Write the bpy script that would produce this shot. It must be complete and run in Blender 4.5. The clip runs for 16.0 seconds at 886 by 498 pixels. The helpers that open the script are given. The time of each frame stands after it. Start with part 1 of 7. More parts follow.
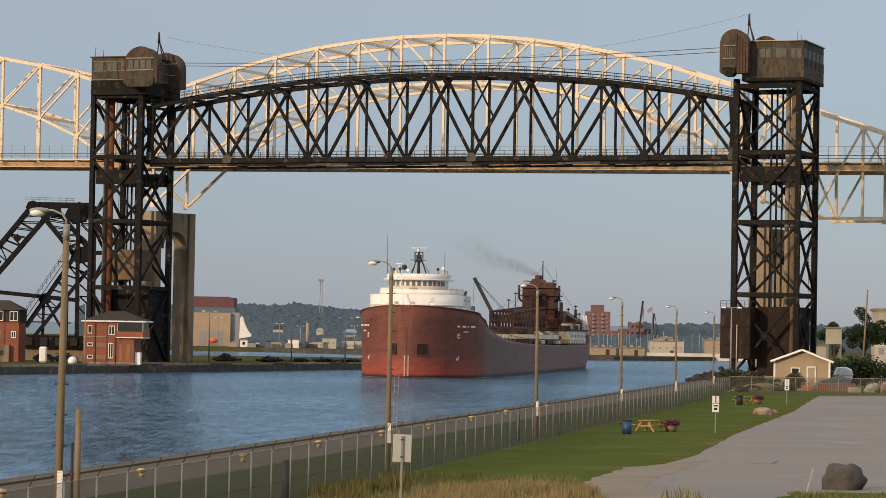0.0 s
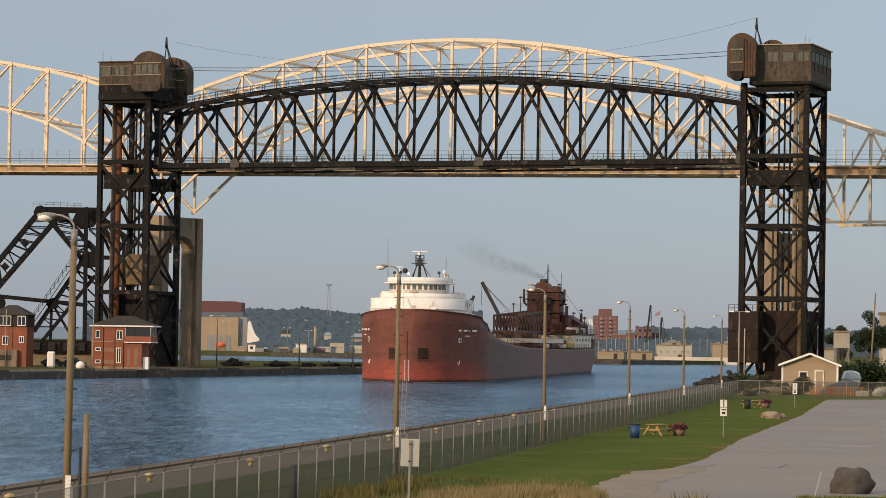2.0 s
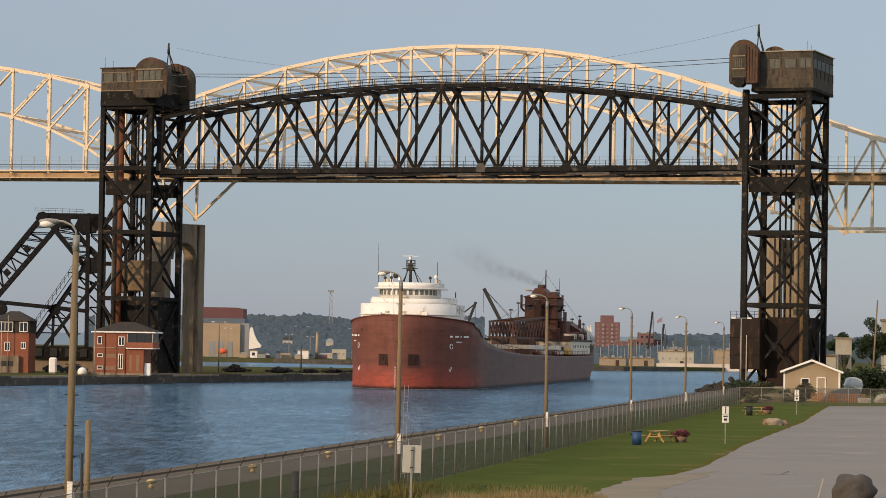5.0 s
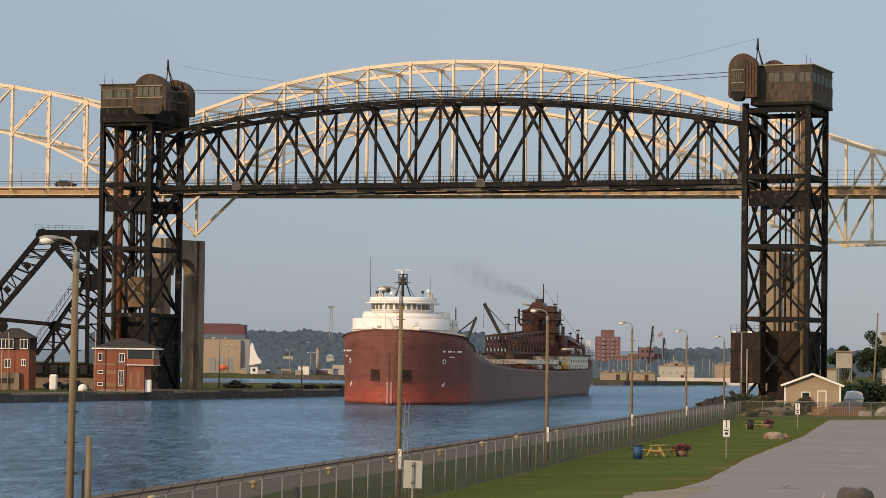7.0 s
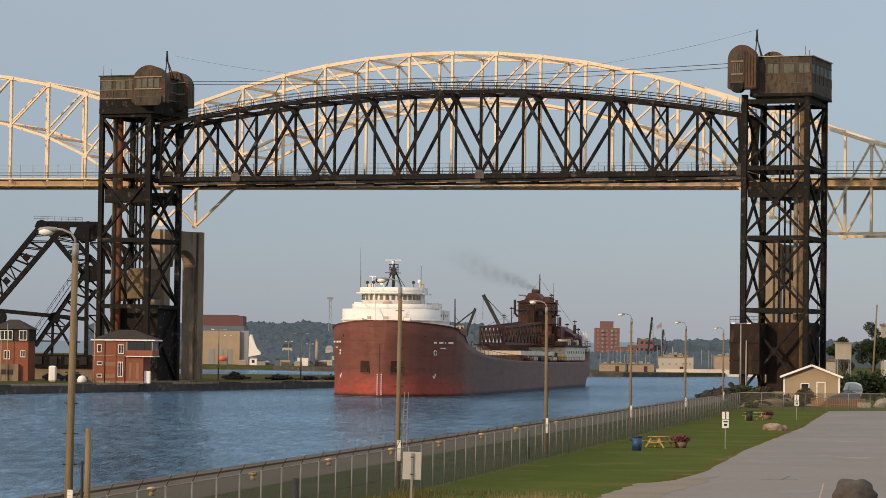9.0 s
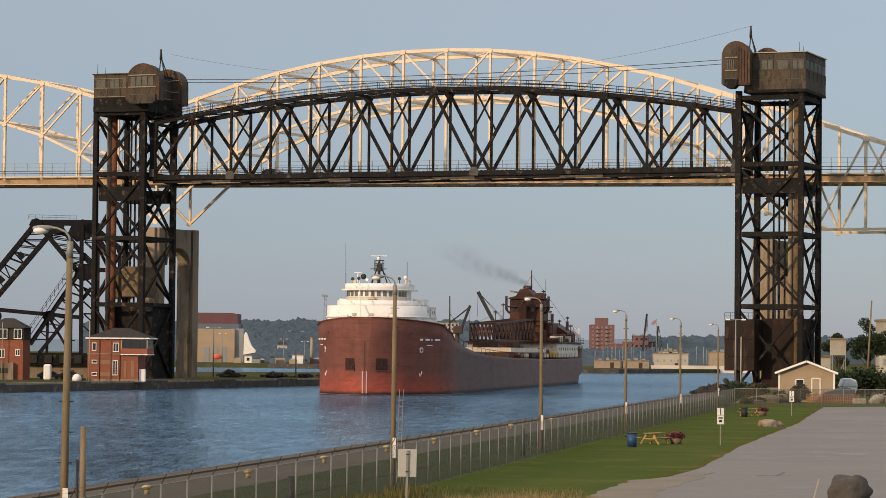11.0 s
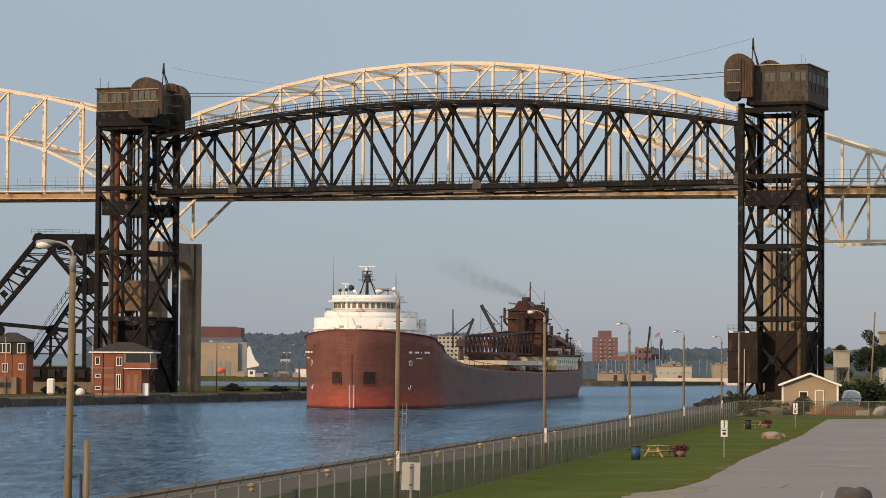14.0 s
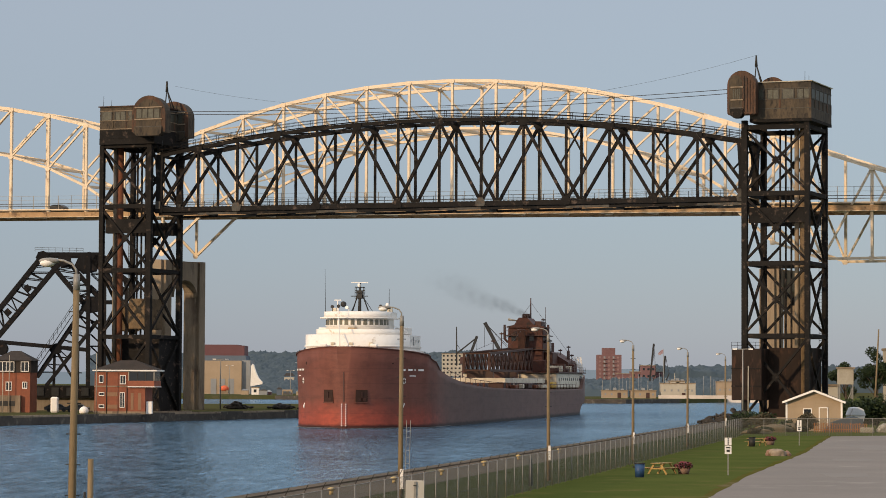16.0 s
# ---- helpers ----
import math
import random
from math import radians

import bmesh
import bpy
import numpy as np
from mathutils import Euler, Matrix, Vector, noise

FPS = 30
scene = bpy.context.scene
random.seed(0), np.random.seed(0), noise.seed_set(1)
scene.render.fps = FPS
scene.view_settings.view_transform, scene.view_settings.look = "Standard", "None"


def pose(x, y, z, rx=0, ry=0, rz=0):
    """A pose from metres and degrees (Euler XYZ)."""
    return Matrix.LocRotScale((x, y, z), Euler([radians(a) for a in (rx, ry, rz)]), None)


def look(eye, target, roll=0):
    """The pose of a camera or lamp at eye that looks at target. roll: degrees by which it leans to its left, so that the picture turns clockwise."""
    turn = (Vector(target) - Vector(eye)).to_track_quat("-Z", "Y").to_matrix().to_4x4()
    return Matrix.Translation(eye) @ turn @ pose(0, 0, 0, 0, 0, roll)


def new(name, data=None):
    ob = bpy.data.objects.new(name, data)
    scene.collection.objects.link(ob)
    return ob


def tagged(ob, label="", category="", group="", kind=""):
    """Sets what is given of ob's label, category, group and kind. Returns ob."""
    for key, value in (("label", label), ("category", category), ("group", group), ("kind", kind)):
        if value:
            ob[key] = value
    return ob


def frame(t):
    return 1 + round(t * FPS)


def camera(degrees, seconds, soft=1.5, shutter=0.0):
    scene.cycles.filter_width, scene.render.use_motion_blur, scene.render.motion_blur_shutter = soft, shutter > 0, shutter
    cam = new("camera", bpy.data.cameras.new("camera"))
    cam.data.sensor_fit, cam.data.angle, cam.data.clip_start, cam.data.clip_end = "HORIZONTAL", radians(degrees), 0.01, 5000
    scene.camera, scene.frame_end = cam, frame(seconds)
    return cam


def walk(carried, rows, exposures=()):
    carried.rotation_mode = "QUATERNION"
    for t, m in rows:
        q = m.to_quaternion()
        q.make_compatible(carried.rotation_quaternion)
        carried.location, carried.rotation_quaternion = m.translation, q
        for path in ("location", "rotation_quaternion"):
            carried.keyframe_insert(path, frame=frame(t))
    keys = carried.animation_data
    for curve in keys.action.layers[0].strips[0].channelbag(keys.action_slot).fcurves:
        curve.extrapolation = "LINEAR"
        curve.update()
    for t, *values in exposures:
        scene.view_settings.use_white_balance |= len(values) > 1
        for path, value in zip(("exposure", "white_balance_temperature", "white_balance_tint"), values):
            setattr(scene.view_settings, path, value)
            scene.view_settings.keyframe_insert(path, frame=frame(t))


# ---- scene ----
cam = camera(17.615, 16.0, soft=0.8)
EYE = (0.0, 0.0, 6.1)
# seconds, turn to the right, upward tilt and lean, in degrees: a hand-held view from one spot
VIEW = [
    (0.0, 0.0000, 1.7546, 1.000),
    (0.5, -0.0186, 1.7809, 1.081),
    (1.0, -0.0583, 1.8000, 0.945),
    (1.5, -0.0995, 1.8281, 0.815),
    (2.0, -0.1544, 1.8380, 0.920),
    (2.5, -0.1879, 1.7856, 0.924),
    (3.0, -0.1959, 1.7867, 0.743),
    (3.5, -0.2170, 1.8018, 0.713),
    (4.0, -0.1898, 1.8292, 0.824),
    (6.5, -0.1996, 2.2270, 1.008),
    (7.0, -0.2014, 2.2686, 0.722),
    (7.5, -0.2096, 2.2416, 0.818),
    (8.0, -0.2026, 2.2075, 0.798),
    (8.5, -0.2039, 2.1474, 0.735),
    (9.0, -0.1824, 2.0961, 0.720),
    (11.5, -0.0594, 2.0409, 0.448),
    (12.0, -0.0672, 2.0752, 0.372),
    (12.5, -0.0840, 2.1332, 0.552),
    (13.0, -0.0890, 2.1589, 0.616),
    (13.5, -0.1290, 2.2155, 0.412),
    (14.0, -0.1357, 2.3042, 0.375),
    (14.5, -0.1647, 2.4372, 0.415),
    (15.0, -0.1996, 2.4957, 0.427),
    (15.5, -0.2103, 2.5903, 0.345),
    (16.0, -0.2081, 2.6578, 0.280),
]


def view_pose(turn, tilt, lean):
    a, b = radians(turn), radians(tilt)
    way = Vector((math.sin(a) * math.cos(b), math.cos(a) * math.cos(b), math.sin(b)))
    return look(EYE, Vector(EYE) + 100 * way, lean)


walk(cam, [(t, view_pose(a, b, c)) for t, a, b, c in VIEW])

# ---- light ----
SUN_ELEVATION, SUN_FROM = 17.0, Vector((-0.69, -0.72, 0))
world = bpy.data.worlds.new("sky")
scene.world = world
world.use_nodes = True
wn = world.node_tree.nodes
sky = wn.new("ShaderNodeTexSky")
sky.sky_type = 'NISHITA'
sky.sun_disc = False
sky.sun_elevation = radians(SUN_ELEVATION)
sky.sun_rotation = math.atan2(SUN_FROM.x, SUN_FROM.y)
sky.air_density, sky.dust_density, sky.ozone_density = 1.0, 0.4, 1.5
wn["Background"].inputs[1].default_value = 0.04
wl = world.node_tree.links
wl.new(sky.outputs[0], wn["Background"].inputs[0])
# thin high overcast: grey-blue low down, brighter overhead
place = wn.new("ShaderNodeTexCoord")
split = wn.new("ShaderNodeSeparateXYZ")
wl.new(place.outputs["Generated"], split.inputs[0])
veil = wn.new("ShaderNodeValToRGB")
veil.color_ramp.interpolation = 'EASE'
veil.color_ramp.elements[0].position, veil.color_ramp.elements[0].color = 0.0, (0.112, 0.160, 0.288, 1)
veil.color_ramp.elements[1].position, veil.color_ramp.elements[1].color = 0.75, (0.95, 0.95, 0.95, 1)
low_sky = veil.color_ramp.elements.new(0.16)
low_sky.color = (0.262, 0.268, 0.320, 1)
wl.new(split.outputs[2], veil.inputs[0])
cloud = wn.new("ShaderNodeBackground")
cloud.inputs[1].default_value = 1.0
wl.new(veil.outputs[0], cloud.inputs[0])
both = wn.new("ShaderNodeAddShader")
wl.new(wn["Background"].outputs[0], both.inputs[0])
wl.new(cloud.outputs[0], both.inputs[1])
wl.new(both.outputs[0], wn["World Output"].inputs[0])
sun = new("sun", bpy.data.lights.new("sun", "SUN"))
sun.data.energy, sun.data.angle, sun.data.color = 3.1, radians(2.5), (1.0, 0.72, 0.44)
down = -math.tan(radians(SUN_ELEVATION))
sun.matrix_world = look((0, 0, 200), Vector((0, 0, 200)) + Vector((-SUN_FROM.x, -SUN_FROM.y, down)))
scene.view_settings.exposure = 0.0


# ---- materials ----
def surface(name, base, other=None, rough=0.7, metal=0.0, grain=8.0, patch=0.6, bump=0.15, wear=None, wear_amount=0.0, object_space=True, per_piece=0.0, stretch=(1, 1, 1)):
    """Colour that wanders between base and other at a large and a small scale, with relief and worn spots."""
    m = bpy.data.materials.new(name)
    m.use_nodes = True
    nt = m.node_tree
    n, l = nt.nodes, nt.links
    b = n["Principled BSDF"]
    other = other or tuple(c * 0.7 for c in base)
    co = n.new("ShaderNodeTexCoord")
    mp = n.new("ShaderNodeMapping")
    mp.inputs["Scale"].default_value = stretch
    l.new(co.outputs["Object"], mp.inputs[0])

    def fbm(scale, detail):
        t = n.new("ShaderNodeTexNoise")
        t.inputs["Scale"].default_value, t.inputs["Detail"].default_value, t.inputs["Roughness"].default_value = scale, detail, 0.62
        l.new(mp.outputs[0], t.inputs["Vector"])
        return t
    big, small = fbm(patch, 4), fbm(grain, 5)
    add = n.new("ShaderNodeMath")
    add.operation = 'MULTIPLY_ADD'
    l.new(small.outputs[0], add.inputs[0])
    add.inputs[1].default_value = 0.5
    l.new(big.outputs[0], add.inputs[2])
    ramp = n.new("ShaderNodeValToRGB")
    ramp.color_ramp.elements[0].position, ramp.color_ramp.elements[1].position = 0.55, 0.95
    ramp.color_ramp.elements[0].color, ramp.color_ramp.elements[1].color = (*base, 1), (*other, 1)
    l.new(add.outputs[0], ramp.inputs[0])
    colour = ramp.outputs[0]
    if wear:
        w = fbm(patch * 2.3, 8)
        r2 = n.new("ShaderNodeValToRGB")
        r2.color_ramp.elements[0].position, r2.color_ramp.elements[1].position = 0.62 - wear_amount * 0.3, 0.72 - wear_amount * 0.25
        l.new(w.outputs[0], r2.inputs[0])
        mix = n.new("ShaderNodeMixRGB")
        l.new(r2.outputs[0], mix.inputs[0])
        l.new(colour, mix.inputs[1])
        mix.inputs[2].default_value = (*wear, 1)
        colour = mix.outputs[0]
    if per_piece:
        info = n.new("ShaderNodeObjectInfo")
        hsv = n.new("ShaderNodeHueSaturation")
        rng = n.new("ShaderNodeMapRange")
        rng.inputs[3].default_value, rng.inputs[4].default_value = 1 - per_piece, 1 + per_piece
        l.new(info.outputs["Random"], rng.inputs[0])
        l.new(rng.outputs[0], hsv.inputs["Value"])
        l.new(colour, hsv.inputs["Color"])
        colour = hsv.outputs[0]
    l.new(colour, b.inputs["Base Color"])
    b.inputs["Roughness"].default_value, b.inputs["Metallic"].default_value = rough, metal
    b.inputs["Specular IOR Level"].default_value = 0.3
    if bump:
        bp = n.new("ShaderNodeBump")
        bp.inputs["Strength"].default_value, bp.inputs["Distance"].default_value = bump, 0.05
        l.new(small.outputs[0], bp.inputs["Height"])
        l.new(bp.outputs[0], b.inputs["Normal"])
    return m


def glass(name, tint=(0.02, 0.025, 0.03)):
    m = bpy.data.materials.new(name)
    m.use_nodes = True
    b = m.node_tree.nodes["Principled BSDF"]
    b.inputs["Base Color"].default_value, b.inputs["Roughness"].default_value = (*tint, 1), 0.08
    return m


STEEL = surface("dark_weathered_steel", (0.0075, 0.0070, 0.0068), (0.017, 0.0148, 0.0135), 0.8, 0.0, 3.0, 0.35, 0.3, (0.085, 0.062, 0.050), 0.15)
RUST_DARK = surface("dark_rusted_plate", (0.015, 0.0105, 0.009), (0.028, 0.018, 0.014), 0.8, 0, 3, .4, .3, (0.065, 0.034, 0.023), .16, stretch=(1, 1, .3))
STEEL_BLUE = surface("black_blue_steel", (0.008, 0.008, 0.0095), (0.017, 0.016, 0.017), 0.7, 0.0, 3.0, 0.4, 0.3, (0.05, 0.034, 0.027), 0.1)
STEEL_PALE = surface("flaked_steel", (0.03, 0.028, 0.025), (0.085, 0.08, 0.07), 0.75, 0.0, 3.0, 0.7, 0.3, (0.12, 0.07, 0.04), 0.2)
RUSTED = surface("rust_streaked_plate", (0.050, 0.030, 0.020), (0.11, 0.054, 0.031), 0.8, 0.0, 4.0, 0.5, 0.3, (0.034, 0.026, 0.021), 0.34, stretch=(1, 1, 0.35))
HOUSE_PLATE = surface("brown_sheet_cladding", (0.032, 0.026, 0.019), (0.082, 0.060, 0.038), 0.75, 0.0, 3.5, 0.6, 0.3, (0.020, 0.016, 0.013), 0.36, stretch=(1, 1, 0.4))
RUST_PIPE = surface("orange_rust", (0.20, 0.075, 0.035), (0.12, 0.045, 0.025), 0.8, 0, 4, 0.5, 0.2)
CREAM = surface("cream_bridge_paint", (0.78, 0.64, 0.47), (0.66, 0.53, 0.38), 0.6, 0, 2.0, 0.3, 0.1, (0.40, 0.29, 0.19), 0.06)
# cream darkened to rust-tan for the shade under the deck overhang
CREAM_SHADED = surface("shaded_girder_paint", (0.42, 0.27, 0.14), (0.30, 0.19, 0.10), 0.7, 0, 2.0, .25, .1, (0.16, 0.10, 0.06), .2)
CONCRETE = surface("weathered_concrete", (0.30, 0.235, 0.165), (0.19, 0.145, 0.10), 0.9, 0, 3.0, 0.18, 0.3, (0.14, 0.105, 0.075), 0.3, stretch=(1, 1, 0.25))
CONCRETE_PALE = surface("pale_concrete", (0.42, 0.38, 0.31), (0.30, 0.265, 0.21), 0.9, 0, 4.0, 0.3, 0.3)
DOCK = surface("wet_dock_wall", (0.075, 0.062, 0.05), (0.035, 0.03, 0.026), 0.8, 0, 2.0, 0.25, 0.5, (0.13, 0.115, 0.09), 0.2)
BRICK = surface("red_brick", (0.29, 0.098, 0.054), (0.20, 0.072, 0.043), 0.85, 0, 9.0, 0.7, 0.2, per_piece=0.12)
ROOF_TILE = surface("brown_roof", (0.045, 0.034, 0.028), (0.03, 0.024, 0.02), 0.85, 0, 8, 1.0, 0.3)
WHITE = surface("white_marine_paint", (0.82, 0.79, 0.75), (0.73, 0.69, 0.64), 0.45, 0, 2.0, 0.35, 0.05, (0.50, 0.42, 0.34), 0.04)
WINDOW = glass("dark_window_glass")
DULL_GLASS = surface("dusty_window_glass", (0.075, 0.078, 0.06), (0.025, 0.026, 0.022), 0.5, 0, 6, 1.2, 0.05)
WOOD_POLE = surface("weathered_pole_wood", (0.24, 0.175, 0.10), (0.15, 0.11, 0.062), 0.85, 0, 14, 1.2, 0.4, stretch=(3, 3, 0.4))
GALV = surface("galvanised_steel", (0.30, 0.285, 0.26), (0.22, 0.21, 0.195), 0.55, 0.2, 12, 1.5, 0.1)
BLACK = surface("black_metal", (0.018, 0.018, 0.018), (0.035, 0.033, 0.03), 0.6, 0, 8, 1.0, 0.1)
YELLOW = surface("faded_yellow_paint", (0.55, 0.36, 0.08), (0.42, 0.26, 0.07), 0.7, 0, 8, 1.5, 0.2)
WOOD = surface("pale_timber", (0.42, 0.29, 0.13), (0.30, 0.20, 0.09), 0.8, 0, 12, 2, 0.3)
STONE = surface("grey_boulder_stone", (0.085, 0.073, 0.063), (0.05, 0.044, 0.039), 0.9, 0, 6, 1.2, 0.7)
STONE_TAN = surface("tan_field_stone", (0.30, 0.24, 0.18), (0.20, 0.16, 0.12), 0.9, 0, 6, 1.2, .6)
STONE_PINK = surface("pink_granite", (0.27, 0.165, 0.12), (0.18, 0.115, 0.085), 0.9, 0, 6, 1.2, 0.6)
RUBBLE = surface("dark_rubble", (0.024, 0.021, 0.018), (0.05, 0.042, 0.035), 0.95, 0, 4, 1.0, 0.7)
ASPHALT = surface("pale_worn_asphalt", (0.212, 0.186, 0.165), (0.165, 0.146, 0.130), 0.95, 0, 2.2, 0.05, 0.25, (0.25, 0.225, 0.20), 0.1)
GRAVEL = surface("sandy_gravel", (0.225, 0.18, 0.13), (0.165, 0.14, 0.10), 0.95, 0, 5, 0.25, 0.5)
LEAF = surface("leaf_green", (0.024, 0.040, 0.013), (0.016, 0.028, 0.010), 0.8, 0, 3, 0.5, 0.2)
# distance haze put into the leaf and hill colours as blue-grey
LEAF_HAZED = surface("hazed_leaf", (0.056, 0.080, 0.098), (0.049, 0.071, 0.087), 0.9, 0, 0.3, 0.03, 0.2)
HILL_HAZED = surface("hazed_hill", (0.14, 0.19, 0.24), (0.16, 0.21, 0.26), 1.0, 0, 0.05, 0.006, 0.0)
BARK = surface("bark", (0.09, 0.065, 0.045), (0.05, 0.038, 0.028), 0.9, 0, 8, 1, 0.6)


for dark in (STEEL, STEEL_BLUE, RUST_DARK):
    dark.node_tree.nodes["Principled BSDF"].inputs["Specular IOR Level"].default_value = 0.15


# ---- building helpers ----
def finish(bm, bevel=0.0, smooth=False):
    if bevel:
        bmesh.ops.bevel(bm, geom=[e for e in bm.edges], offset=bevel, segments=1, affect='EDGES', clamp_overlap=True)
    bmesh.ops.recalc_face_normals(bm, faces=bm.faces)
    for f in bm.faces:
        f.smooth = smooth
    return bm


def part(name, bm, material, parent=None, label="", at=None):
    """One mesh object under a thing or under a part."""
    me = bpy.data.meshes.new(name)
    bm.normal_update()
    bm.to_mesh(me)
    bm.free()
    for m in (material if isinstance(material, (list, tuple)) else [material]):
        me.materials.append(m)
    ob = new(name, me)
    if parent:
        ob.parent = parent
    if at is not None:
        ob.matrix_basis = at
    if label:
        ob["label"] = label
    return ob


def shared(name, mesh, parent, at):
    ob = new(name, mesh)
    ob.parent = parent
    ob.matrix_basis = at
    return ob


def thing(name, at, label, category, group="", kind=""):
    ob = new(name)
    ob.empty_display_size = 0.2
    ob.matrix_basis = at
    return tagged(ob, label, category, group, kind)


def box(x0, x1, y0, y1, z0, z1, bm=None, bevel=0.0):
    own = bmesh.new()
    bmesh.ops.create_cube(own, size=1)
    for v in own.verts:
        v.co = Vector((x0 + (v.co.x + .5) * (x1 - x0), y0 + (v.co.y + .5) * (y1 - y0), z0 + (v.co.z + .5) * (z1 - z0)))
    finish(own, bevel)
    return merge(bm, own)


def merge(bm, own):
    if bm is None:
        return own
    me = bpy.data.meshes.new("tmp")
    own.to_mesh(me)
    own.free()
    bm.from_mesh(me)
    bpy.data.meshes.remove(me)
    return bm


def beam(p, q, w, h=None, bm=None, up=(0, 0, 1)):
    """A square bar from p to q, w wide and h high."""
    p, q = Vector(p), Vector(q)
    h = h or w
    d = (q - p).normalized()
    side = d.cross(Vector(up))
    if side.length < 1e-3:
        side = d.cross(Vector((0, 1, 0)))
    side.normalize()
    top = side.cross(d)
    bm = bm or bmesh.new()
    vs = [bm.verts.new(c + side * (sx * w / 2) + top * (sz * h / 2)) for c in (p, q) for sx, sz in ((-1, -1), (1, -1), (1, 1), (-1, 1))]
    for f in ((3, 2, 1, 0), (4, 5, 6, 7), (0, 1, 5, 4), (1, 2, 6, 5), (2, 3, 7, 6), (3, 0, 4, 7)):
        bm.faces.new([vs[i] for i in f])
    return bm


def tube(p, q, r0, r1=None, n=8, bm=None, smooth=True):
    p, q = Vector(p), Vector(q)
    r1 = r0 if r1 is None else r1
    d = (q - p).normalized()
    a = d.orthogonal().normalized()
    b = d.cross(a)
    bm = bm or bmesh.new()
    rings = []
    for c, r in ((p, r0), (q, r1)):
        rings.append([bm.verts.new(c + (a * math.cos(t) + b * math.sin(t)) * r) for t in (2 * math.pi * i / n for i in range(n))])
    for i in range(n):
        f = bm.faces.new((rings[0][i], rings[0][(i + 1) % n], rings[1][(i + 1) % n], rings[1][i]))
        f.smooth = smooth
    bm.faces.new(rings[0][::-1])
    bm.faces.new(rings[1])
    return bm


def path_tube(points, r, n=6, bm=None):
    """A bent round bar through the points."""
    bm = bm or bmesh.new()
    pts = [Vector(p) for p in points]
    rings = []
    for i, p in enumerate(pts):
        d = (pts[min(i + 1, len(pts) - 1)] - pts[max(i - 1, 0)]).normalized()
        a = d.cross(Vector((0.13, 0.31, 0.94))).normalized()
        b = d.cross(a)
        rings.append([bm.verts.new(p + (a * math.cos(t) + b * math.sin(t)) * r) for t in (2 * math.pi * k / n for k in range(n))])
    for q, s in zip(rings, rings[1:]):
        for k in range(n):
            f = bm.faces.new((q[k], q[(k + 1) % n], s[(k + 1) % n], s[k]))
            f.smooth = True
    bm.faces.new(rings[0][::-1])
    bm.faces.new(rings[-1])
    return bm


def prism(outline, z0, z1, bm=None):
    """A plan outline raised from z0 to z1."""
    bm = bm or bmesh.new()
    lo = [bm.verts.new((x, y, z0)) for x, y in outline]
    hi = [bm.verts.new((x, y, z1)) for x, y in outline]
    n = len(outline)
    for i in range(n):
        bm.faces.new((lo[i], lo[(i + 1) % n], hi[(i + 1) % n], hi[i]))
    bm.faces.new(lo[::-1])
    bm.faces.new(hi)
    bmesh.ops.recalc_face_normals(bm, faces=bm.faces)
    return bm


def slab(outline, y0, y1, bm=None):
    """An outline in x and z, drawn out from y0 to y1."""
    bm = bm or bmesh.new()
    a = [bm.verts.new((x, y0, z)) for x, z in outline]
    b = [bm.verts.new((x, y1, z)) for x, z in outline]
    n = len(outline)
    for i in range(n):
        bm.faces.new((a[i], a[(i + 1) % n], b[(i + 1) % n], b[i]))
    bm.faces.new(a[::-1])
    bm.faces.new(b)
    bmesh.ops.recalc_face_normals(bm, faces=bm.faces)
    return bm


def lump(r, seed, squash=(1, 1, 0.7), rough=0.25, sub=2, flat=True):
    """An uneven stone."""
    bm = bmesh.new()
    bmesh.ops.create_icosphere(bm, subdivisions=sub, radius=1)
    for v in bm.verts:
        k = 1 + rough * noise.noise(v.co * 1.3 + Vector((seed * 7.1, seed * 3.3, 0))) * 1.6 + rough * 0.4 * noise.noise(v.co * 3.1 + Vector((seed, 0, seed)))
        v.co = Vector((v.co.x * squash[0], v.co.y * squash[1], v.co.z * squash[2])) * (r * k)
    if flat:
        low = min(v.co.z for v in bm.verts)
        for v in bm.verts:
            v.co.z = max(v.co.z, low * 0.45) - low * 0.45
    for f in bm.faces:
        f.smooth = True
    return bm


# ---- water and land ----
WATER_Z, BANK_Z = -1.4, 0.1


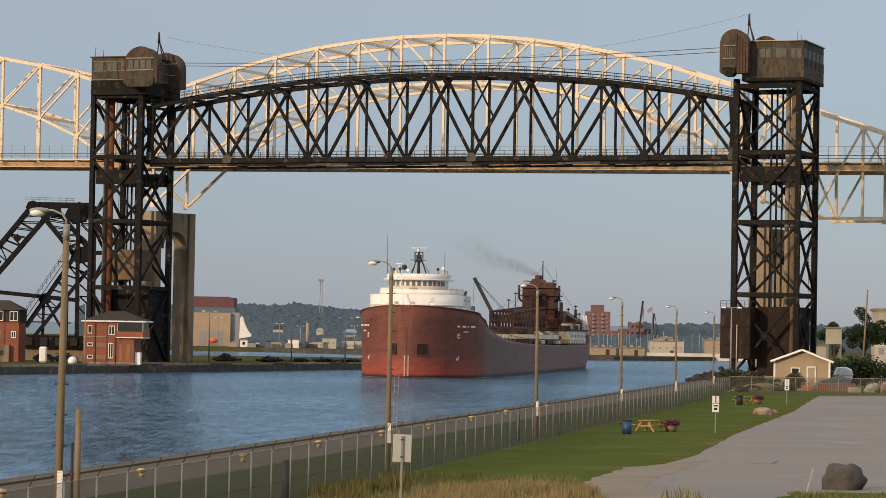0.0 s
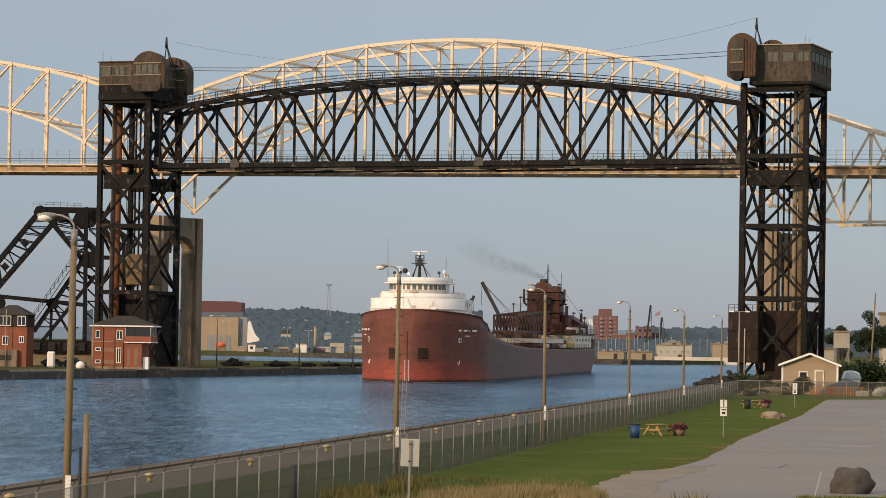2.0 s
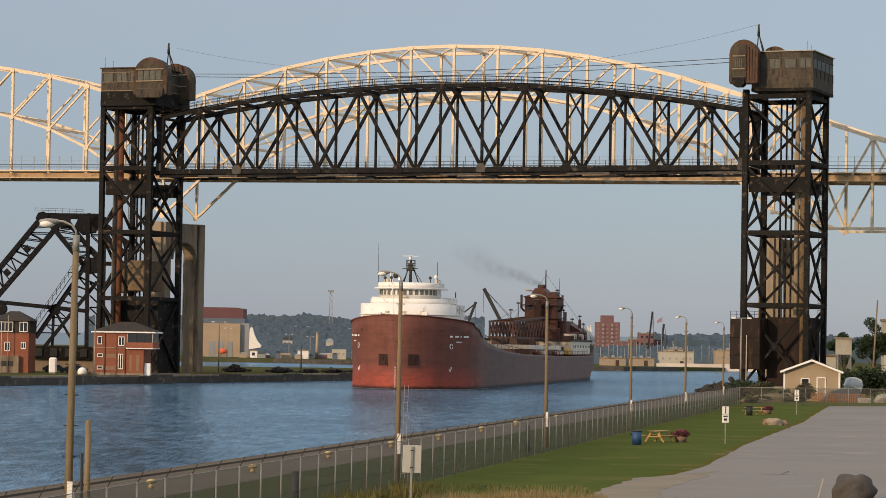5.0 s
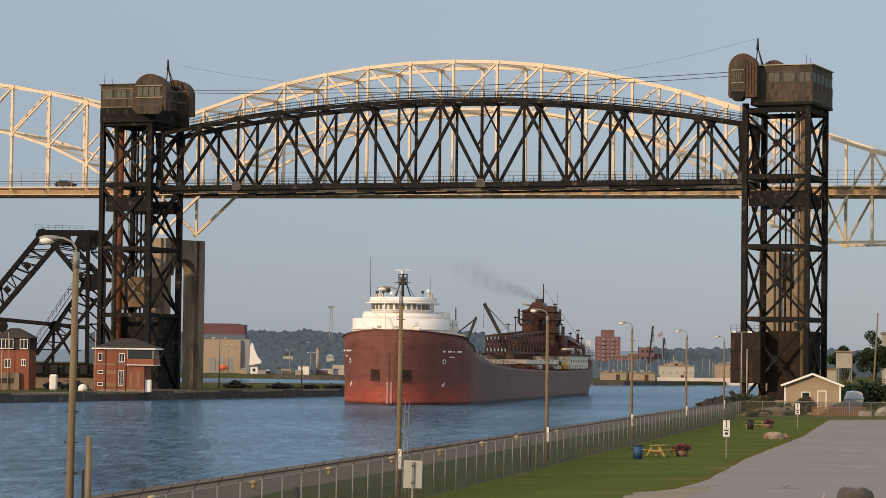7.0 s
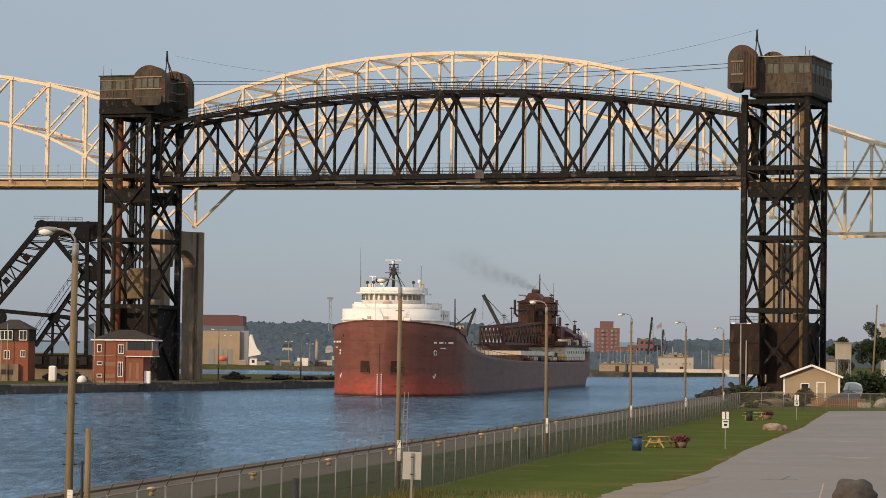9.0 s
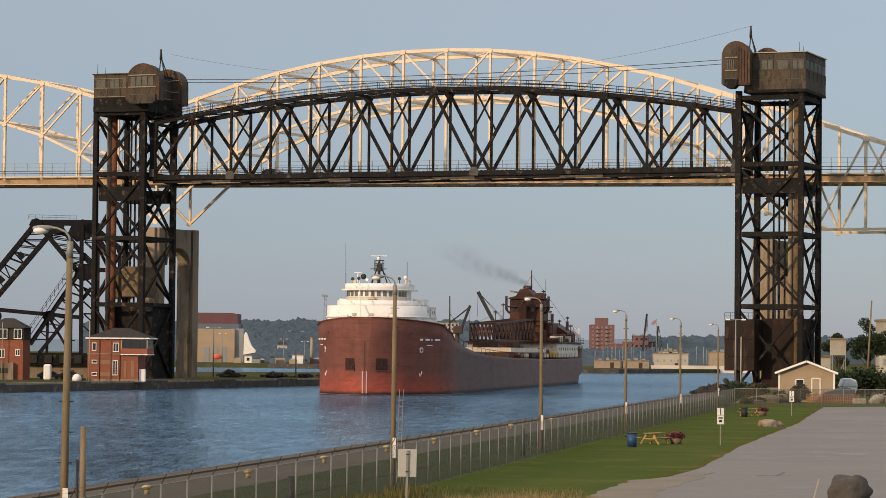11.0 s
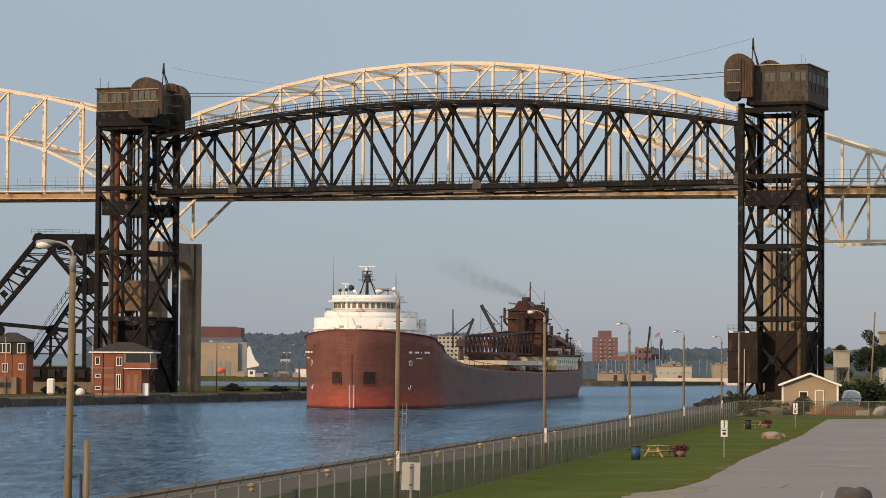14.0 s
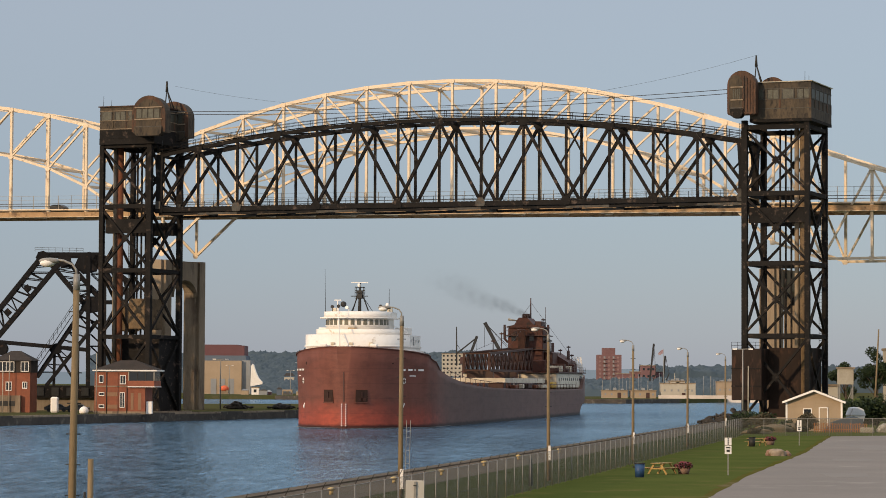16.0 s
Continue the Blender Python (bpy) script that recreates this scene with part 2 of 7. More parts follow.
def water_material():
    """Wind-ruffled water: blue body colour in streaks, under a broken reflection."""
    m = bpy.data.materials.new("rippled_canal_water")
    m.use_nodes = True
    nt = m.node_tree
    n, l = nt.nodes, nt.links
    n.remove(n["Principled BSDF"])
    co = n.new("ShaderNodeTexCoord")

    def ripples(sx, sy, size, detail=4):
        mp = n.new("ShaderNodeMapping")
        mp.inputs["Scale"].default_value = (sx, sy, 1)
        mp.inputs["Rotation"].default_value = (0, 0, 0.12)
        l.new(co.outputs["Object"], mp.inputs[0])
        t = n.new("ShaderNodeTexNoise")
        t.inputs["Scale"].default_value, t.inputs["Detail"].default_value, t.inputs["Roughness"].default_value = size, detail, 0.6
        l.new(mp.outputs[0], t.inputs["Vector"])
        return t.outputs[0]

    def mixed(a, c, k):
        x = n.new("ShaderNodeMath")
        x.operation = 'MULTIPLY_ADD'
        l.new(a, x.inputs[0])
        x.inputs[1].default_value = k
        l.new(c, x.inputs[2])
        return x.outputs[0]
    fine, swell, gust = ripples(1.5, 0.13, 1.5, 3), ripples(0.9, 0.22, 0.6, 3), ripples(0.3, 0.14, 0.06, 3)
    half = n.new("ShaderNodeMath")
    half.operation = 'MULTIPLY'
    half.inputs[1].default_value = 0.55
    l.new(swell, half.inputs[0])
    height = mixed(fine, half.outputs[0], 0.65)
    # light and dark of the ripples painted into the body colour
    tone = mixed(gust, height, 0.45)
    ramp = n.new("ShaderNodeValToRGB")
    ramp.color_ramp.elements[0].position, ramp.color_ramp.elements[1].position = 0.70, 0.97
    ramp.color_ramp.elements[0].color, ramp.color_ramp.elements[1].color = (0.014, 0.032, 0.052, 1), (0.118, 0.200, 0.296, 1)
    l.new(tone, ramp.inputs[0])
    bp = n.new("ShaderNodeBump")
    bp.inputs["Strength"].default_value, bp.inputs["Distance"].default_value = 0.7, 0.22
    l.new(height, bp.inputs["Height"])
    body, gloss, mix = n.new("ShaderNodeBsdfDiffuse"), n.new("ShaderNodeBsdfGlossy"), n.new("ShaderNodeMixShader")
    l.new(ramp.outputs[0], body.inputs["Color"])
    gloss.inputs["Roughness"].default_value = 0.14
    gloss.inputs["Color"].default_value = (0.70, 0.87, 1.0, 1)
    l.new(bp.outputs[0], gloss.inputs["Normal"])
    mix.inputs[0].default_value = 0.42
    l.new(body.outputs[0], mix.inputs[1])
    l.new(gloss.outputs[0], mix.inputs[2])
    l.new(mix.outputs[0], n["Material Output"].inputs[0])
    return m


def grass_material(name, a, b2, dry):
    m = surface(name, a, b2, 0.95, 0, 4.5, 0.09, 0.8, dry, 0.22)
    m.node_tree.nodes["Principled BSDF"].inputs["Specular IOR Level"].default_value = 0.0
    return m


GRASS = grass_material("mown_grass", (0.090, 0.104, 0.030), (0.062, 0.082, 0.023), (0.114, 0.106, 0.038))
GRASS_ROUGH = grass_material("rough_bank_grass", (0.05, 0.062, 0.022), (0.085, 0.075, 0.04), (0.11, 0.09, 0.055))
WATER = water_material()
GRASS_STRIP = grass_material("olive_grass_strip", (0.058, 0.064, 0.028), (0.044, 0.050, 0.021), (0.080, 0.070, 0.040))
BANK_TRACK = surface("worn_bank_track", (0.108, 0.078, 0.051), (0.074, 0.056, 0.037), 0.95, 0, 2.0, 0.12, 0.4, (0.085, 0.09, 0.04), 0.2)


def edge_x(y):
    """The near edge of the canal."""
    return -17.4 + 0.176 * (y - 113.5)


def fence_x(y):
    return -3.6 + 0.170 * (y - 113.4)


def far_edge_x(y):
    """The edge of the quay across the canal."""
    return -75 + 0.345 * (y - 460)


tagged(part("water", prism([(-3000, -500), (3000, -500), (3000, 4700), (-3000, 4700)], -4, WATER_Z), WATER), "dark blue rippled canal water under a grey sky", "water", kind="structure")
tagged(part("ground", prism([(edge_x(-300), -300), (edge_x(455), 455), (60, 560), (110, 1000), (150, 1185), (2500, 1185), (2500, -300)], -3, 0), GRASS),
       "green mown grass bank beside the canal", "ground", kind="structure")
quay = tagged(part("ground", prism([(far_edge_x(280), 280), (far_edge_x(648), 648), (15, 735), (-30, 765), (-160, 690), (-500, 600), (-500, 280)], -3, BANK_Z), GRASS_ROUGH),
              "rough grass on the far quay", "ground", kind="structure")
tagged(part("ground", prism([(-2500, 1165), (-70, 1165), (30, 1035), (62, 1030), (150, 1185.01), (2500, 1185.01), (2500, 4650), (-2500, 4650)], -3, 0.0), GRASS_ROUGH),
       "low green shore at the end of the canal", "ground", kind="structure")
# quay wall across the canal, in cast lengths with a paler cap
quay_wall = thing("wall_quay", pose(0, 0, 0), "dark wet concrete quay wall with a pale cap", "wall", kind="structure")
for i in range(31):
    y0, y1 = 338 + i * 10.0, 338 + i * 10.0 + 9.94
    a, b = Vector((far_edge_x(y0), y0, 0)), Vector((far_edge_x(y1), y1, 0))
    bm = beam(a + Vector((0, 0, -1.2)), b + Vector((0, 0, -1.2)), 0.9, 2.1)
    part("panel", bm, DOCK, quay_wall)
    part("coping", beam(a + Vector((-.25, 0, 0.02)), b + Vector((-.25, 0, 0.02)), 1.3, 0.32), CONCRETE if i % 3 else DOCK, quay_wall)
# near quay edge: a low concrete kerb along the water and the gravel track beside it
near_wall = thing("wall_bank", pose(0, 0, 0), "low concrete quay edge along the near bank", "wall", kind="structure")
for i in range(40):
    y0 = 55 + i * 10.0
    a, b = Vector((edge_x(y0), y0, 0)), Vector((edge_x(y0 + 9.95), y0 + 9.95, 0))
    part("panel", beam(a + Vector((0, 0, -0.93)), b + Vector((0, 0, -0.93)), 0.5, 1.9), DOCK, near_wall)
    part("coping", beam(a + Vector((.3, 0, 0.03)), b + Vector((.3, 0, 0.03)), 1.0, 0.14), BANK_TRACK, near_wall)
tagged(part("pavement", prism([(edge_x(20) + .6, 20), (edge_x(452) + .6, 452), (edge_x(452) + 5.2, 452), (edge_x(20) + 6.4, 20)], -0.5, 0.012), BANK_TRACK),
       "worn brown gravel track along the canal edge", "pavement", kind="structure")
tagged(part("grass_strip", prism([(edge_x(20) + 6.4, 20), (edge_x(440) + 5.2, 440), (fence_x(340) - .4, 340), (fence_x(20) - .4, 20)], -0.5, 0.008), GRASS_STRIP),
       "dull olive grass behind the fence", "ground", kind="structure")


def ragged(points, size, step=1.2, seed=1):
    """A plan outline with uneven edges."""
    out = []
    for (x0, y0), (x1, y1) in zip(points, points[1:] + points[:1]):
        k = max(1, int(math.hypot(x1 - x0, y1 - y0) / step))
        k = min(k, 60)
        for i in range(k):
            x, y = x0 + (x1 - x0) * i / k, y0 + (y1 - y0) * i / k
            out.append((x + size * noise.noise(Vector((x * .5, y * .35, seed))), y + size * noise.noise(Vector((x * .5, y * .35, seed + 9)))))
    return out


lot = [(5.9, 111), (7.5, 123), (10.6, 139.5), (13.5, 151.5), (19.3, 187.5), (30.8, 250.9), (43.8, 331), (58, 343), (120, 352), (120, 119), (24, 117.5), (16.2, 117.2), (13.4, 113), (11.5, 104), (8, 103)]
tagged(part("parking_lot", prism(ragged(lot, 0.22, 3.5), -0.5, 0.016), ASPHALT), "pale worn asphalt parking lot with a ragged edge", "parking lot", kind="structure")
verge = [(10.9, 140.5), (13.8, 152), (19.6, 187.8), (31.1, 251.2), (44.1, 331.4), (43.3, 331.6), (30.45, 252), (18.9, 188.5), (13.1, 152.6), (10.2, 141)]
tagged(part("worn_verge", prism(ragged(verge, .35, 1.1, 8), -.5, .012), grass_material("worn_verge_grass", (0.10, 0.088, 0.03), (0.075, 0.08, 0.015), (0.14, 0.115, 0.06))), "worn brownish grass edge along the lot", "ground", kind="structure")
dirt = [(6.6, 124.5), (8.9, 136), (11.4, 141.5), (13.6, 147), (12.2, 138), (9.5, 127), (8.4, 117), (9.6, 108), (6.2, 104), (5.2, 112)]
tagged(part("gravel_verge", prism(ragged(dirt, 0.5, 0.8, 5), -0.5, 0.024), GRAVEL), "sandy gravel verge beside the parking lot", "ground", kind="structure")

# cracks and patches in the lot
CRACK = surface("tar_crack", (0.075, 0.068, 0.062), (0.10, 0.09, 0.08), 0.95)
PATCH = surface("asphalt_patch", (0.185, 0.166, 0.150), (0.205, 0.184, 0.165), 0.95, 0, 3, .3, .2)
for k, pts in enumerate((((15.6, 143.5), (16.3, 143.2), (17.4, 143.4)), ((16.6, 143.3), (17.1, 145.6), (17.5, 147.6)))):
    bm = bmesh.new()
    for p, q in zip(pts, pts[1:]):
        beam((*p, .017), (*q, .017), 0.09, 0.012, bm)
    tagged(part("crack", bm, CRACK), "dark tarred crack in the asphalt", "crack", "cracks in the lot", "structure")
for k, (x, y, w, d) in enumerate(((24.5, 186.0, 2.8, 9.0), (38.0, 262.0, 5.0, 22.0), (30.0, 225.0, 3.2, 8.0), (14.6, 128.5, 1.6, 3.6))):
    tagged(part("patch", prism(ragged([(x, y), (x + w, y + .6), (x + w + .8, y + d), (x + .7, y + d)], .5, 1.2, k + 3), 0.002, .0205), PATCH), "slightly darker mended patch of asphalt", "patch", "patches in the lot", "structure")


# ---- the lift bridge ----
def bridge_frame(x, y, z, rz):
    return pose(x, y, z, 0, 0, rz)


LIFT = bridge_frame(-55.0, 533.5, 0, -21.3)
SPAN, PANEL, DEPTH = 112.5, 112.5 / 7, 8.4
CHORD_Z = 37.9


def top_z(x):
    return 48.0 + 5.2 * (1 - ((x - SPAN / 2) / (SPAN / 2)) ** 2)


def build_lift_span():
    span = thing("lift_span", LIFT, "dark weathered steel truss lift span raised high", "bridge")
    for y, sub in ((0.0, 1), (DEPTH, -1)):
        # chords
        for k in range(14):
            x0, x1 = k * PANEL / 2, (k + 1) * PANEL / 2
            part("bottom_chord", beam((x0, y, CHORD_Z), (x1, y, CHORD_Z), 0.6, 0.8), STEEL, span)
            part("top_chord", beam((x0, y, top_z(x0)), (x1, y, top_z(x1)), 0.6, 0.62), STEEL, span)
            part("floor_girder", beam((x0, y, CHORD_Z - 0.85), (x1 - .02, y, CHORD_Z - 0.78), 0.3, 0.4), STEEL_PALE if k % 3 == 1 else STEEL, span)
        for k in range(8):
            x = k * PANEL
            part("post", beam((x, y, CHORD_Z), (x, y, top_z(x) - .3), 0.42, 0.42), STEEL, span)
            bm = slab([(x - .8, CHORD_Z - .45), (x + .8, CHORD_Z - .45), (x + .95, CHORD_Z + .4), (x + .45, CHORD_Z + 1.1), (x - .45, CHORD_Z + 1.1), (x - .95, CHORD_Z + .4)], y - .46, y - .38)
            part("gusset", bm, STEEL_PALE if k % 3 == 1 else STEEL, span)
            if k < 7:
                xm = x + PANEL / 2
                zt = top_z(xm)
                part("post", beam((xm, y, CHORD_Z), (xm, y, zt - .3), 0.40, 0.38), STEEL, span)
                bm = slab([(xm - .95, zt + .28), (xm + .95, zt + .28), (xm + .95, zt - .45), (xm + .5, zt - 1.1), (xm - .5, zt - 1.1), (xm - .95, zt - .45)], y - .46, y - .38)
                part("gusset", bm, STEEL, span)
                for xb in (x, x + PANEL):
                    part("diagonal", beam((xb, y, CHORD_Z + .3), (xm, y, zt - .4), 0.5, 0.52, up=(0, 1, 0)), STEEL, span)
            # short strut from the head of the post down to the middle of a main diagonal
            xs = x + sub * PANEL / 4
            if 0 < xs < SPAN:
                xm = x + sub * PANEL / 2
                part("strut", beam((x, y, top_z(x) - .3), (xs, y, (CHORD_Z + top_z(xm)) / 2), 0.28, 0.28), STEEL, span)
    # between the two trusses: floor beams, stringers, ties, top laterals
    for k in range(15):
        x = k * PANEL / 2
        part("floor_beam", beam((x, .35, CHORD_Z - .25), (x, DEPTH - .35, CHORD_Z - .25), 0.45, 1.1), STEEL, span)
        part("top_strut", beam((x, .3, top_z(x)), (x, DEPTH - .3, top_z(x)), 0.35, 0.5), STEEL, span)
        if k < 14:
            x1 = x + PANEL / 2
            a, b = (.3, DEPTH - .3) if k % 2 else (DEPTH - .3, .3)
            part("lateral", beam((x, a, top_z(x)), (x1, b, top_z(x1)), 0.25, 0.25), STEEL, span)
            for yy in (DEPTH / 2 - .9, DEPTH / 2 + .9):
                part("stringer", beam((x, yy, CHORD_Z + .1), (x1, yy, CHORD_Z + .1), 0.3, 0.7), STEEL, span)
    sleeper = box(-.12, .12, 1.6, DEPTH - 1.6, CHORD_Z + .46, CHORD_Z + .66)
    first = part("sleeper", sleeper, STEEL_PALE, span)
    for i in range(1, 140):
        shared("sleeper", first.data, span, pose(i * .8, 0, 0))
    # walkways with railings on the top chords and beside the floor
    for y, y2 in ((-.55, .35), (DEPTH - .35, DEPTH + .55)):
        for k in range(28):
            x0, x1 = k * PANEL / 4, (k + 1) * PANEL / 4
            part("walkway", beam((x0, (y + y2) / 2, top_z(x0) + .46), (x1, (y + y2) / 2, top_z(x1) + .46), 0.9, 0.07), STEEL, span)
            for yy in (y, y2):
                for h in (0.6, 1.12):
                    part("rail", beam((x0, yy, top_z(x0) + .46 + h), (x1, yy, top_z(x1) + .46 + h), 0.06, 0.07), STEEL, span)
    rail_post = part("rail_post", beam((0, 0, 0), (0, 0, 1.14), 0.07), STEEL, span, at=pose(0, -.55, top_z(0) + .46))
    for i in range(48):
        x = i * SPAN / 47
        for yy in (-.55, .35, DEPTH + .55):
            if i or yy != -.55:
                shared("rail_post", rail_post.data, span, pose(x, yy, top_z(x) + .46))
    for h in (0.95, 1.5):
        part("rail", beam((0, -.42, CHORD_Z + h), (SPAN, -.42, CHORD_Z + h), 0.05, 0.06), STEEL, span)
    for i in range(60):
        x = i * SPAN / 59
        shared("rail_post", rail_post.data, span, pose(x, -.42, CHORD_Z + .4))
    # heavy end posts, with the hoisting ropes that rise from them to the sheaves
    for x, s in ((0.0, -1), (SPAN, 1)):
        for y in (0.0, DEPTH):
            part("end_post", slab([(x - .75, CHORD_Z - .6), (x + .75, CHORD_Z - .6), (x + .55, CHORD_Z + 5), (x + .9, top_z(x) + .3), (x - .9, top_z(x) + .3), (x - .55, CHORD_Z + 5)], y - .32, y + .32), STEEL, span)
            for k in range(5):
                part("hoist_rope", tube((x - .5 + .25 * k, y, top_z(x) + .2), (x - .5 + .25 * k, y, 51.0), .04, .04, 4), BLACK, span)
            part("guide_shoe", box(x - .5, x + .5, y - .7, y - .3, CHORD_Z + .2, CHORD_Z + 1.6), STEEL_PALE, span)
    # ladder on the end post
    bm = bmesh.new()
    x0, x1 = SPAN, SPAN - PANEL / 2
    for o in (-.25, .25):
        beam((x0, -.6 + o, CHORD_Z + .9), (x1, -.6 + o, top_z(x1)), 0.06, 0.06, bm)
    for i in range(24):
        t = i / 23
        z = CHORD_Z + .9 + (top_z(x1) - CHORD_Z - .9) * t
        beam((x0 + (x1 - x0) * t, -.85, z), (x0 + (x1 - x0) * t, -.35, z), 0.05, 0.05, bm)
    part("ladder", bm, STEEL_PALE, span)
    return span


LEVELS = [0.1, 14.2, 26.6, 38.6, 50.0]
FRONT, BACK = -2.0, 10.4


def arch_outline(x0, x1, z0, z1, n=14):
    """A wall outline with a half-round head."""
    r = (x1 - x0) / 2
    pts = [(x0, z0), (x1, z0)]
    for i in range(n + 1):
        a = math.pi * i / n
        pts.append((x0 + r + r * math.cos(a), z1 - r + r * math.sin(a)))
    return pts


BRONZE = surface("stained_bronze_concrete", (0.20, 0.135, 0.075), (0.12, 0.085, 0.05), 0.85, 0, 3, .4, .3, (0.07, 0.05, 0.032), .3)


def build_tower(side):
    """side -1: the tower at the span's near-zero end; +1: the one past its other end."""
    right = side > 0
    x0, x1 = (SPAN + 1, SPAN + 12.0) if right else (-11.0, -1.0)
    tw = thing("lift_tower", LIFT, "dark rusted lattice steel lift tower with brown machinery house" if right else "dark lattice steel lift tower beside a brick control house", "bridge tower", "lift bridge towers")
    xs, ys = (x0, x1), (FRONT, BACK)
    for x in xs:
        for y in ys:
            w = 0.95 if (x == (x0 if right else x1)) else 0.85
            part("leg", beam((x, y, 0.0), (x, y, LEVELS[-1] + (1.2 if right else .2)), w, w), STEEL, tw)
    for i, (za, zb) in enumerate(zip(LEVELS, LEVELS[1:])):
        for y in ys:
            part("tie", beam((x0 + .5, y, zb), (x1 - .5, y, zb), 0.6, 0.8), STEEL, tw)
            part("brace", beam((x0, y, za + .4), (x1, y, zb - .4), 0.4, 0.46, up=(0, 1, 0)), STEEL, tw)
            part("brace", beam((x1, y + .02, za + .4), (x0, y + .02, zb - .4), 0.4, 0.46, up=(0, 1, 0)), STEEL, tw)
            xm, zm = (x0 + x1) / 2, (za + zb) / 2
            part("gusset", slab([(xm - .7, zm), (xm, zm - .8), (xm + .7, zm), (xm, zm + .8)], y - .3, y - .24), STEEL, tw)
        for x in xs:
            part("tie", beam((x, FRONT + .5, zb), (x, BACK - .5, zb), 0.6, 0.7), STEEL, tw)
            part("brace", beam((x, FRONT, za + .4), (x, BACK, zb - .4), 0.4, 0.45), STEEL, tw)
            part("brace", beam((x + .02, BACK, za + .4), (x + .02, FRONT, zb - .4), 0.4, 0.45), STEEL, tw)
    # counterweight ropes and guides
    for k in range(4):
        x = x0 + (x1 - x0) * (0.42 + 0.09 * k)
        part("guide", beam((x, 4.2, 9), (x, 4.2, 50), 0.28, 0.28), STEEL, tw)
    xr = x0 + 2.0 if not right else x1 - 1.6
    part("riser", tube((xr, FRONT + 3.5, 0.2), (xr, FRONT + 3.5, 50), 0.60, 0.60, 12), RUST_PIPE if not right else BRONZE, tw, "rust-orange riser" if not right else "")
    part("riser", tube((xr - 1.15, FRONT + 3.6, 0.2), (xr - 1.15, FRONT + 3.6, 50), 0.42, 0.42, 10), CONCRETE, tw)
    # counterweight at mid height and the rope sheave cross girders
    part("cross_girder", box(x0 + .6, x1 - .6, FRONT + .2, FRONT + 1.6, 33.6, 36.2), STEEL, tw)
    part("cross_girder", box(x0 + .6, x1 - .6, BACK - 1.6, BACK - .2, 33.6, 36.0), STEEL, tw)
    bm = bmesh.new()
    lx = x1 if right else x0
    for o in (-.25, .25):
        beam((lx - 1.0 + o, BACK + .7, 0.4), (lx - 1.0 + o, BACK + .7, 50), 0.07, 0.07, bm)
    for i in range(80):
        z = 1 + i * .6
        beam((lx - 1.25, BACK + .7, z), (lx - .75, BACK + .7, z), 0.06, 0.06, bm)
    part("ladder", bm, STEEL_PALE, tw)
    # machinery house on top
    h0, h1, hf, hb = (x0 + 1.2, x1 + .9, FRONT - .9, BACK + .9) if right else (x0 - .15, x1 + 1.2, FRONT - .9, BACK + .9)
    part("platform", box(h0 - .1, h1 + .1, hf, hb, 50.8 if right else 50.2, 51.3), STEEL, tw)
    house = part("machinery_house", box(h0, h1, hf, hb, 51.3, 57.55 if right else 57.2), HOUSE_PLATE, tw, "brown rust-streaked sheet metal house")
    # right roof's pale colour carries the sunlit line along its edge
    part("roof", box(h0 - .25, h1 + .25, hf - .25, hb + .25, 57.55 if right else 57.2, 57.7 if right else 57.4), CONCRETE_PALE if right else RUSTED, house)
    if right:
        part("skirt", box(h0 - .04, h1 + .04, hf - .04, hb + .04, 51.3, 53.0), HOUSE_PLATE, house, "rusted lower cladding")
    else:
        part("skirt", box(h0 - .04, h1 + .04, hf - .04, hb + .04, 51.3, 52.9), STEEL, house, "blackened lower cladding")
    for z in (53.0, 54.6, 56.4):
        part("band", box(h0 - .06, h1 + .06, hf - .06, hb + .06, z, z + .12), STEEL_PALE if right else CONCRETE, house)
    n = 4
    for i in range(n):
        wa = h0 + (h1 - h0) * (i + .12) / n
        wb = h0 + (h1 - h0) * (i + .88) / n
        pane = part("window", box(wa, wb, hf - .03, hf + .05, 54.75, 56.3), DULL_GLASS, house)
        for wx in (wa, wb):
            part("window_frame", box(wx - .09, wx + .09, hf - .1, hf - .02, 54.7, 56.35), STEEL_PALE, pane)
        if i % 2:
            part("mullion", box((wa + wb) / 2 - .05, (wa + wb) / 2 + .05, hf - .08, hf - .03, 54.75, 56.3), HOUSE_PLATE, pane)
        part("pilaster", box(wb + .05, wb + .35, hf - .08, hf, 53.1, 54.6), RUSTED if i % 2 else HOUSE_PLATE, house)
    for i in range(5):
        ya, yb = hf + (hb - hf) * (i + .15) / 5, hf + (hb - hf) * (i + .85) / 5
        xx = h1 if right else h1
        part("window", box(xx - .05, xx + .03, ya, yb, 54.75, 56.3), DULL_GLASS, house)
        part("pilaster", box(xx, xx + .08, yb + .05, yb + .4, 53.1, 54.6), RUSTED, house)
    # round-headed sheave hoods at the span end of the house
    for y, back in ((hf - 2.2, hf + .1), (hf + 9.6, hf + 12.4)):
        if right:
            a, b = (x0 - 2.1, x0 + 2.7) if y < hf else (x0 + .2, x0 + 5.0)
        else:
            a, b = (x1 - 2.1, x1 + 4.6) if y < hf else (x1 - 2.6, x1 + 3.4)
        hood = part("sheave_hood", slab(arch_outline(a, b, 52.0, 59.4 if right else 58.8), y, back), HOUSE_PLATE if not right else RUSTED, tw, "round-headed rusty sheave hood")
        part("rim", slab(arch_outline(a - .12, b + .12, 52.2, (59.4 if right else 58.8) + .12), y - .12, y), RUSTED, hood)
        if right:
            for k in range(5):
                part("seam", box(a + 2.9 + .5 * k, a + 2.98 + .5 * k, y - .18, y - .1, 52.4, 58.6 - .35 * k), STEEL, hood)
            b = a + 3.2
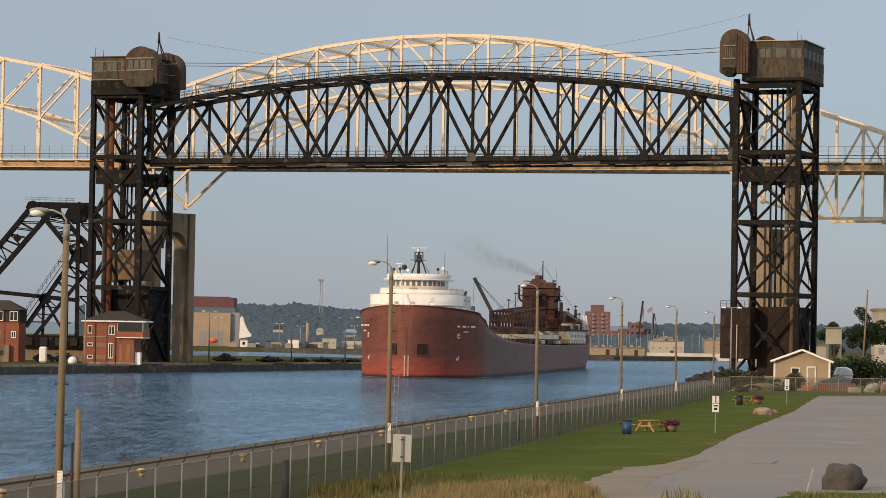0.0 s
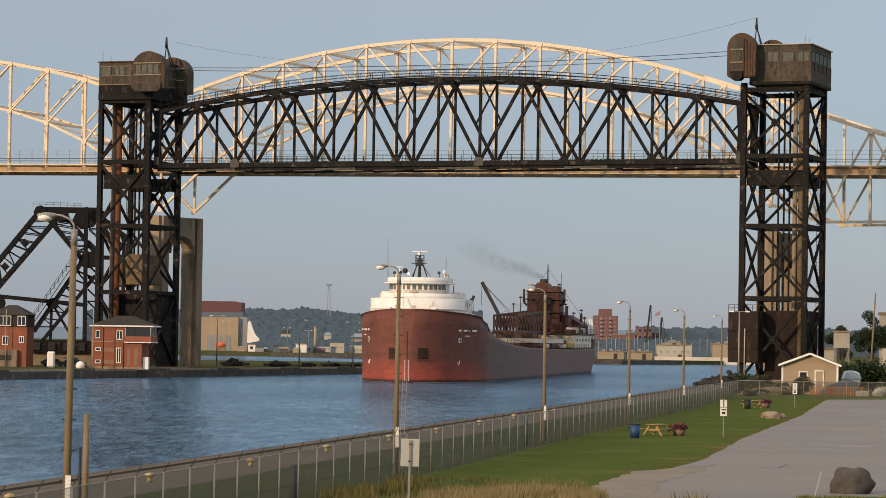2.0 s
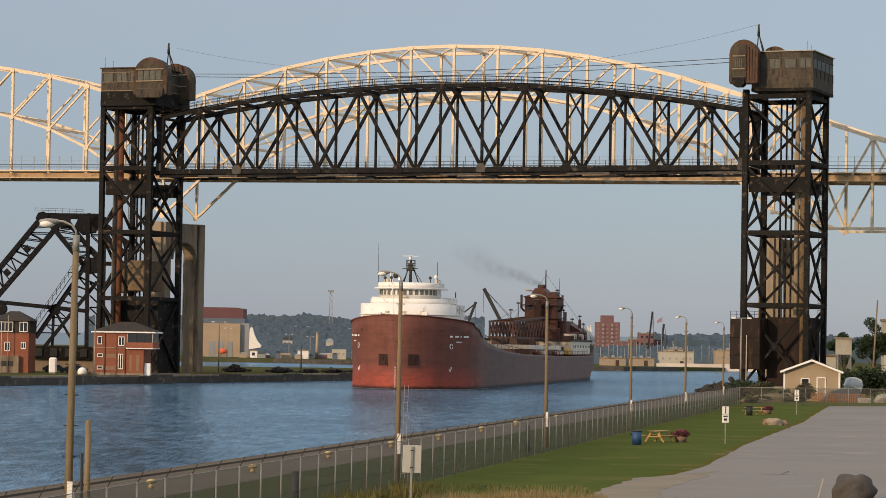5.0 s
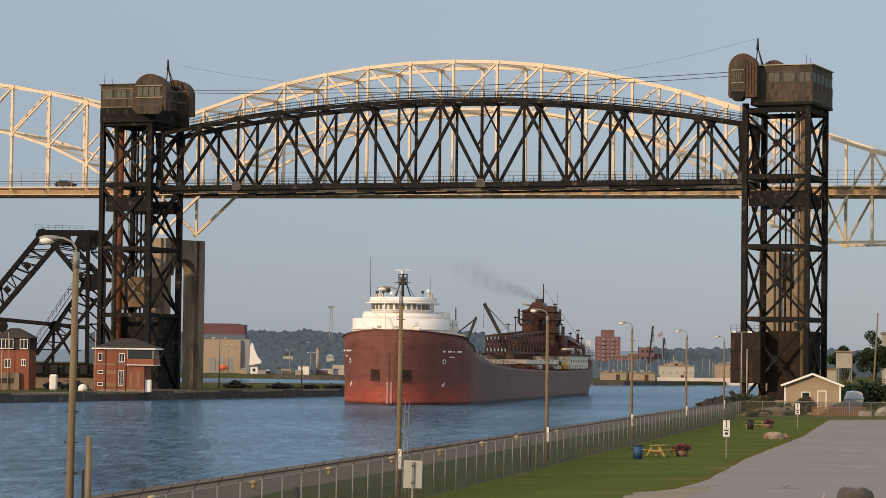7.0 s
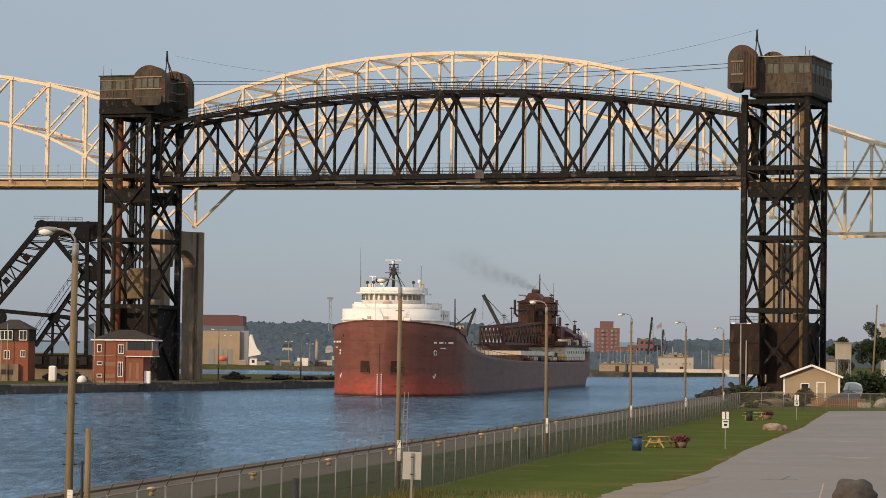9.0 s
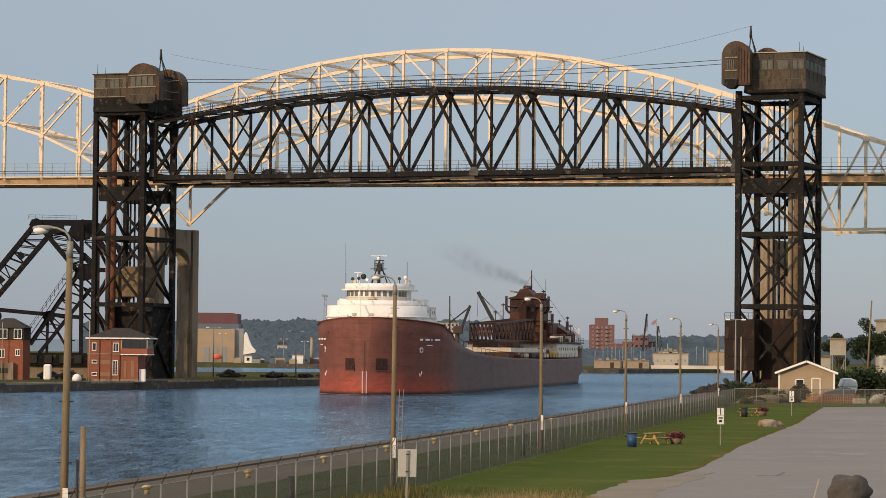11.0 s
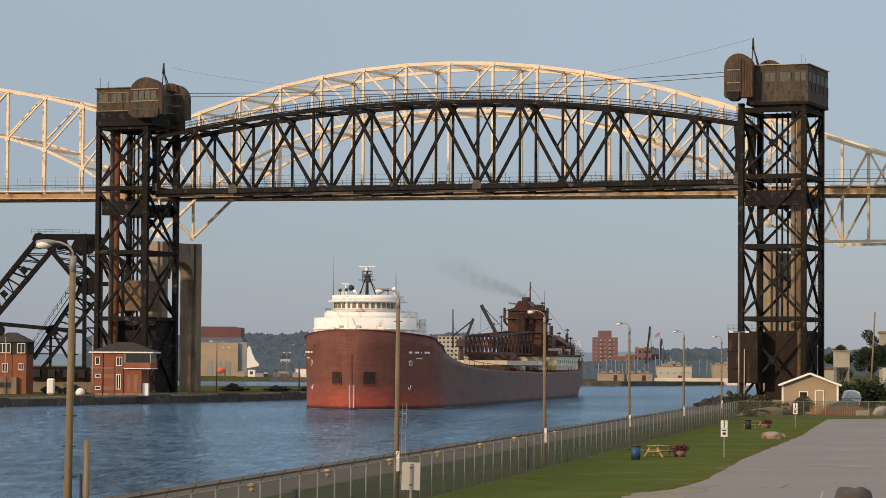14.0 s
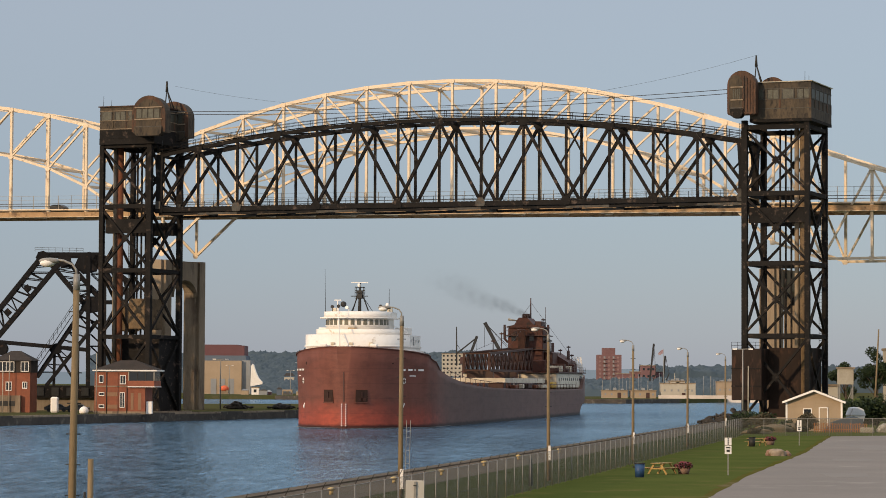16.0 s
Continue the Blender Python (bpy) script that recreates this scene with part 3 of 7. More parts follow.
        part("face", slab(arch_outline(a + (.2 if right else .7), b - .7, 52.2, (59.4 if right else 58.8) - .6), y - .16, y - .1), HOUSE_PLATE, hood)
        for i in range(4):
            wa = a + .9 + (b - a - 1.8) * i / 4
            wb = wa + (b - a - 1.8) / 4 - .2
            part("window", box(wa, wb, y - .22, y - .14, 54.7, 56.4), DULL_GLASS, hood)
        part("chin", slab([(a + .5, 53.0), (a + .5, 52.2), (a + .7, 51.7), (a + 1.1, 51.4), (b - 1.1, 51.4), (b - .7, 51.7), (b - .5, 52.2), (b - .5, 53.0)], y - .5, y + 1.2), STEEL if right else HOUSE_PLATE, hood)
        for z in (53.0, 54.4, 56.6):
            part("band", box(a + .5, b - .5, y - .3, y - .12, z, z + .2), CONCRETE if z > 53 else STEEL_PALE, hood)
    # mast on the roof
    mx = x0 + .3 if right else x1 + .2
    low = 0.9 if right else 1.5
    bm = bmesh.new()
    for ox, oy in ((-.3, 0), (1.3, -.6), (1.3, .6)):
        tube((mx + ox, 4 + oy, 57.3), (mx + .1, 4, 62.5 - low), 0.13, 0.1, 6, bm)
    tube((mx + .1, 4, 62 - low), (mx + .1, 4, 64.0 - low), 0.3, 0.16, 6, bm)
    part("signal_mast", bm, BLACK, tw)
    for k in range(2):
        ax = (x1 - .4 + .7 * k) if right else (x0 + .1 + 1.7 * k)
        part("aerial", tube((ax, FRONT, 57.4), (ax, FRONT, 59.4 - .7 * k), 0.05, 0.03, 5), BLACK, tw)
    # footing
    pier = prism([(x0 - 2, FRONT - 2), (x1 + 2, FRONT - 2), (x1 + 2, BACK + 2), (x0 - 2, BACK + 2)], -3, 0.35)
    part("footing", pier, CONCRETE, tw)
    if right:
        part("counterweight", box(x0 - 1.9, x0 + 3.4, FRONT - 1.6, FRONT + 7, 3.2, 12.0, bevel=.08), RUST_DARK, tw, "dark rusted steel box at the tower foot")
        for z in (5.5, 8.5):
            part("rib", box(x0 - 1.95, x0 + 3.45, FRONT - 1.68, FRONT - 1.6, z, z + .2), STEEL, tw)
        part("panel", box(x0 + 3.4, x1 - .6, FRONT + 3, BACK - .5, .3, 12.2), RUST_DARK, tw)
        # thin tube added in place of a narrow rust-white stain line
        part("downpipe", tube((x0 + 1.1, FRONT - 1.75, .3), (x0 + 1.1, FRONT - 1.75, 9.0), 0.14, 0.1, 8), CONCRETE_PALE, tw, "thin pale tube for a narrow rust-white stain")
        for h in (.55, 1.1):
            part("rail", beam((x0 - 1.9, FRONT - 1.5, 12 + h), (x0 + 3.4, FRONT - 1.5, 12 + h), 0.06), STEEL, tw)
        for i in range(6):
            part("rail_post", beam((x0 - 1.9 + i * 1.06, FRONT - 1.5, 12), (x0 - 1.9 + i * 1.06, FRONT - 1.5, 13.12), 0.06), STEEL, tw)
    else:
        part("counterweight", box(x0 + 4.2, x1 - 2.4, FRONT + 3.0, BACK - 2, 15.7, 21.4, bevel=.1), BRONZE, tw, "stained concrete block between the legs")
        # plain dark box added where open dark steelwork stands
        part("panel", box(x0 + .8, x1 - .3, FRONT + 5.0, BACK + 1.0, .3, 14.0), STEEL, tw, "solid dark box in place of open dark steelwork")
    return tw


# ---- the arched highway bridge behind ----
ROAD = bridge_frame(-58.9, 578.7, 0, -26.57)
BAY = 131.0 / 14
WIDE = 13.0


def arch_top(i):
    if i < 14:
        d = (i - 7) if i >= 0 else (i + 7)
        return 64.1 - 0.25 * d * d - 0.2 * (i - 7) * (1 if i >= 0 else 0) + (.7 if i < 0 else 0)
    return 51.3 - 3.45 * (i - 14) + .12 * (i - 14) ** 2


def arch_low(i):
    if i <= 14:
        d = (i - 7) if i >= 0 else (i + 7)
        return 54.9 - 0.30 * d * d - 0.0035 * d ** 4 + (.7 if -7 < i < 0 else 0)
    return 28.6


def grade(x):
    """The road falls gently along the bridge."""
    return 1.05 - 0.015 * x


def build_road_bridge():
    rb = thing("arch_bridge", ROAD, "cream painted steel arch highway bridge lit by low sun", "bridge")
    for y in (0.0, WIDE):
        for i in range(-9, 20):
            x, xn = i * BAY, (i + 1) * BAY
            if i < 19:
                part("top_chord", beam((x, y, arch_top(i)), (xn, y, arch_top(i + 1)), 0.56, 0.64), CREAM, rb)
                part("bottom_chord", beam((x, y, arch_low(i)), (xn, y, arch_low(i + 1)), 0.46, 0.48), CREAM, rb)
                lo, hi = arch_low(i), arch_top(i)
                d = (i - 7) if i >= 0 else (i + 7)
                if i > 13:
                    a, b = ((x, y, arch_top(i)), (xn, y, arch_low(i + 1))) if i % 2 == 0 else ((x, y, arch_low(i)), (xn, y, arch_top(i + 1)))
                elif d < 0:
                    a, b = (x, y, arch_top(i)), (xn, y, arch_low(i + 1))
                else:
                    a, b = (x, y, arch_low(i)), (xn, y, arch_top(i + 1))
                part("diagonal", beam(a, b, 0.34, 0.38, up=(0, 1, 0)), CREAM, rb)
            part("post", beam((x, y, min(arch_low(i), grade(x) + 38.9)), (x, y, arch_top(i)), 0.46, 0.48), CREAM, rb)
            for z in (arch_top(i), arch_low(i)):
                part("gusset", slab([(x - .6, z - .15), (x - .36, z - .55), (x + .36, z - .55), (x + .6, z - .15), (x + .45, z + .3), (x - .45, z + .3)], y - .44, y - .38), CREAM, rb)
    for i in range(-9, 20):
        x = i * BAY
        g, h = grade(x), grade(x + BAY)
        part("cross_strut", beam((x, .3, arch_top(i)), (x, WIDE - .3, arch_top(i)), 0.4, 0.5), CREAM, rb)
        part("floor_beam", beam((x, .3, g + 39.1), (x, WIDE - .3, g + 39.1), 0.5, 1.0), CREAM, rb)
        if arch_low(i) > 42:
            part("cross_strut", beam((x, .3, arch_low(i)), (x, WIDE - .3, arch_low(i)), 0.4, 0.5), CREAM, rb)
        if i < 19:
            xn = x + BAY
            for a, b in ((.3, WIDE - .3), (WIDE - .3, .3)):
                part("lateral", beam((x, a, arch_top(i)), (xn, b, arch_top(i + 1)), 0.28, 0.28), CREAM, rb)
                if arch_low(i) > 42 and arch_low(i + 1) > 42:
                    part("lateral", beam((x, a, arch_low(i)), (xn, b, arch_low(i + 1)), 0.28, 0.28), CREAM, rb)
            part("girder", beam((x + .02, -.45, g + 38.8), (xn - .02, -.45, h + 38.8), 0.3, 1.0), CREAM_SHADED, rb)
            part("girder", beam((x + .02, WIDE + .45, g + 38.8), (xn - .02, WIDE + .45, h + 38.8), 0.3, 1.0), CREAM_SHADED, rb)
            part("flange", beam((x + .02, -.62, g + 38.26), (xn - .02, -.62, h + 38.26), 0.7, 0.07), CREAM, rb)
            part("parapet", beam((x, -.75, g + 39.8), (xn, -.75, h + 39.8), 0.3, 0.2), CREAM, rb)
            for z in (40.5, 41.0):
                part("rail", beam((x, -.75, g + z), (xn, -.75, h + z), 0.1, 0.12), STEEL_PALE, rb)
            part("deck", beam((x + .005, WIDE / 2, g + 39.75), (xn - .005, WIDE / 2, h + 39.75), WIDE - .8, .4), CONCRETE, rb)
    stake = part("rail_post", beam((0, 0, 0), (0, 0, 2.9), 0.09), GALV, rb, at=pose(-9 * BAY, -.8, 39.8 + grade(-9 * BAY)))
    for k in range(1, 84):
        shared("rail_post", stake.data, rb, pose(-9 * BAY + k * BAY / 3, -.8, 39.8 + grade(-9 * BAY + k * BAY / 3)))
    for h in (41.8, 42.6):
        part("fence_wire", beam((-9 * BAY, -.8, h + grade(-9 * BAY)), (19 * BAY, -.8, h + grade(19 * BAY)), 0.05), GALV, rb)
    for i, top in ((0, 31.0), (14, 27.4)):
        x = i * BAY
        for y in (0.0, WIDE):
            col = prism([(x - 2.3, y - 1.8), (x + 1.5, y - 1.8), (x + 1.5, y + 1.8), (x - 2.3, y + 1.8)], -3, top - .5)
            bmesh.ops.bevel(col, geom=[e for e in col.edges if abs(e.verts[0].co.z - e.verts[1].co.z) > 5], offset=0.7, segments=2, affect='EDGES')
            part("pier_column", col, CONCRETE, rb, "tall stained concrete pier column")
        out = [(2.0, -3), (2.0, top - 8)] + [(2.0 + (WIDE - 4) / 2 * (1 - math.cos(a)), top - 8 + (WIDE - 4) / 2 * .8 * math.sin(a)) for a in (math.pi * k / 10 for k in range(1, 10))] + [(WIDE - 2, top - 8), (WIDE - 2, top - .6), (2.0, top - .6)]
        bm = slab([(a, b) for a, b in out[1:]], -1.5, 1.5)
        part("pier_wall", bm, CONCRETE, rb, at=pose(x, 0, 0, 0, 0, 90))
    return rb


build_lift_span()
build_tower(-1)
build_tower(1)
build_road_bridge()
# cables between the towers
for n_, (z0, z1, sag, y) in enumerate(((56.4, 57.2, 1.0, 1.0), (56.0, 56.6, 1.2, 1.8), (61.5, 63.2, 6.5, 4.0))):
    pts = []
    for i in range(25):
        t = i / 24
        pts.append((1 + t * (SPAN + .8), y, z0 + (z1 - z0) * t - sag * 4 * t * (1 - t)))
    ob = part("cable", path_tube(pts, 0.06 if n_ < 2 else 0.02, 5), BLACK)
    ob.matrix_basis = LIFT
    tagged(ob, "thin dark cable strung between the lift towers", "cable", "tower cables")


# ---- the lake freighter ----
HALF = 11.43
LENGTH = 245.7


def hull_material():
    m = bpy.data.materials.new("red_brown_hull_paint")
    m.use_nodes = True
    nt = m.node_tree
    n, l = nt.nodes, nt.links
    b = n["Principled BSDF"]
    co = n.new("ShaderNodeTexCoord")
    sep = n.new("ShaderNodeSeparateXYZ")
    l.new(co.outputs["Object"], sep.inputs[0])

    def fbm(scale, detail, sz=1.0):
        mp = n.new("ShaderNodeMapping")
        mp.inputs["Scale"].default_value = (1, 1, sz)
        l.new(co.outputs["Object"], mp.inputs[0])
        t = n.new("ShaderNodeTexNoise")
        t.inputs["Scale"].default_value, t.inputs["Detail"].default_value, t.inputs["Roughness"].default_value = scale, detail, 0.65
        l.new(mp.outputs[0], t.inputs["Vector"])
        return t.outputs[0]

    def math_node(op, a, c):
        k = n.new("ShaderNodeMath")
        k.operation = op
        for i, v in enumerate((a, c)):
            if isinstance(v, float):
                k.inputs[i].default_value = v
            else:
                l.new(v, k.inputs[i])
        return k.outputs[0]

    # bare red bottom paint rubbed by ice and locks, with an uneven upper limit
    level = math_node('ADD', sep.outputs[2], math_node('MULTIPLY', math_node('SUBTRACT', fbm(0.12, 5), 0.5), 4.5))
    r = n.new("ShaderNodeMapRange")
    r.inputs[1].default_value, r.inputs[2].default_value, r.inputs[3].default_value, r.inputs[4].default_value = 1.4, 4.6, 1.0, 0.0
    l.new(level, r.inputs[0])
    fade = n.new("ShaderNodeMapRange")   # the rubbed paint thins out aft of the bow
    fade.inputs[1].default_value, fade.inputs[2].default_value, fade.inputs[3].default_value, fade.inputs[4].default_value = 16.0, 48.0, 1.0, 0.12
    l.new(sep.outputs[1], fade.inputs[0])
    amount = math_node('MULTIPLY', r.outputs[0], fade.outputs[0])
    top = n.new("ShaderNodeValToRGB")
    top.color_ramp.elements[0].position, top.color_ramp.elements[1].position = 0.35, 0.7
    top.color_ramp.elements[0].color, top.color_ramp.elements[1].color = (0.148, 0.055, 0.040, 1), (0.182, 0.071, 0.053, 1)
    l.new(fbm(0.3, 6, 0.3), top.inputs[0])
    low = n.new("ShaderNodeValToRGB")
    low.color_ramp.elements[0].position, low.color_ramp.elements[1].position = 0.35, 0.65
    low.color_ramp.elements[0].color, low.color_ramp.elements[1].color = (0.34, 0.072, 0.046, 1), (0.24, 0.058, 0.040, 1)
    l.new(fbm(0.5, 6, 2.0), low.inputs[0])
    mix = n.new("ShaderNodeMixRGB")
    l.new(amount, mix.inputs[0])
    l.new(top.outputs[0], mix.inputs[1])
    l.new(low.outputs[0], mix.inputs[2])
    # sooty scuffs along the rubbing level
    scuff = n.new("ShaderNodeValToRGB")
    scuff.color_ramp.elements[0].position, scuff.color_ramp.elements[1].position = 0.50, 0.66
    l.new(fbm(0.16, 7, 0.8), scuff.inputs[0])
    mix2 = n.new("ShaderNodeMixRGB")
    l.new(math_node('MULTIPLY', scuff.outputs[0], 0.36), mix2.inputs[0])
    l.new(mix.outputs[0], mix2.inputs[1])
    mix2.inputs[2].default_value = (0.032, 0.022, 0.019, 1)
    # the long side's shade put into its colour: duller and greyer than the bow
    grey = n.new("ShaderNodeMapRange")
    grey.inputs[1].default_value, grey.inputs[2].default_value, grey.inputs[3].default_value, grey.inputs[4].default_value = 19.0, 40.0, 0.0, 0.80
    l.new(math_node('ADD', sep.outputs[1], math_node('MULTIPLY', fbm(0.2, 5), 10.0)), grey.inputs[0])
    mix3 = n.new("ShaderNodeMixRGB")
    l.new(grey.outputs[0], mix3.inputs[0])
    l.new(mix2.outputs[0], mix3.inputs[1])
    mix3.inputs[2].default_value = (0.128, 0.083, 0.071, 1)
    # long dark rub marks and rust runs down the plating
    rub = n.new("ShaderNodeValToRGB")
    rub.color_ramp.elements[0].position, rub.color_ramp.elements[1].position = 0.46, 0.70
    stretch = n.new("ShaderNodeMapping")
    stretch.inputs["Scale"].default_value = (0.3, 0.25, 1.1)
    l.new(co.outputs["Object"], stretch.inputs[0])
    marks = n.new("ShaderNodeTexNoise")
    marks.inputs["Scale"].default_value, marks.inputs["Detail"].default_value, marks.inputs["Roughness"].default_value = 0.6, 8, 0.7
    l.new(stretch.outputs[0], marks.inputs["Vector"])
    l.new(marks.outputs[0], rub.inputs[0])
    mix4 = n.new("ShaderNodeMixRGB")
    l.new(math_node('MULTIPLY', rub.outputs[0], 0.42), mix4.inputs[0])
    l.new(mix3.outputs[0], mix4.inputs[1])
    mix4.inputs[2].default_value = (0.030, 0.017, 0.014, 1)
    runs = n.new("ShaderNodeValToRGB")
    runs.color_ramp.elements[0].position, runs.color_ramp.elements[1].position = 0.58, 0.70
    l.new(fbm(1.1, 4, 0.12), runs.inputs[0])
    mix5 = n.new("ShaderNodeMixRGB")
    l.new(math_node('MULTIPLY', runs.outputs[0], 0.35), mix5.inputs[0])
    l.new(mix4.outputs[0], mix5.inputs[1])
    mix5.inputs[2].default_value = (0.15, 0.058, 0.036, 1)
    # darker plating just over the water, up to an uneven line
    wet = n.new("ShaderNodeMapRange")
    wet.inputs[1].default_value, wet.inputs[2].default_value, wet.inputs[3].default_value, wet.inputs[4].default_value = 0.35, 0.75, 0.85, 0.0
    l.new(math_node('ADD', sep.outputs[2], math_node('MULTIPLY', math_node('SUBTRACT', fbm(0.5, 4), 0.5), 0.7)), wet.inputs[0])
    mix6 = n.new("ShaderNodeMixRGB")
    l.new(wet.outputs[0], mix6.inputs[0])
    l.new(mix5.outputs[0], mix6.inputs[1])
    mix6.inputs[2].default_value = (0.020, 0.014, 0.013, 1)
    # faint seams between the strakes of plating
    seam_wave = n.new("ShaderNodeMath")
    seam_wave.operation = 'FRACT'
    l.new(math_node('MULTIPLY', sep.outputs[2], 0.42), seam_wave.inputs[0])
    seam = math_node('MULTIPLY', math_node('LESS_THAN', seam_wave.outputs[0], 0.035), 0.22)
    mix7 = n.new("ShaderNodeMixRGB")
    l.new(seam, mix7.inputs[0])
    l.new(mix6.outputs[0], mix7.inputs[1])
    mix7.inputs[2].default_value = (0.035, 0.022, 0.018, 1)
    l.new(mix7.outputs[0], b.inputs["Base Color"])
    b.inputs["Roughness"].default_value = 0.6
    b.inputs["Specular IOR Level"].default_value = 0.15
    bp = n.new("ShaderNodeBump")
    bp.inputs["Strength"].default_value, bp.inputs["Distance"].default_value = 0.25, 0.08
    l.new(fbm(0.9, 4), bp.inputs["Height"])
    l.new(bp.outputs[0], b.inputs["Normal"])
    return m


HULL = hull_material()
SHIP_BROWN = surface("brown_ship_paint", (0.085, 0.030, 0.020), (0.06, 0.023, 0.017), 0.6, 0, 1.5, 0.3, 0.1, (0.05, 0.03, 0.024), 0.25)
FOAM = surface("thin_foam", (0.20, 0.22, 0.24), (0.08, 0.10, 0.12), 0.8, 0, 3, .8, .2)
# iron darkened to sink into the pocket's painted shade
ANCHOR = surface("shaded_anchor_iron", (0.028, 0.014, 0.011), (0.05, 0.022, 0.016), 0.9)
BOOM_PAINT = surface("dark_brown_boom_paint", (0.046, 0.021, 0.015), (0.066, 0.029, 0.020), 0.65, 0, 1.5, .4, .1, (0.03, 0.018, 0.014), .25)
# pale tint stands in for reflected sky and the tan interior
PILOT_GLASS = glass("pilothouse_glass", (0.14, 0.135, 0.105))
HULL_PLAIN = surface("hull_frame_paint", (0.125, 0.045, 0.03), (0.09, 0.034, 0.024), 0.65, 0, 1.5, .4, .1)
# dark colour carries the shade inside the pockets and fairlead holes
POCKET = surface("shadowed_pocket_steel", (0.022, 0.011, 0.008), (0.04, 0.018, 0.012), 0.9)
CASING = surface("red_brown_casing_paint", (0.105, 0.038, 0.025), (0.065, 0.027, 0.019), 0.65, 0, 1.2, 0.3, 0.2, (0.035, 0.022, 0.018), 0.3)
OFF_WHITE = surface("grimy_cream_paint", (0.64, 0.58, 0.47), (0.48, 0.42, 0.33), 0.6, 0, 1.5, 0.3, 0.1, (0.26, 0.18, 0.12), 0.18)
SHIP_DARK = surface("dark_machinery_paint", (0.045, 0.03, 0.026), (0.075, 0.035, 0.028), 0.65, 0, 1.5, 0.4, 0.1)


def half_breadth(y, z):
    """Half the hull's breadth, y aft of the stem, z over the water."""
    flare = 1.0 + 0.003 * max(0.0, z - 3)
    if y < 23:
        t = max(0.0, min(1.0, (y + 0.03 * max(0, z - 4)) / 23.0))
        b = HALF * (1 - (1 - t) ** 2.05) ** 0.62
        return min(HALF, b * (flare if y < 16 else 1))
    if y > LENGTH - 22:
        t = (LENGTH - y) / 22
        b = HALF * (0.84 + 0.16 * (1 - (1 - t) ** 2))
        low = max(0.0, 1 - max(0, z) / 3.0)
        return b * (1 - 0.45 * low * (1 - t))
    return HALF


SHEER = ((0, 13.0), (8, 12.45), (14.5, 11.95), (15.5, 11.75), (18.5, 10.95), (20.5, 10.75), (21.5, 10.2), (23.5, 9.5), (28, 8.9), (36, 8.15), (50, 7.25), (66, 6.75), (87, 6.35), (160, 5.9), (226, 6.0), (228.5, 6.9), (231, 8.3), (236, 8.7), (LENGTH, 9.4))


def deck_z(y):
    """The height of the hull's upper edge over the water."""
    for (y0, z0), (y1, z1) in zip(SHEER, SHEER[1:]):
        if y <= y1:
            return z0 + (z1 - z0) * (max(y, 0) - y0) / (y1 - y0)
    return SHEER[-1][1]


def build_hull(ship):
    ys = [0, .1, .25, .45, .7, 1, 1.4, 1.9, 2.4, 3, 3.8, 4.6, 5.5, 6.5, 7.5, 8.7, 10, 11.5, 13, 14.5, 15.5, 17, 18.5, 20.5, 21.5, 23.5, 25.5, 28, 32, 36, 43, 50, 58, 66, 76, 87, 105, 130, 160, 180, 200, 215, 226, 228.5, 231, 236, 240, 243, 245, LENGTH]
    bm = bmesh.new()
    rows = []
    for y in ys:
        top = deck_z(y)
        zs = [-2.5, 0.0, 1.5, 3.0, 4.5, 0.25 * 5.0 + 0.75 * 5.6] + [5.2 + (top - 5.2) * k / 3 for k in (1, 2, 3)]
        row = []
        for s in (-1, 1):
            row.append([bm.verts.new((s * max(0.02, half_breadth(y, z)), y - 0.06 * max(0, z - 4) * max(0, 1 - y / 8), z)) for z in zs])
        rows.append(row)
    for a, b in zip(rows, rows[1:]):
        for s in (0, 1):
            for k in range(len(a[0]) - 1):
                f = bm.faces.new((a[s][k], b[s][k], b[s][k + 1], a[s][k + 1]))
                f.smooth = True
        bm.faces.new((a[0][-1], b[0][-1], b[1][-1], a[1][-1]))
    for row in (rows[0], rows[-1]):
        for k in range(len(row[0]) - 1):
            bm.faces.new((row[0][k], row[0][k + 1], row[1][k + 1], row[1][k]))
    bmesh.ops.recalc_face_normals(bm, faces=bm.faces)
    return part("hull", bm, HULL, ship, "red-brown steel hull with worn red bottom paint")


def rounded_house(x, y0, y1, z0, z1, depth, n=18, lean=0.0):
    """A deckhouse with a bowed front, x half-wide, from y0 at its nose back to y1."""
    bm = bmesh.new()
    pts = []
    for i in range(n + 1):
        a = -math.pi / 2 + math.pi * i / n
        pts.append((x * math.sin(a), y0 + depth * (1 - math.cos(a) ** 0.9)))
    pts += [(x, y1), (-x, y1)]
    lo = [bm.verts.new((px, py, z0)) for px, py in pts]
    hi = [bm.verts.new((px, py + lean, z1)) for px, py in pts]
    k = len(pts)
    for i in range(k):
        f = bm.faces.new((lo[i], lo[(i + 1) % k], hi[(i + 1) % k], hi[i]))
        f.smooth = i < n
    bm.faces.new(lo[::-1])
    bm.faces.new(hi)
    bmesh.ops.recalc_face_normals(bm, faces=bm.faces)
    return bm


def on_bow(s, y, z, out=0.06):
    """A pose on the bow plating, x along the hull and z up, facing outward."""
    a = Vector((s * half_breadth(y - .4, z), y - .4, z))
    b = Vector((s * half_breadth(y + .4, z), y + .4, z))
    along = (b - a).normalized() if s > 0 else (a - b).normalized()
    face = along.cross(Vector((0, 0, 1))).normalized()
    if face.x * s < 0:
        face = -face
    c = (a + b) / 2 + face * out
    m = Matrix((along, Vector((0, 0, 1)), along.cross(Vector((0, 0, 1))))).transposed().to_4x4()
    return Matrix.Translation(c) @ m


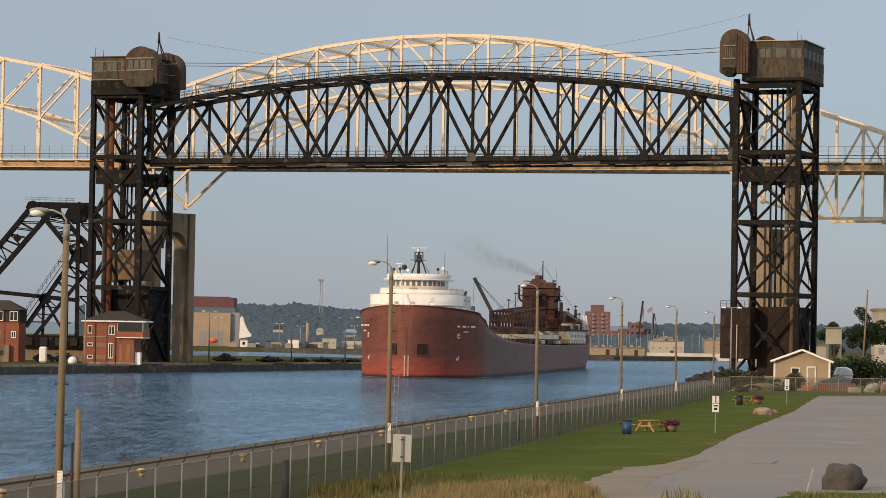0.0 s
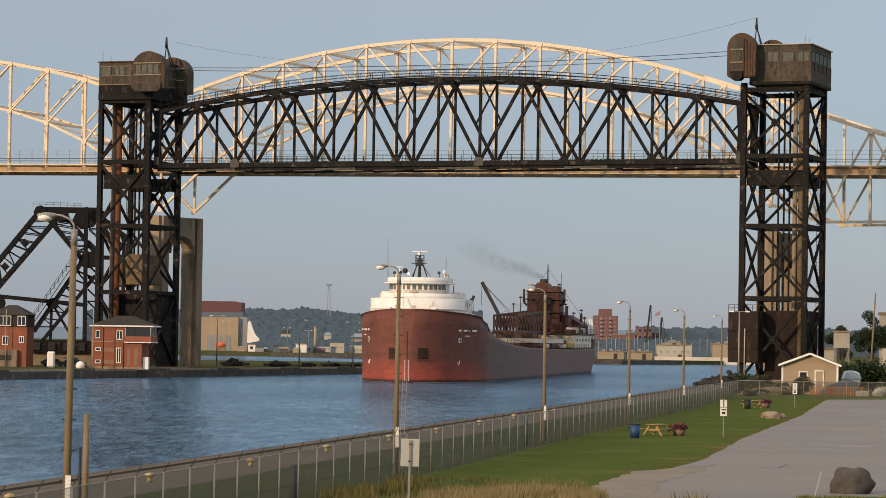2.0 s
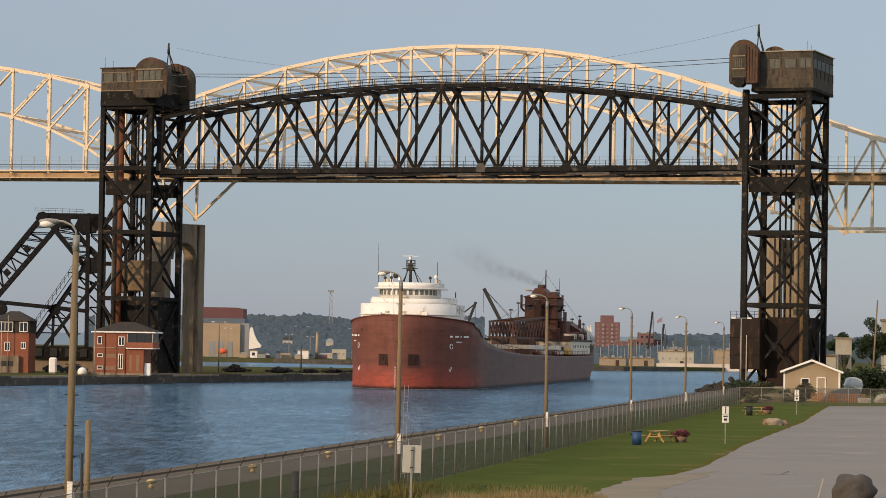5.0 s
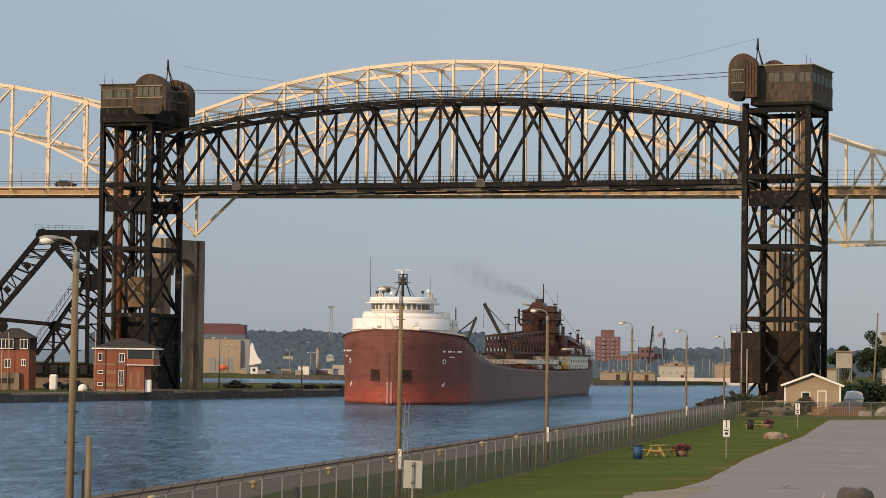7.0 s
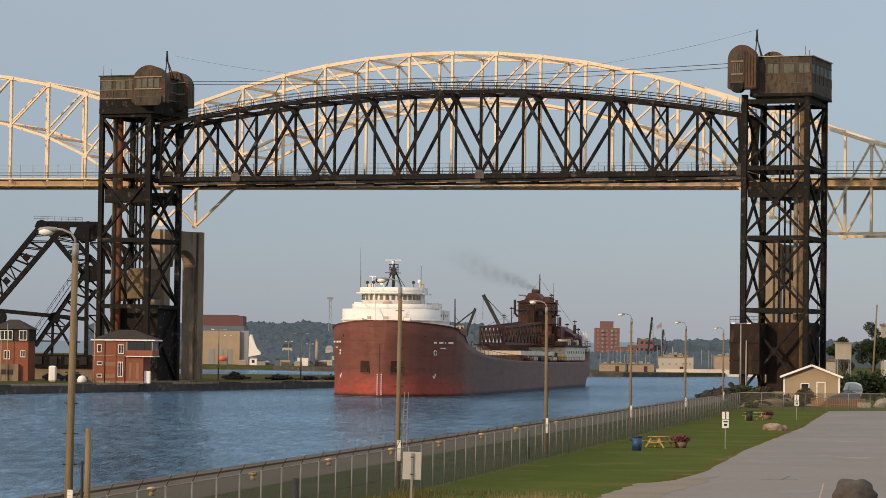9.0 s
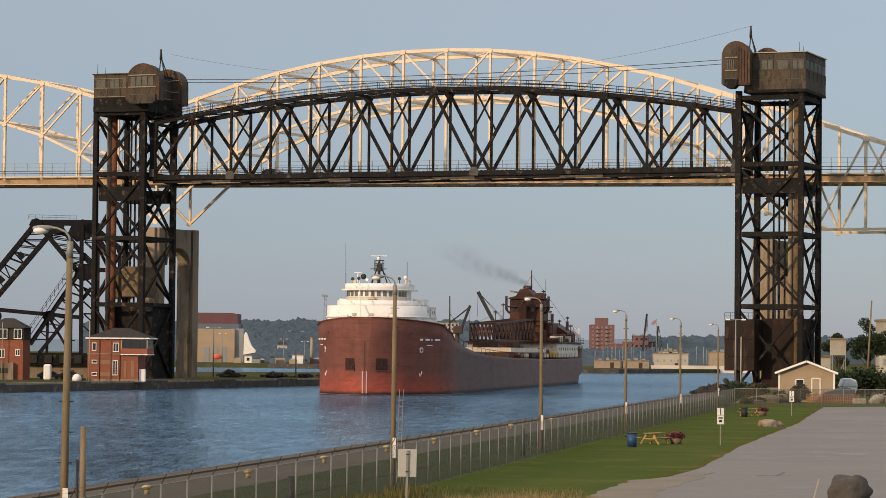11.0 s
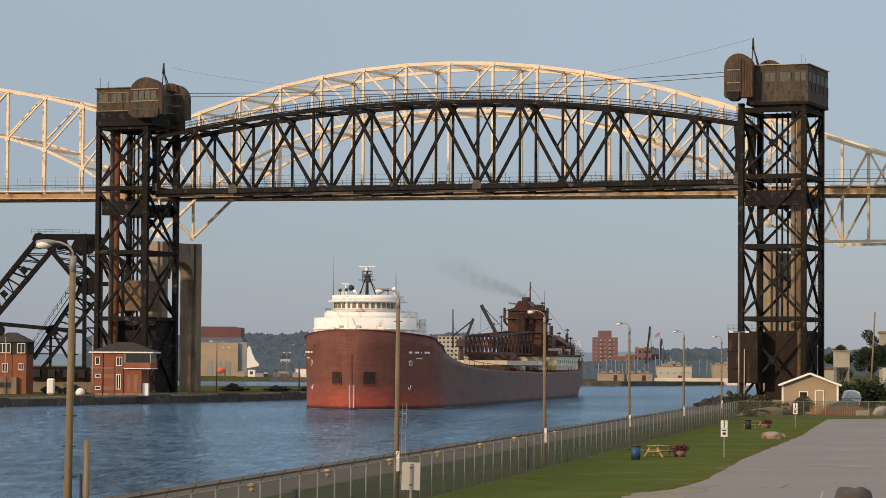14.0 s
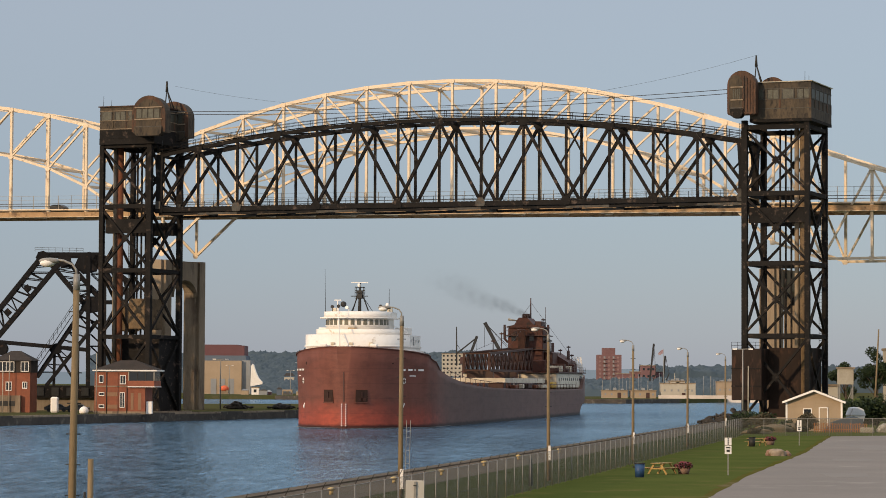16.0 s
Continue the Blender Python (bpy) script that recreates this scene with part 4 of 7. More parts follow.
def build_ship():
    ship = thing("lake_freighter", pose(0, 500, WATER_Z), "long red-brown lake freighter with white forward pilothouse", "ship")
    hull = build_hull(ship)
    # forecastle bulwark, cap rail
    for s in (-1, 1):
        line = [24.0 * (i / 30) ** 1.6 for i in range(31)]
        part("bulwark_rail", path_tube([(s * max(.05, half_breadth(y, 13) * 1.004), y - 0.5 * max(0, 1 - y / 8), deck_z(y) - .03) for y in line], .09, 6), HULL_PLAIN, hull)
    # white forward houses
    lower = part("forward_house", rounded_house(8.5, 3.4, 21.5, 10.7, 15.0, 8.0), WHITE, ship, "white rounded forecastle house")
    part("belt", rounded_house(8.65, 3.2, 21.6, 13.0, 13.25, 8.1), WHITE, lower)
    part("apron", rounded_house(8.9, 2.6, 23.0, 10.6, 12.5, 8.6), WHITE, lower)
    texas = part("texas_house", rounded_house(6.9, 5.6, 20.0, 15.0, 15.9, 6.3), WHITE, ship)
    pilot = part("pilothouse", rounded_house(5.1, 6.6, 15.5, 15.9, 17.7, 4.4), WHITE, ship, "white pilothouse with a band of windows")
    part("roof", rounded_house(6.1, 5.6, 16.6, 17.62, 17.84, 5.3), WHITE, pilot, "wide white roof brim")
    part("canopy", rounded_house(5.5, 6.1, 16.2, 17.84, 18.75, 4.8, lean=.25), WHITE, pilot)
    part("sill", rounded_house(5.3, 6.4, 15.6, 16.42, 16.54, 4.6), WHITE, pilot)
    for i in range(15):
        a = -1.42 + 2.84 * i / 14
        c = Vector((5.12 * math.sin(a), 6.6 + 4.4 * (1 - math.cos(a) ** 0.9), 16.95))
        d = Vector((5.12 * math.cos(a), 4.4 * .9 * math.sin(a), 0)).normalized()
        bm = box(-.31, .31, -.05, .06, -.38, .52)
        m = Matrix.Translation(c) @ Matrix((d, Vector((0, 0, 1)).cross(d), Vector((0, 0, 1)))).transposed().to_4x4()
        part("window", bm, PILOT_GLASS, pilot, at=m)
    # house wings: aft lockers, bridge wing rails
    for s in (-1, 1):
        part("locker", box(s * 6.4 - 1.0, s * 6.4 + 1.0, 15.2, 19.8, 15.2, 16.3, bevel=.08), WHITE, ship)
        for k in range(4):
            yy = 12.5 + k * 2.3
            part("porthole", tube((s * 8.48, yy, 14.1), (s * 8.56, yy, 14.1), 0.22, 0.22, 10), WINDOW, lower)
        part("door", box(s * 8.5 - .05, s * 8.5 + .05, 14.6, 15.4, 13.3, 14.8), WINDOW, lower)
    # nose pole, badge and lamps on the house front
    part("steering_pole", tube((-.9, 1.0, 12.6), (-1.9, 4.6, 19.2), 0.10, 0.07, 6), WHITE, ship)
    part("badge", box(-.7, .7, 6.3, 6.62, 15.75, 16.1), WOOD, pilot, "tan nameboard")
    for s in (-4.0, 4.2):
        part("fairlead", box(s - .6, s + .6, 2.6, 3.3, 12.9, 13.5, bevel=.15), WHITE, ship)
    # main mast with radar
    bm = bmesh.new()
    for s in (-1, 1):
        tube((s * 1.3, 13.2, 19.0), (s * .25, 12.7, 22.0), 0.12, 0.1, 6, bm)
    tube((0, 12.4, 18.7), (0, 12.7, 23.5), 0.3, 0.16, 8, bm)
    box(-.42, .42, 12.3, 13.0, 21.0, 22.3, bm)
    mast = part("mast", bm, BLACK, ship, "black signal mast")
    part("crossarm", box(-1.5, 1.3, 12.5, 12.8, 21.3, 21.42), BLACK, mast)
    part("crossarm", box(-.8, .8, 12.4, 12.9, 22.2, 22.3), BLACK, mast)
    part("radar", box(-1.4, 1.4, 12.3, 12.5, 23.5, 23.62), WHITE, mast)
    for sx in (-.7, .7):
        for sy in (12.1, 13.2):
            part("basket_post", tube((sx, sy, 21.0), (sx, sy, 22.9), .05, .05, 5), BLACK, mast)
    for z in (21.0, 21.9, 22.8):
        for sy in (12.1, 13.2):
            part("basket_rail", tube((-.7, sy, z), (.7, sy, z), .05, .05, 5), BLACK, mast)
    part("mast_light", lump(.28, 8, (1, 1, 1.2), .03, 2, False), WHITE, mast, at=pose(0, 11.9, 23.1))
    part("radar", box(-4.0, -2.8, 11.2, 11.4, 20.6, 20.75), WHITE, mast)
    part("radar_post", tube((-3.4, 11.3, 18.6), (-3.4, 11.3, 20.6), 0.12, 0.1, 6), WHITE, mast)
    part("whip_aerial", tube((-6.0, 14, 18.5), (-6.1, 14, 25.9), 0.06, 0.02, 5), BLACK, mast)
    part("staff", tube((4.6, 14, 18.7), (4.6, 14, 22.6), 0.07, 0.04, 5), BLACK, mast)
    part("dome", lump(0.34, 3, (1, 1, 1.1), 0.05, 2, False), WHITE, mast, at=pose(4.4, 13.5, 19.9))
    part("lamp", lump(0.5, 4, (1, 1, 1), 0.05, 2, False), BLACK, mast, at=pose(-2.4, 11.0, 20.0))
    # small gear about the pilothouse roof: searchlights, horn, loudhailer, life ring lockers
    for x, y, z in ((-3.0, 10.2, 18.75), (3.9, 10.6, 18.75), (-4.6, 13.0, 18.75)):
        part("lamp_post", tube((x, y, z), (x, y, z + .7), .07, .07, 6), BLACK, pilot)
        part("searchlight", tube((x, y - .3, z + .9), (x, y + .25, z + .9), .3, .22, 10), BLACK, pilot)
    part("horn", tube((-1.2, 9.6, 19.3), (-1.35, 8.5, 19.4), .08, .26, 8), WHITE, pilot)
    part("horn_post", tube((-1.2, 9.6, 18.7), (-1.2, 9.6, 19.35), .07, .07, 6), WHITE, pilot)
    for x in (-1.9, 1.9):
        part("mast_stay", tube((x, 14.6, 18.7), (0, 12.7, 22.0), .05, .05, 5), BLACK, mast)
    for sgn in (-1, 1):
        part("vent_box", box(sgn * 4.6 - .4, sgn * 4.6 + .4, 14.2, 15.2, 18.7, 19.5, bevel=.08), OFF_WHITE, pilot)
    for x in (-2.6, 0.4, 3.6):
        part("house_door", box(x - .3, x + .3, 3.16 + .1 * abs(x), 3.4 + .1 * abs(x) + .3, 13.3, 13.7), OFF_WHITE, lower)
    # markings on the bow
    for s in (-1, 1):
        for y, w in ((7.6, .8), (9.2, 1.2), (10.5, .25), (12.4, 1.9)):
            part("name_bar", box(-w / 2, w / 2, -.15, .15, -.03, .03), WHITE, hull, at=on_bow(s, y, 9.35))
        part("bar", box(-.9, .9, -.08, .08, -.03, .03), WHITE, hull, at=on_bow(s, 9.9, 8.4))
        m = on_bow(s, 7.7, 7.6)
        part("emblem", tube((0, 0, -.02), (0, 0, .05), 0.48, 0.48, 16), WHITE, hull, at=m)
        part("emblem_bar", box(-.4, .4, -.09, .09, .05, .09), SHIP_BROWN, hull, at=m)
        part("emblem_bar", box(-.12, .12, -.4, .4, .05, .085), SHIP_BROWN, hull, at=m)
        m = on_bow(s, 7.7, 3.6)
        bm = bmesh.new()
        path_tube([(-.3, .1, 0), (-.22, -.25, 0), (0, -.4, 0), (.3, .1, 0), (.35, .4, 0)], 0.08, 5, bm)
        part("thruster_mark", bm, WHITE, hull, at=m)
        # anchor pocket as a proud dark box for the shaded recess, with its anchor
        m = on_bow(s, 1.05, 5.2, 0.17)
        pocket = part("anchor_pocket", box(-1.0, 1.0, -.95, .95, -.9, .0), POCKET, hull, "dark anchor pocket, recess shade in its colour", at=m)
        part("pocket_lip", box(-1.1, 1.1, -1.15, -.95, -.5, .06), HULL_PLAIN, pocket)
        part("anchor", box(-.7, .7, -.8, -.35, .0, .12, bm=box(-.13, .13, -.8, .6, .0, .12)), ANCHOR, pocket, "stockless anchor darkened with the pocket's shade")
        for k in range(10):
            z = 0.5 + k * .37
            part("draught_mark", box(s * .34 - .07, s * .34 + .07, -.2, .1, z - .09, z + .09), WHITE, hull)
    # broken wash where the plating meets the water
    for s in (-1, 1):
        bm = bmesh.new()
        prev = None
        for i in range(80):
            y = 0.2 + 34 * (i / 79) ** 1.5
            k = noise.noise(Vector((y * .9, s * 5, 0)))
            a = half_breadth(y, 0) + .02
            cur = (bm.verts.new((s * a, y, .12)), bm.verts.new((s * (a + max(.03, .14 + .5 * k)), y - .2, .05)))
            if prev:
                bm.faces.new((prev[0], prev[1], cur[1], cur[0]))
            prev = cur
        part("wash", bm, FOAM, hull, "thin pale wash at the waterline")
    for s, y, z in ((1, 2.2, 10.6), (1, 5.2, 10.5), (-1, 2.6, 10.6), (-1, 6.0, 10.4)):
        part("fairlead_hole", tube((0, 0, -.05), (0, 0, .05), .26, .26, 10), POCKET, hull, at=on_bow(s, y, z, .02))
    part("stem_bar", beam((0, -.05, 4.2), (0, -.34, 9.0), 0.12, 0.12), SHIP_DARK, hull)
    # hatches on the long deck
    for i in range(10):
        y = 40 + i * 7.3
        part("hatch", box(-6.5, 6.5, y, y + 4.6, deck_z(y) - .2, deck_z(y) + 1.0, bevel=.06), SHIP_BROWN, ship)
    bm = bmesh.new()
    for s in (-1, 1):
        for k in range(34):
            y = 30 + k * 5.6
            tube((s * 11.2, y, deck_z(y)), (s * 11.2, y, deck_z(y) + 1.1), 0.05, 0.05, 4, bm)
        path_tube([(s * 11.2, 30 + k * 5.6, deck_z(30 + k * 5.6) + 1.1) for k in range(34)], 0.05, 4, bm)
    part("deck_railing", bm, SHIP_BROWN, ship)
    # self-unloading boom, a lattice lying along the deck
    a0, a1 = 137.0, 203.0
    low0, low1, up0, up1 = 9.9, 9.9, 13.3, 15.1
    for s in (-2.6, 2.6):
        part("boom_chord", beam((s, a0, low0), (s, a1, low1), 0.5, 0.5), BOOM_PAINT, ship)
        part("boom_chord", beam((s, a0, up0), (s, a1, up1), 0.45, 0.45), BOOM_PAINT, ship)
    for i in range(12):
        t, u = i / 11, (i + 1) / 11
        y = a0 + (a1 - a0) * t
        zl, zu = low0 + (low1 - low0) * t, up0 + (up1 - up0) * t
        bm = bmesh.new()
        for s in (-2.6, 2.6):
            beam((s, y, zl), (s, y, zu), 0.34, 0.34, bm)
            if i < 11:
                beam((s, y, zl), (s, a0 + (a1 - a0) * u, up0 + (up1 - up0) * u), 0.26, 0.26, bm)
                beam((s, y, zu), (s, a0 + (a1 - a0) * u, low0 + (low1 - low0) * u), 0.26, 0.26, bm)
        beam((-2.6, y, zu), (2.6, y, zu), 0.26, 0.26, bm)
        beam((-2.6, y, zl), (2.6, y, zl), 0.26, 0.26, bm)
        part("boom_frame", bm, BOOM_PAINT, ship)
    for y in (142, 178):
        part("boom_rest", box(-2.8, 2.8, y, y + .8, 8.0, 9.7), SHIP_DARK, ship)
    part("boom_mast", beam((0, 206, 9), (0, 204, 19.5), 1.6, 1.2), BOOM_PAINT, ship)
    # after end
    after = part("after_house", box(-10.6, 10.6, 186, 236, 6.1, 9.6, bevel=.3), OFF_WHITE, ship, "grimy cream after deckhouse")
    part("deck_edge", box(-11.0, 11.0, 185, 238, 9.6, 9.85), SHIP_BROWN, after)
    for k in range(12):
        part("porthole", tube((10.55, 189 + k * 3.8, 8.2), (10.68, 189 + k * 3.8, 8.2), 0.35, 0.35, 10), WINDOW, after)
    hopper = part("hopper_house", box(-8.5, 8.5, 118, 186, 6.0, 8.1, bevel=.15), SHIP_DARK, ship, "long dark hopper house with a white edge")
    part("deck_edge", box(-8.8, 8.8, 117.6, 178, 7.35, 8.3), OFF_WHITE, hopper)
    part("yellow_winch", box(9.2, 10.4, 180, 187, 6.2, 7.6, bevel=.2), YELLOW, ship, "yellow deck winch")
    for k, (y, w) in enumerate(((124, 5), (134, 3), (143, 6), (155, 4), (166, 7))):
        part("deck_gear", box(8.7, 10.0, y, y + w, 6.2, 6.9 + .2 * (k % 3), bevel=.12), (RUST_PIPE, OFF_WHITE, SHIP_DARK)[k % 3], ship)
    for k, (a, b) in enumerate(((121, 127), (131, 133), (139, 149), (156, 159), (168, 171), (176, 178))):
        part("opening", box(8.4, 8.56, a, b, 6.4, 7.3), OFF_WHITE if k % 2 else RUST_PIPE, hopper)
    part("doorway", box(10.5, 10.66, 228, 232, 6.6, 9.0), WINDOW, after)
    part("boiler_house", box(-3.9, 5.2, 206, 224, 9.85, 12.6, bevel=.2), SHIP_BROWN, ship)
    stackh = part("funnel_casing", box(-3.5, 4.6, 207, 217, 10.0, 20.0, bevel=.2), CASING, ship, "red-brown square funnel casing")
    part("funnel_cap", slab([(-3.8, 20.0), (4.9, 20.0), (4.9, 20.25), (2.4, 20.7), (1.0, 22.3), (-1.0, 22.3), (-2.0, 20.7), (-3.8, 20.25)], 206.6, 217.4), CASING, stackh)
    part("funnel", tube((0, 212.5, 22.0), (0, 212.5, 23.3), 1.0, .95, 14), SHIP_DARK, stackh)
    part("emblem", tube((-1.6, 206.95, 18.3), (-1.6, 206.85, 18.3), 1.0, 1.0, 14), SHIP_DARK, stackh)
    part("gallery", box(-4.4, 5.6, 206.2, 217.6, 18.1, 18.3), SHIP_DARK, stackh)
    part("gallery", box(-4.2, 5.4, 206.2, 217.6, 14.9, 15.1), SHIP_DARK, stackh)
    for s, root in ((-4.5, -3.3), (5.6, 4.4)):
        part("vent", path_tube([(root, 208.5, 16.7), ((root + s) / 2, 208.5, 16.8), (s, 208.5, 17.5), (s, 208.5, 20.7)], 0.3, 8), SHIP_DARK, stackh)
    for s in (-2.2, 2.0):
        part("casing_window", box(s - .5, s + .5, 206.85, 207.0, 17.0, 18.0), WINDOW, stackh)
    bm = bmesh.new()
    for k in range(9):
        tube((-4.3 + k * 1.2, 206.3, 18.3), (-4.3 + k * 1.2, 206.3, 19.3), .05, .05, 4, bm)
    tube((-4.3, 206.3, 19.3), (5.4, 206.3, 19.3), .05, .05, 4, bm)
    part("gallery_rail", bm, SHIP_DARK, stackh)
    part("horn", tube((-1.5, 208, 21.6), (-3.4, 207, 21.9), .14, .3, 8), CONCRETE_PALE, stackh)
    part("winch_house", box(2.6, 4.2, 207.6, 214, 20.2, 21.5, bevel=.15), SHIP_DARK, stackh)
    part("side_house", box(4.6, 6.6, 209, 219, 10, 14.4, bevel=.2), SHIP_BROWN, ship)
    part("after_mast", tube((.8, 214.0, 20), (.8, 214.0, 27.0), 0.22, 0.12, 8), SHIP_DARK, ship)
    part("after_aerial", tube((4.0, 216, 20), (4.0, 216, 25.0), 0.08, 0.05, 5), SHIP_DARK, ship)
    part("stern_house", slab([(-7, 9.85), (9, 9.85), (9, 12.2), (5, 14.6), (-3, 14.6), (-7, 12.5)], 218, 236), SHIP_BROWN, ship)
    for x, y, z in ((4.55, 225, 16.8), (7.9, 228, 15.0)):
        part("vent_pipe", tube((x, y, 9.8), (x, y, z), 0.4, 0.36, 8), SHIP_DARK, ship)
    for k in range(3):
        part("boat_davit", beam((10.2, 234 + 2 * k, 9.8), (8.6 + .5 * k, 234 + 2 * k, 13.6), 0.25, 0.4), WHITE, ship)
    bm = bmesh.new()
    for k in range(14):
        y = 186 + k * 4
        tube((10.9, y, 9.85), (10.9, y, 10.95), 0.05, 0.05, 4, bm)
    for h in (.55, 1.1):
        tube((10.9, 186, 9.85 + h), (10.9, 238, 9.85 + h), 0.05, 0.05, 4, bm)
    part("railing", bm, SHIP_BROWN, ship)
    for k, (x, y, z) in enumerate(((-6.5, 204, 17.2), (-5.6, 211, 19.0), (4.6, 220, 17.5), (6.0, 228, 15.4), (7.6, 231, 16.2), (9.0, 226, 14.2), (3.2, 218, 22.4))):
        part("aft_post", tube((x, y, 9.8), (x, y, z), .16, .10, 6), SHIP_DARK, ship)
        part("post_head", box(x - .45, x + .45, y - .2, y + .2, z - .5, z - .2), SHIP_DARK, ship)
    for p, q in (((.8, 214, 26.0), (9.8, 238, 10.5)), ((.8, 214, 25.6), (-8.5, 200, 10.0)), ((0, 204, 19.3), (2.6, 160, 14.0)), ((0, 204, 19.3), (-2.6, 145, 13.6))):
        part("stay", tube(p, q, .035, .035, 4), SHIP_DARK, ship)
    for k in range(6):
        part("aft_locker", box(7.4, 10.2, 190 + 6 * k, 192.4 + 6 * k + k % 2, 9.85, 10.7 + .5 * (k % 3), bevel=.1), (SHIP_DARK, OFF_WHITE, CASING)[k % 3], ship)
    part("stern_plate", box(-8.6, 8.6, 236.5, 243.5, 6.0, 8.6, bevel=.3), SHIP_BROWN, ship)
    return ship


freighter = build_ship()


# ---- fence, poles, foreground ----
def chain_link():
    m = bpy.data.materials.new("chain_link_wire")
    m.use_nodes = True
    nt = m.node_tree
    n, l = nt.nodes, nt.links
    b = n["Principled BSDF"]
    b.inputs["Base Color"].default_value = (0.098, 0.092, 0.070, 1)
    b.inputs["Roughness"].default_value = 0.5
    co = n.new("ShaderNodeTexCoord")
    sep = n.new("ShaderNodeSeparateXYZ")
    l.new(co.outputs["Object"], sep.inputs[0])
    outs = []
    for s in (1.0, -1.0):
        mul = n.new("ShaderNodeMath")
        mul.operation = 'MULTIPLY'
        mul.inputs[1].default_value = s
        l.new(sep.outputs[2], mul.inputs[0])
        ad = n.new("ShaderNodeMath")
        l.new(sep.outputs[1], ad.inputs[0])
        l.new(mul.outputs[0], ad.inputs[1])
        sc = n.new("ShaderNodeMath")
        sc.operation = 'MULTIPLY'
        sc.inputs[1].default_value = 14.0
        l.new(ad.outputs[0], sc.inputs[0])
        fr = n.new("ShaderNodeMath")
        fr.operation = 'FRACT'
        l.new(sc.outputs[0], fr.inputs[0])
        lt = n.new("ShaderNodeMath")
        lt.operation = 'LESS_THAN'
        lt.inputs[1].default_value = 0.23
        l.new(fr.outputs[0], lt.inputs[0])
        outs.append(lt.outputs[0])
    mx = n.new("ShaderNodeMath")
    mx.operation = 'MAXIMUM'
    l.new(outs[0], mx.inputs[0])
    l.new(outs[1], mx.inputs[1])
    l.new(mx.outputs[0], b.inputs["Alpha"])
    return m


LINK = chain_link()
FENCE_H = 2.05


def build_fence():
    fence = thing("chain_link_fence", pose(0, 0, 0), "long galvanised chain-link fence topped with barbed wire", "fence")
    post_bm = tube((0, 0, 0), (0, 0, FENCE_H + .03), 0.030, 0.030, 7)
    post0 = None
    arm0 = None
    sl = math.atan2(-0.170, 1)
    n = 92
    ys = [58 + 3.05 * math.cos(sl) * i for i in range(n)]
    for i, y in enumerate(ys):
        at = pose(fence_x(y), y, 0, 0, 0, math.degrees(sl))
        if post0 is None:
            post0 = part("post", post_bm, GALV, fence, at=at)
            arm0 = part("barb_arm", beam((0, 0, FENCE_H), (0.17, 0.05, FENCE_H + .34), 0.03, 0.03), STEEL_PALE, fence, at=at)
        else:
            shared("post", post0.data, fence, at)
            shared("barb_arm", arm0.data, fence, at)
    panel = None
    for i in range(n - 1):
        y = ys[i]
        at = pose(fence_x(y), y, 0, 0, 0, math.degrees(sl))
        if panel is None:
            bm = bmesh.new()
            vs = [bm.verts.new(c) for c in ((-.04, .0, .03), (-.04, 3.05, .03), (-.04, 3.05, FENCE_H), (-.04, 0, FENCE_H))]
            bm.faces.new(vs)
            panel = part("wire_mesh", bm, LINK, fence, at=at)
            rail = part("top_rail", tube((-.02, 0, FENCE_H), (-.02, 3.05, FENCE_H), 0.012, 0.012, 5), GALV, fence, at=at)
            wire = bmesh.new()
            for k in range(3):
                tube((.05 + .06 * k, 0, FENCE_H + .1 + .11 * k), (.05 + .06 * k, 3.05, FENCE_H + .1 + .11 * k), 0.003, 0.003, 4, wire)
            wire = part("barbed_wire", wire, BLACK, fence, at=at)
            ten = part("tension_wire", tube((-.03, 0, .85), (-.03, 3.05, .85), 0.012, 0.012, 4), BLACK, fence, at=at)
        else:
            for nm, src in (("wire_mesh", panel), ("top_rail", rail), ("barbed_wire", wire), ("tension_wire", ten)):
                shared(nm, src.data, fence, at)
    # the short return across the end of the bank
    y1 = ys[-1]
    cross = thing("chain_link_fence", pose(fence_x(y1), y1, 0, 0, 0, 0), "lower chain-link fence across the end of the grass", "fence")
    for i in range(18):
        shared("post", post0.data, cross, pose(i * 2.6, i * .55, 0))
    bm = bmesh.new()
    vs = [bm.verts.new(c) for c in ((0, 0, .05), (46, 9.9, .05), (46, 9.9, FENCE_H), (0, 0, FENCE_H))]
    bm.faces.new(vs)
    part("wire_mesh", bm, LINK, cross)
    part("top_rail", tube((0, 0, FENCE_H), (46, 9.9, FENCE_H), 0.03, 0.03, 5), GALV, cross)
    return fence


def build_street_lamp(x, y, lean=0.0):
    lamp = thing("street_lamp", pose(x, y, 0, 0, lean, 0), "tall weathered wooden lamp pole with a curved arm", "street lamp", "wooden lamp poles along the fence")
    part("pole", tube((0, 0, -.3), (0, 0, 9.0), 0.125, 0.085, 10), WOOD_POLE, lamp)
    part("insulator", tube((0, 0, 8.6), (0, 0, 9.05), 0.10, 0.09, 8), GALV, lamp)
    part("arm", path_tube([(0, 0, 9.0), (-.02, 0, 9.17), (-.13, .02, 9.32), (-.38, .05, 9.42), (-.62, .08, 9.44)], 0.032, 6), GALV, lamp)
    head = lump(0.27, 2, (1.15, .5, .34), 0.03, 2, False)
    part("lamp_head", head, GALV, lamp, at=pose(-.78, .1, 9.41))
    glassy = lump(0.2, 3, (1.1, .8, .6), 0.03, 2, False)
    part("diffuser", glassy, WHITE, lamp, at=pose(-.84, .1, 9.35))
    for k in range(9):
        part("bolt", tube((-.2, 0, 1.2 + k * .85), (.2, 0, 1.2 + k * .85), 0.018, 0.018, 5), BLACK, lamp)
    part("notice", box(-.02, .13, -.17, -.14, 1.3, 2.2), WHITE, lamp)
    return lamp


